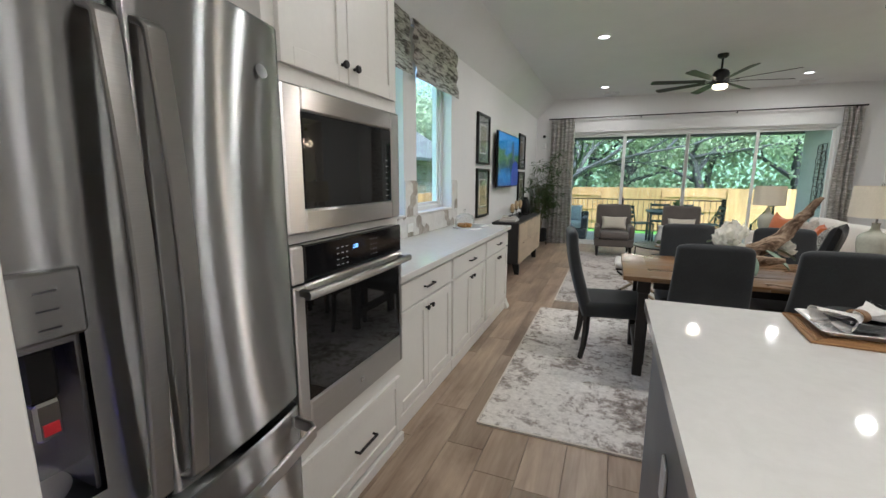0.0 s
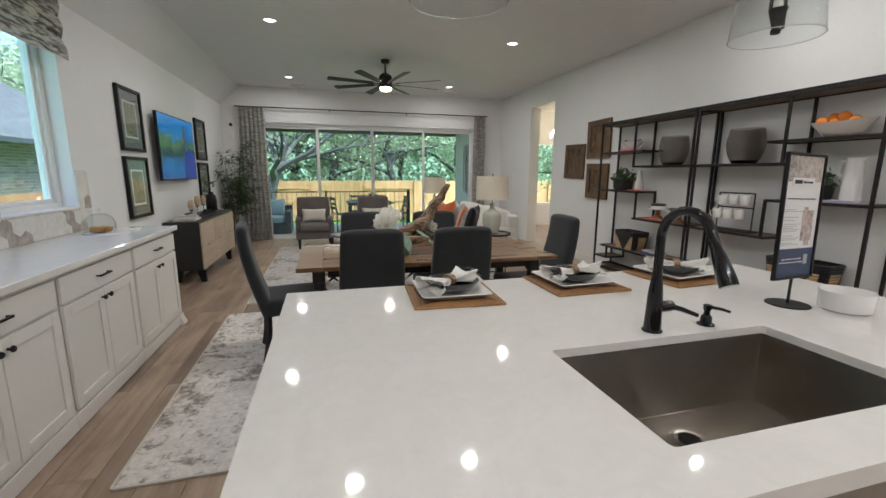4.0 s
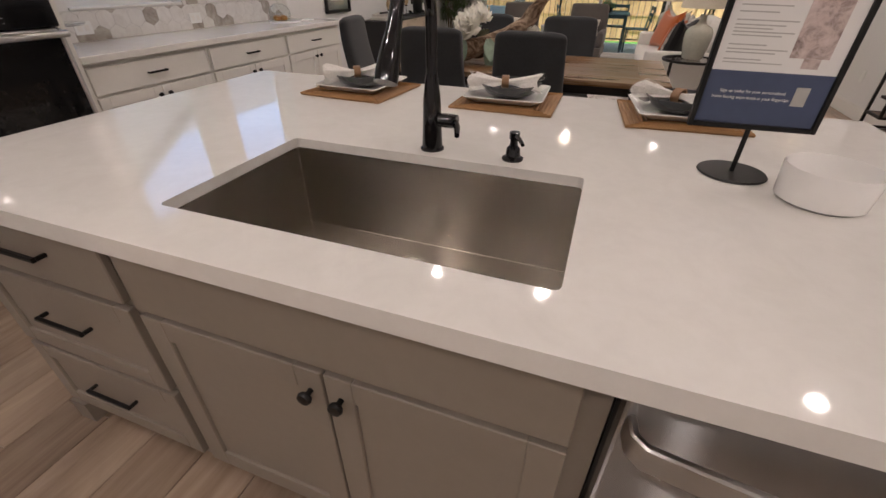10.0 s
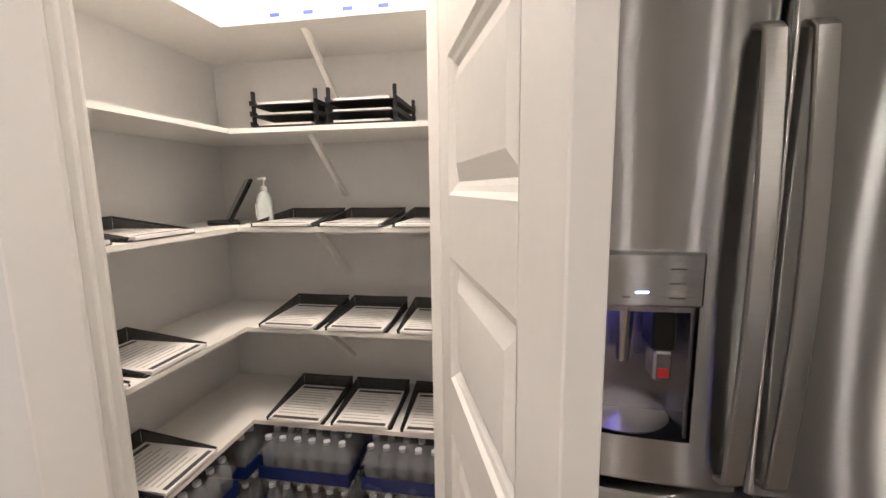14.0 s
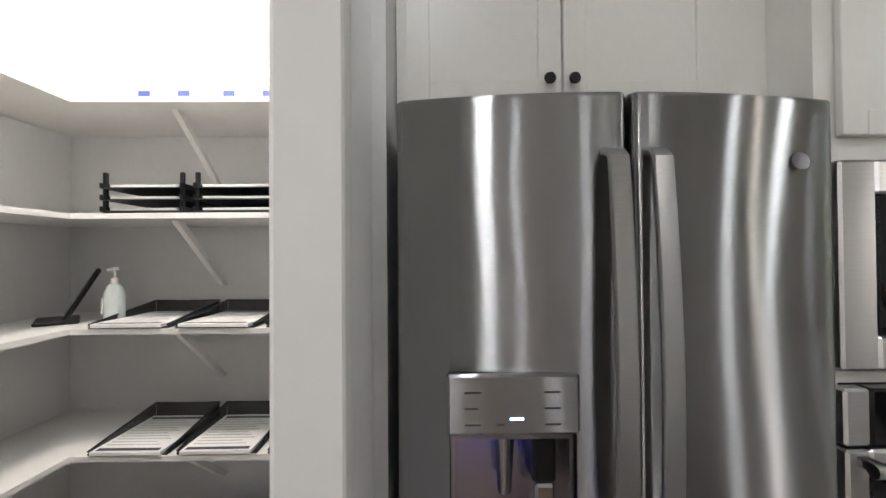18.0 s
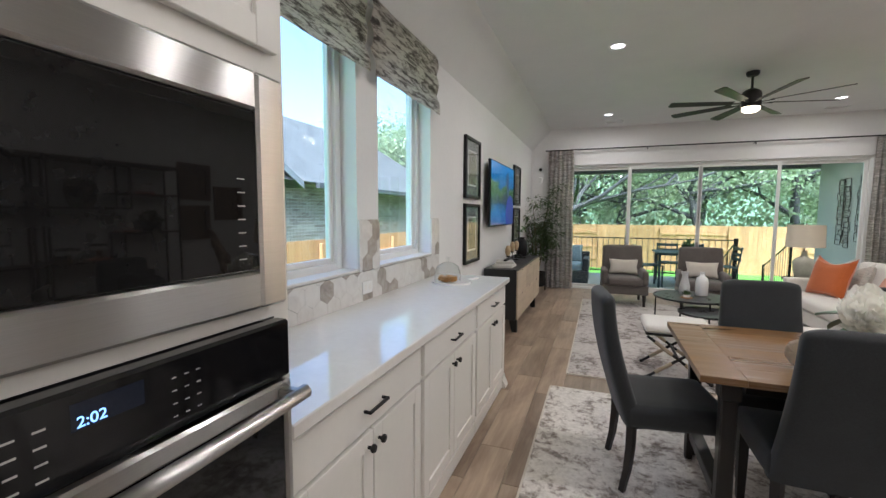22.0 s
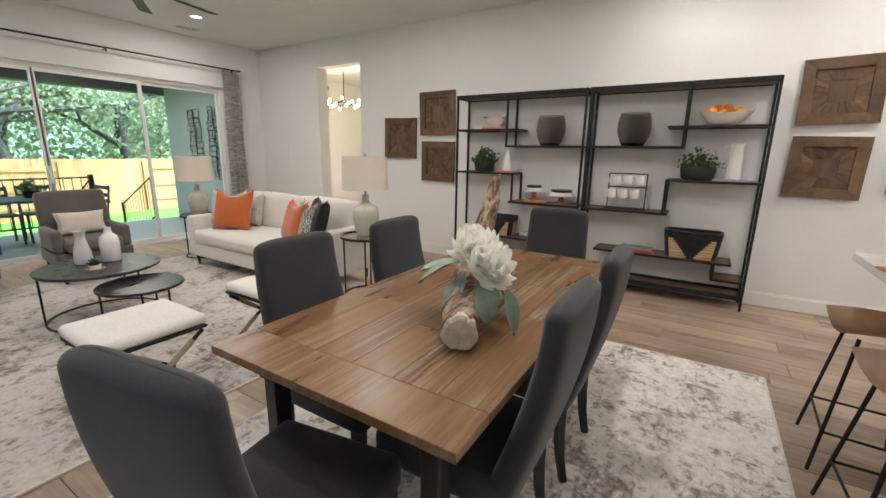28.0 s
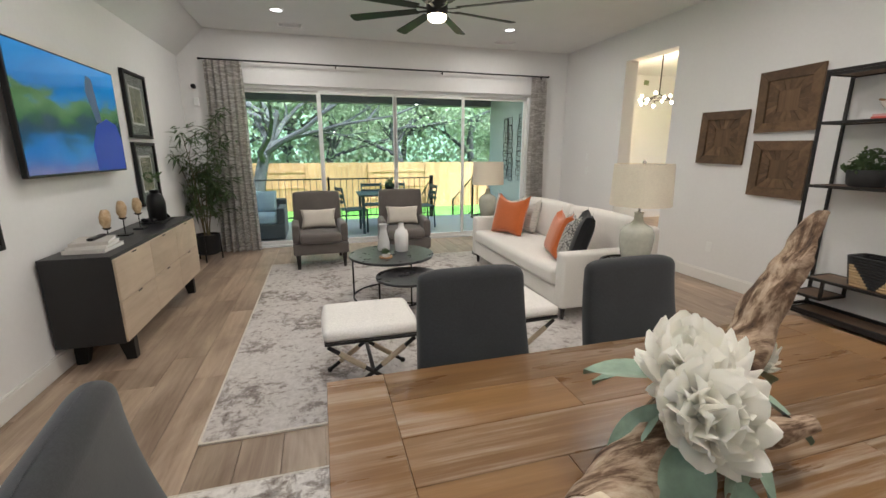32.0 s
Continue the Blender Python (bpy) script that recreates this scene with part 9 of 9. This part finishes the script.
face(bm, [ea, eb, rb, ra])
face(bm, [eb, wb_, rb])
face(bm, [wa_, ra, rb, wb_])
face(bm, [ea, ra, wa_])
face(bm, [ea, wa_, wb_, eb])
part("roof", bm, SHINGLE, nh)
bm = B()
box(bm, -5.92, 9.2, 2.0, -5.82, 18.4, 2.13, 0.01)
part("gutter", bm, plain("dark_gutter", (0.08, 0.085, 0.09), 0.5), nh)
# shingle courses on the nearer roofs
bm = B()
pitch = math.atan2(3.48, 6.15)
for k in range(44):
    q = (k + 0.5) / 44
    for j in range(10):
        x = -9.35 + 0.34 * j + 0.17 * (k % 2)
        box(bm, x, -0.075, 0.0, min(x + 0.337, HXW + 0.095), 0.085, 0.006 + 0.004 * ((5 * k + 3 * j) % 4) / 4, 0, Matrix.Translation((0, 8.75 - 6.15 * q, 2.102 + 3.48 * q)) @ Matrix.Rotation(-pitch, 4, "X"))
slope = math.atan2(2.17, 2.9)
for k in range(24):
    q = (k + 0.5) / 24
    for j in range(50):
        y = 3.05 + 0.305 * j + 0.15 * (k % 2)
        if y + 0.3 > 18.4 - 2.4 * q:
            break
        lift = 0.006 + 0.004 * ((7 * k + 3 * j) % 5) / 5
        box(bm, -0.075, y, 0.0, 0.085, y + 0.297, lift, 0, Matrix.Translation((-5.9 - 2.9 * q, 0, 2.125 + 2.17 * q)) @ Matrix.Rotation(slope, 4, "Y"))
part("shingle", bm, SHINGLE, nh)["kind"] = "stuff"
wn_ = part("window", B(), VINYL, nh)
bm = B()
for a in ((5.0, 5.08, 0.86, 1.80), (6.29, 6.37, 0.86, 1.80), (5.08, 6.29, 0.86, 0.94), (5.08, 6.29, 1.72, 1.80)):
    box(bm, HXW - 0.02, a[0], a[2], HXW + 0.03, a[1], a[3], 0.004)
bm.to_mesh(wn_.data)
bm.free()
bm = B()
box(bm, HXW + 0.001, 5.081, 0.941, HXW + 0.006, 6.289, 1.719)
part("pane", bm, plain("dim_pane", (0.10, 0.12, 0.13), 0.08, bump=0.0), wn_, "dull reflecting pane")
bm = B()
box(bm, HXW + 0.001, 4.90, 1.81, HXW + 0.03, 6.47, 1.93, 0.004)
part("lintel", bm, MORTAR, nh)

# fences of upright pickets on rails
def fence(label, p0, p1, top, base, face_sign):
    f = thing("fence", label, "fence")
    p0, p1 = Vector((*p0, 0)), Vector((*p1, 0))
    d = (p1 - p0).normalized()
    n = Vector((-d.y, d.x, 0)) * face_sign
    L = (p1 - p0).length
    ang = math.degrees(math.atan2(d.y, d.x))
    me = None
    cnt = int(L / 0.142)
    rnd = random.Random(7)
    for k in range(cnt):
        c = p0 + d * (k * 0.142 + 0.07)
        if me is None:
            bm = B()
            h = top - base
            o = [(-0.0695, 0), (0.0695, 0), (0.0695, h - 0.006), (0.064, h), (-0.064, h), (-0.0695, h - 0.006)]
            prism(bm, o, -0.008, 0.008, Matrix(((1, 0, 0, 0), (0, 0, 1, 0), (0, 1, 0, 0), (0, 0, 0, 1))))
            ob = part("picket", bm, FENCEWOOD, f)
            me = ob.data
        else:
            ob = new("picket", me)
            ob.parent = f
        ob.matrix_basis = pose(c.x, c.y, base + rnd.uniform(-0.006, 0.006), 0, 0, ang)
    h = top - base
    for k in range(int(L / 2.4)):
        a = p0 + d * (k * 2.4 + 0.02) + n * 0.03
        for z in (base + 0.22 * h, base + 0.5 * h, base + 0.82 * h):
            if (k % 2) == 0:
                bm = B()
                box(bm, 0, -0.02, -0.045, 2.36, 0.02, 0.045, 0.004)
                part("rail", bm, FENCEWOOD, f, "", False, pose(a.x, a.y, z, 0, 0, ang))
        bm = B()
        box(bm, -0.045, -0.03, 0, 0.045, 0.03, h - 0.06, 0.004)
        part("post", bm, FENCEWOOD, f, "", False, pose(*(a + n * 0.035).xy, base, 0, 0, ang))


fence("tall new cedar picket fence across the back yard", (-12.0, 20.5), (16.0, 20.5), 1.02, -0.86, -1)
fence("cedar picket fence beside the neighbouring house", (-4.05, 2.0), (-4.05, 20.3), 1.02, -0.86, -1)

# patio railing
rl = thing("railing", "black metal patio railing with thin balusters", "railing")
RZ = PZ + 0.92


def rail_run(x0, y0, x1, y1, z0=0.0, z1=0.0):
    d = Vector((x1 - x0, y1 - y0, 0))
    for dz in (0.92, 0.10):
        bm = B()
        sweep(bm, [(x0, y0, PZ + dz + z0), (x1, y1, PZ + dz + z1)], 0.016, 6)
        part("rail", bm, BLACK, rl)
    n = max(2, int(d.length / 0.125))
    for k in range(1, n):
        q = k / n
        bm = B()
        z = z0 + (z1 - z0) * q
        sweep(bm, [(x0 + d.x * q, y0 + d.y * q, PZ + 0.10 + z), (x0 + d.x * q, y0 + d.y * q, PZ + 0.92 + z)], 0.007, 5)
        part("baluster", bm, BLACK, rl)
    for x, y, z in ((x0, y0, z0), (x1, y1, z1)):
        bm = B()
        box(bm, x - 0.022, y - 0.022, PZ + 0.002 + z, x + 0.022, y + 0.022, PZ + 0.97 + z, 0.003)
        part("post", bm, BLACK, rl)


rail_run(-2.0, 12.62, 0.7, 12.62)
rail_run(0.7, 12.62, 3.0, 12.62)
rail_run(4.05, 12.62, 4.05, 14.2, 0.0, -0.72)
rail_run(3.05, 12.66, 3.05, 14.2, 0.0, -0.72)
bm = B()
for k in range(4):
    box(bm, 3.0, 12.75 + 0.32 * k, -0.9, 4.1, 13.07 + 0.32 * k, PZ - 0.17 * (k + 1))
setting("patio_steps", bm, CONCRETE, "concrete steps down to the lawn", "steps")

# patio furniture
TEAL = plain("dark_teal_metal", (0.03, 0.055, 0.065), 0.5)
pt_ = thing("patio_table", "dark metal patio dining table", "table", pose(1.75, 11.25, PZ))
bm = B()
box(bm, -0.55, -0.42, 0.70, 0.55, 0.42, 0.73, 0.006)
part("tabletop", bm, TEAL, pt_)
for x in (-0.48, 0.48):
    for y in (-0.36, 0.36):
        bm = B()
        box(bm, x - 0.022, y - 0.022, 0.002, x + 0.022, y + 0.022, 0.70, 0.003)
        part("leg", bm, TEAL, pt_)


def patio_chair(m):
    c = thing("patio_chair", "dark teal metal patio chair", "chair", m, "patio chairs")
    bm = B()
    box(bm, -0.22, -0.22, 0.43, 0.22, 0.22, 0.45, 0.004)
    part("seat", bm, TEAL, c)
    for x in (-0.20, 0.20):
        bm = B()
        box(bm, x - 0.015, 0.185, 0.002, x + 0.015, 0.215, 0.43, 0.002)
        part("leg", bm, TEAL, c)
        bm = B()
        sweep(bm, [(x, -0.22, 0.002), (x, -0.20, 0.44), (x, -0.27, 0.86)], 0.016, 6)
        part("back_post", bm, TEAL, c)
    for z in (0.60, 0.70, 0.82):
        bm = B()
        box(bm, -0.20, -0.262, z - 0.03, 0.20, -0.245, z + 0.03, 0.003)
        part("slat", bm, TEAL, c)
    return c


pc = patio_chair(pose(1.10, 11.15, PZ, 0, 0, -75))
copy_thing(pc, pose(2.48, 11.35, PZ, 0, 0, 95))
copy_thing(pc, pose(1.55, 11.80, PZ, 0, 0, 180))
copy_thing(pc, pose(2.05, 11.80, PZ, 0, 0, 176))
pp_ = thing("potted_plant", "small green plant on the patio table", "plant", pose(1.85, 11.3, PZ + 0.7305))
bm = B()
lathe(bm, [(0, 0), (0.08, 0), (0.10, 0.10), (0, 0.10)], 18)
part("pot", bm, BLACK, pp_, "", True)
bm = B()
leaf_cluster(bm, random.Random(9), Vector((0, 0, 0.10)), 0.17, 0.16, 160, 0.06)
part("foliage", bm, HOUSELEAF, pp_)
os_ = thing("outdoor_sofa", "dark wicker outdoor sofa with blue-grey cushions", "sofa", pose(-0.55, 11.05, PZ))
WICK = fabric("dark_wicker", (0.06, 0.07, 0.075), weave=120, bump=0.9)
BLUEC = fabric("blue_grey_cushion", (0.30, 0.38, 0.42))
bm = B()
softbox(bm, -0.75, -0.40, 0.03, 0.45, 0.40, 0.30, 0.03)
part("base", bm, WICK, os_, "", True)
bm = B()
softbox(bm, -0.75, 0.28, 0.30, 0.45, 0.42, 0.66, 0.03)
part("backrest", bm, WICK, os_, "", True)
bm = B()
softbox(bm, 0.33, -0.40, 0.30, 0.46, 0.28, 0.56, 0.03)
part("armrest", bm, WICK, os_, "", True)
bm = B()
softbox(bm, -0.73, -0.40, 0.30, 0.32, 0.27, 0.44, 0.04, 0.01)
part("seat_cushion", bm, BLUEC, os_, "", True)
for x in (-0.45, 0.06):
    bm = B()
    cushion(bm, 0.48, 0.40, 0.16, 12, 0.15, 0.06, pose(x, 0.19, 0.62, 76, 0, 0))
    part("back_cushion", bm, BLUEC, os_, "", True)
wa = thing("metal_wall_art", "black metal wall art of overlapping rectangles", "wall art", pose(4.418, 11.15, 1.50))
rnd = random.Random(12)
for col in (-0.34, 0.30):
    for k in range(13):
        for side in (0, 1):
            y, z = col - 0.20 + 0.19 * side + rnd.uniform(-0.04, 0.04), -0.66 + 0.095 * k + 0.04 * side
            w_, h_ = rnd.uniform(0.14, 0.24), rnd.uniform(0.10, 0.20)
            dx = -0.010 - 0.009 * ((k + side) % 3)
            q = [(dx, yy, zz) for yy, zz in rounded(y, z, y + w_, z + h_, 0.02, 2)]
            bm = B()
            sweep(bm, q + q[:1], 0.006, 4)
            part("rectangle", bm, IRON, wa)
# glowing bowl stands in for the indoor fan light mirrored in the door glass
pf = thing("porch_light", "glowing porch ceiling bowl in place of an indoor light's reflection", "ceiling light", pose(1.75, 11.4, 2.66))
bm = B()
lathe(bm, [(0, -0.001), (0.15, -0.001), (0.15, -0.03), (0.14, -0.035), (0, -0.03)], 28)
part("rim", bm, IRON, pf, "", True)
bm = B()
lathe(bm, [(0, -0.09), (0.08, -0.08), (0.138, -0.036), (0, -0.036)], 28)
part("bowl", bm, SOFTGLOW, pf, "frosted warm bowl", True)


# trees
def leaves(name, parent, mat, centres, per, spread, size, seed):
    """Many small leaf blades scattered round a row of centres."""
    r = np.random.RandomState(seed)
    c = np.repeat(np.array(centres), per, 0)
    n = len(c)
    p = c + r.normal(0, 1, (n, 3)) * spread
    e = r.normal(0, 1, (n, 3))
    e /= np.linalg.norm(e, axis=1)[:, None]
    s = np.cross(e, r.normal(0, 1, (n, 3)))
    s /= np.linalg.norm(s, axis=1)[:, None]
    L = (size * r.uniform(0.6, 1.4, n))[:, None]
    vs = np.stack([p - e * L / 2, p + s * L * 0.33, p + e * L / 2, p - s * L * 0.33], 1).reshape(-1, 3)
    me = bpy.data.meshes.new(name)
    me.from_pydata(vs.tolist(), [], np.arange(4 * n).reshape(-1, 4).tolist())
    me.materials.append(mat)
    ob = new(name, me)
    ob.parent = parent
    return ob


def oak(label, x, y, h, r, seed, per=60, lean=(0, 0), limbs=7, leaf=0.155):
    t = thing("oak_tree", label, "tree", pose(x, y, -0.86), "oaks")
    rnd = random.Random(seed)
    bm = B()
    top = Vector((lean[0], lean[1], h * 0.45))
    trunk = [Vector((0, 0, 0)), Vector((0.06, 0.02, 0.05 * h)), top * 0.5 + Vector((rnd.uniform(-0.2, 0.2), 0, 0)), top]
    sweep(bm, trunk, [0.30, 0.22, 0.18, 0.14], 9)
    ends = []

    def limb(p, d, L, rad, depth):
        q = [p]
        v = d.normalized()
        for s in range(5):
            v = (v + Vector((rnd.uniform(-0.35, 0.35), rnd.uniform(-0.35, 0.35), rnd.uniform(-0.18, 0.24)))).normalized()
            q.append(q[-1] + v * L / 5)
        sweep(bm, q, [rad * (1 - 0.16 * s) for s in range(6)], 6)
        if depth:
            for s in (2, 3, 4, 5):
                w = (v + Vector((rnd.uniform(-1, 1), rnd.uniform(-1, 1), rnd.uniform(-0.3, 0.6)))).normalized()
                limb(q[s], w, L * 0.55, rad * 0.42, depth - 1)
        if depth < 2:
            ends.extend([q[3], q[4], q[5]])

    for k in range(limbs):
        a = 2 * math.pi * k / limbs + rnd.uniform(-0.3, 0.3)
        limb(trunk[2].lerp(top, rnd.random()), Vector((math.cos(a), math.sin(a), rnd.uniform(0.15, 0.9))), r, 0.11, 2)
    part("trunk", bm, BARK, t, "grey gnarled trunk and limbs", True)
    tagged(leaves("crown", t, OAKLEAF, [tuple(e) for e in ends], per, 0.34, leaf, seed), "small dark green leaves")
    return t


oak("spreading live oak with a leaning grey trunk", -1.6, 17.6, 8.0, 4.2, 3, 44, (0.9, 0.3), 8, 0.11)
oak("live oak behind the fence", 4.5, 22.5, 7.5, 4.0, 5, 40, (-0.8, 0), 7)
oak("live oak behind the fence with twisting limbs", 0.8, 23.8, 8.5, 4.2, 8, 40, (0.6, 0), 7)
oak("live oak behind the fence beside others", -4.0, 23.6, 8.5, 4.2, 11, 40, (0.4, 0), 7)
oak("live oak at the yard's corner", 8.5, 24.0, 9.0, 4.4, 14, 40, (-0.5, 0), 7)
oak("live oak between the houses", -7.5, 22.5, 8.5, 4.0, 17, 36, (0.4, 0), 7)
oak("tall oak above the neighbouring roof", -12.3, 22.0, 7.5, 2.6, 21, 36, (0.4, 0), 7, 0.16)
oak("oak beyond the breakfast room window", 12.6, 13.5, 7.5, 3.6, 23, 36, (0, 0), 7, 0.14)
oak("low oak in the woods", -1.2, 29.0, 9.5, 5.0, 31, 44, (0.4, 0), 7, 0.17)
oak("low oak deep in the woods", 5.5, 30.0, 9.5, 5.0, 33, 44, (0.4, 0), 7, 0.17)
oak("wide oak deep in the woods", 12.5, 31.0, 10.0, 5.0, 35, 44, (0.4, 0), 7, 0.17)
oak("wide oak in the woods beside others", -8.5, 31.0, 10.0, 5.0, 37, 44, (0.4, 0), 7, 0.17)
bush = tagged(new("undergrowth"), "dense green undergrowth and far woods", "woods", "", "stuff")
r_ = np.random.RandomState(5)
cen = np.stack([r_.uniform(-24, 24, 900), r_.uniform(33, 40, 900), r_.uniform(-0.6, 9.5, 900)], 1)
cen2 = np.stack([r_.uniform(-14, 16, 320), r_.uniform(22, 27, 320), r_.uniform(-0.8, 1.7, 320)], 1)
leaves("foliage", bush, OAKLEAF, np.concatenate([cen, cen2]), 40, 0.55, 0.24, 6)
bm = B()
grid(bm, lambda u, v: (-90 + 180 * u, 62 + 6 * math.sin(3 * u), -1 + 14 * v + 2.0 * v * wobble(40 * u, 3 * v)), 90, 10)
setting("backdrop", bm, mottled("far_woods", [(0.3, (0.12, 0.18, 0.13)), (0.55, (0.21, 0.28, 0.20)), (0.75, (0.30, 0.37, 0.28))], 0.6, rough=0.95, second=3.0), "distant wooded hillside", "backdrop")

# ---- pieces of the brick wall ----
me = None
BR, BRJ = brick_mat("brick_single", False), brick_mat("brick_joined", True)
bm = B()
box(bm, -0.002, -0.100, -0.031, 0.010, 0.100, 0.031, 0.003)
me = bpy.data.meshes.new("brick")
bm.to_mesh(me)
bm.free()
me.materials.append(BR)
made, rest = 0, B()
for j in range(42):
    z = 0.60 + 0.075 * j
    for i in range(26):
        y = 8.12 - 0.212 * i - (0.106 if j % 2 else 0)
        if z > 2.20 + (8.1 - y) * 0.56 or y < 3.2:
            continue
        if 5.10 < y < 6.78 and 0.82 < z < 1.98:
            continue
        if made < 300 and y > 4.2 and z > 0.85:
            ob = new("brick", me)
            ob.parent = nh
            ob.matrix_basis = pose(HXW, y, z)
            made += 1
        else:
            box(rest, HXW - 0.002, y - 0.1, z - 0.031, HXW + 0.010, y + 0.1, z + 0.031)
for j in range(20):
    z = 0.60 + 0.075 * j
    for i in range(40):
        y = 8.4 + 0.212 * i + (0.106 if j % 2 else 0)
        box(rest, -6.352, y - 0.1, z - 0.031, -6.340, y + 0.1, z + 0.031)
part("brick", rest, BRJ, nh)["kind"] = "stuff"

# ---- floor planks ----
rnd = random.Random(2)
PL, PW = 1.22, 0.205
shared = {}
x = X0 - 0.16
row = 0
while x < X1 + 0.2:
    x1 = min(x + PW, X1 + 0.2)
    y = Y0 - rnd.uniform(0.0, PL)
    while y < Y1 + 0.02:
        y0, y1 = max(y, Y0), min(y + PL, Y1 + 0.02)
        y += PL
        if y1 - y0 < 0.03:
            continue
        key = (round(x1 - x, 3), round(y1 - y0, 2))
        if key not in shared:
            bm = B()
            hx, hy = (x1 - x) / 2 - 0.0012, (y1 - y0) / 2 - 0.0012
            box(bm, -hx, -hy, -0.010, hx, hy, 0.0, 0.0012)
            me = bpy.data.meshes.new("plank")
            bm.to_mesh(me)
            bm.free()
            me.materials.append(FLOORWOOD)
            shared[key] = me
        ob = new("plank", shared[key])
        ob.parent = floor
        ob.matrix_basis = pose((x + x1) / 2, (y0 + y1) / 2, 0.0, 0, 0, 180 * rnd.randint(0, 1))
    x = x1
    row += 1
bm = B()
for i in range(21):
    for j in range(4):
        box(bm, X1 + 0.202 + 0.205 * i, 6.3 + 1.22 * j, -0.010, X1 + 0.405 + 0.205 * i, 7.518 + 1.22 * j, 0.0, 0.0)
part("plank", bm, FLOORWOOD, floor)["kind"] = "stuff"
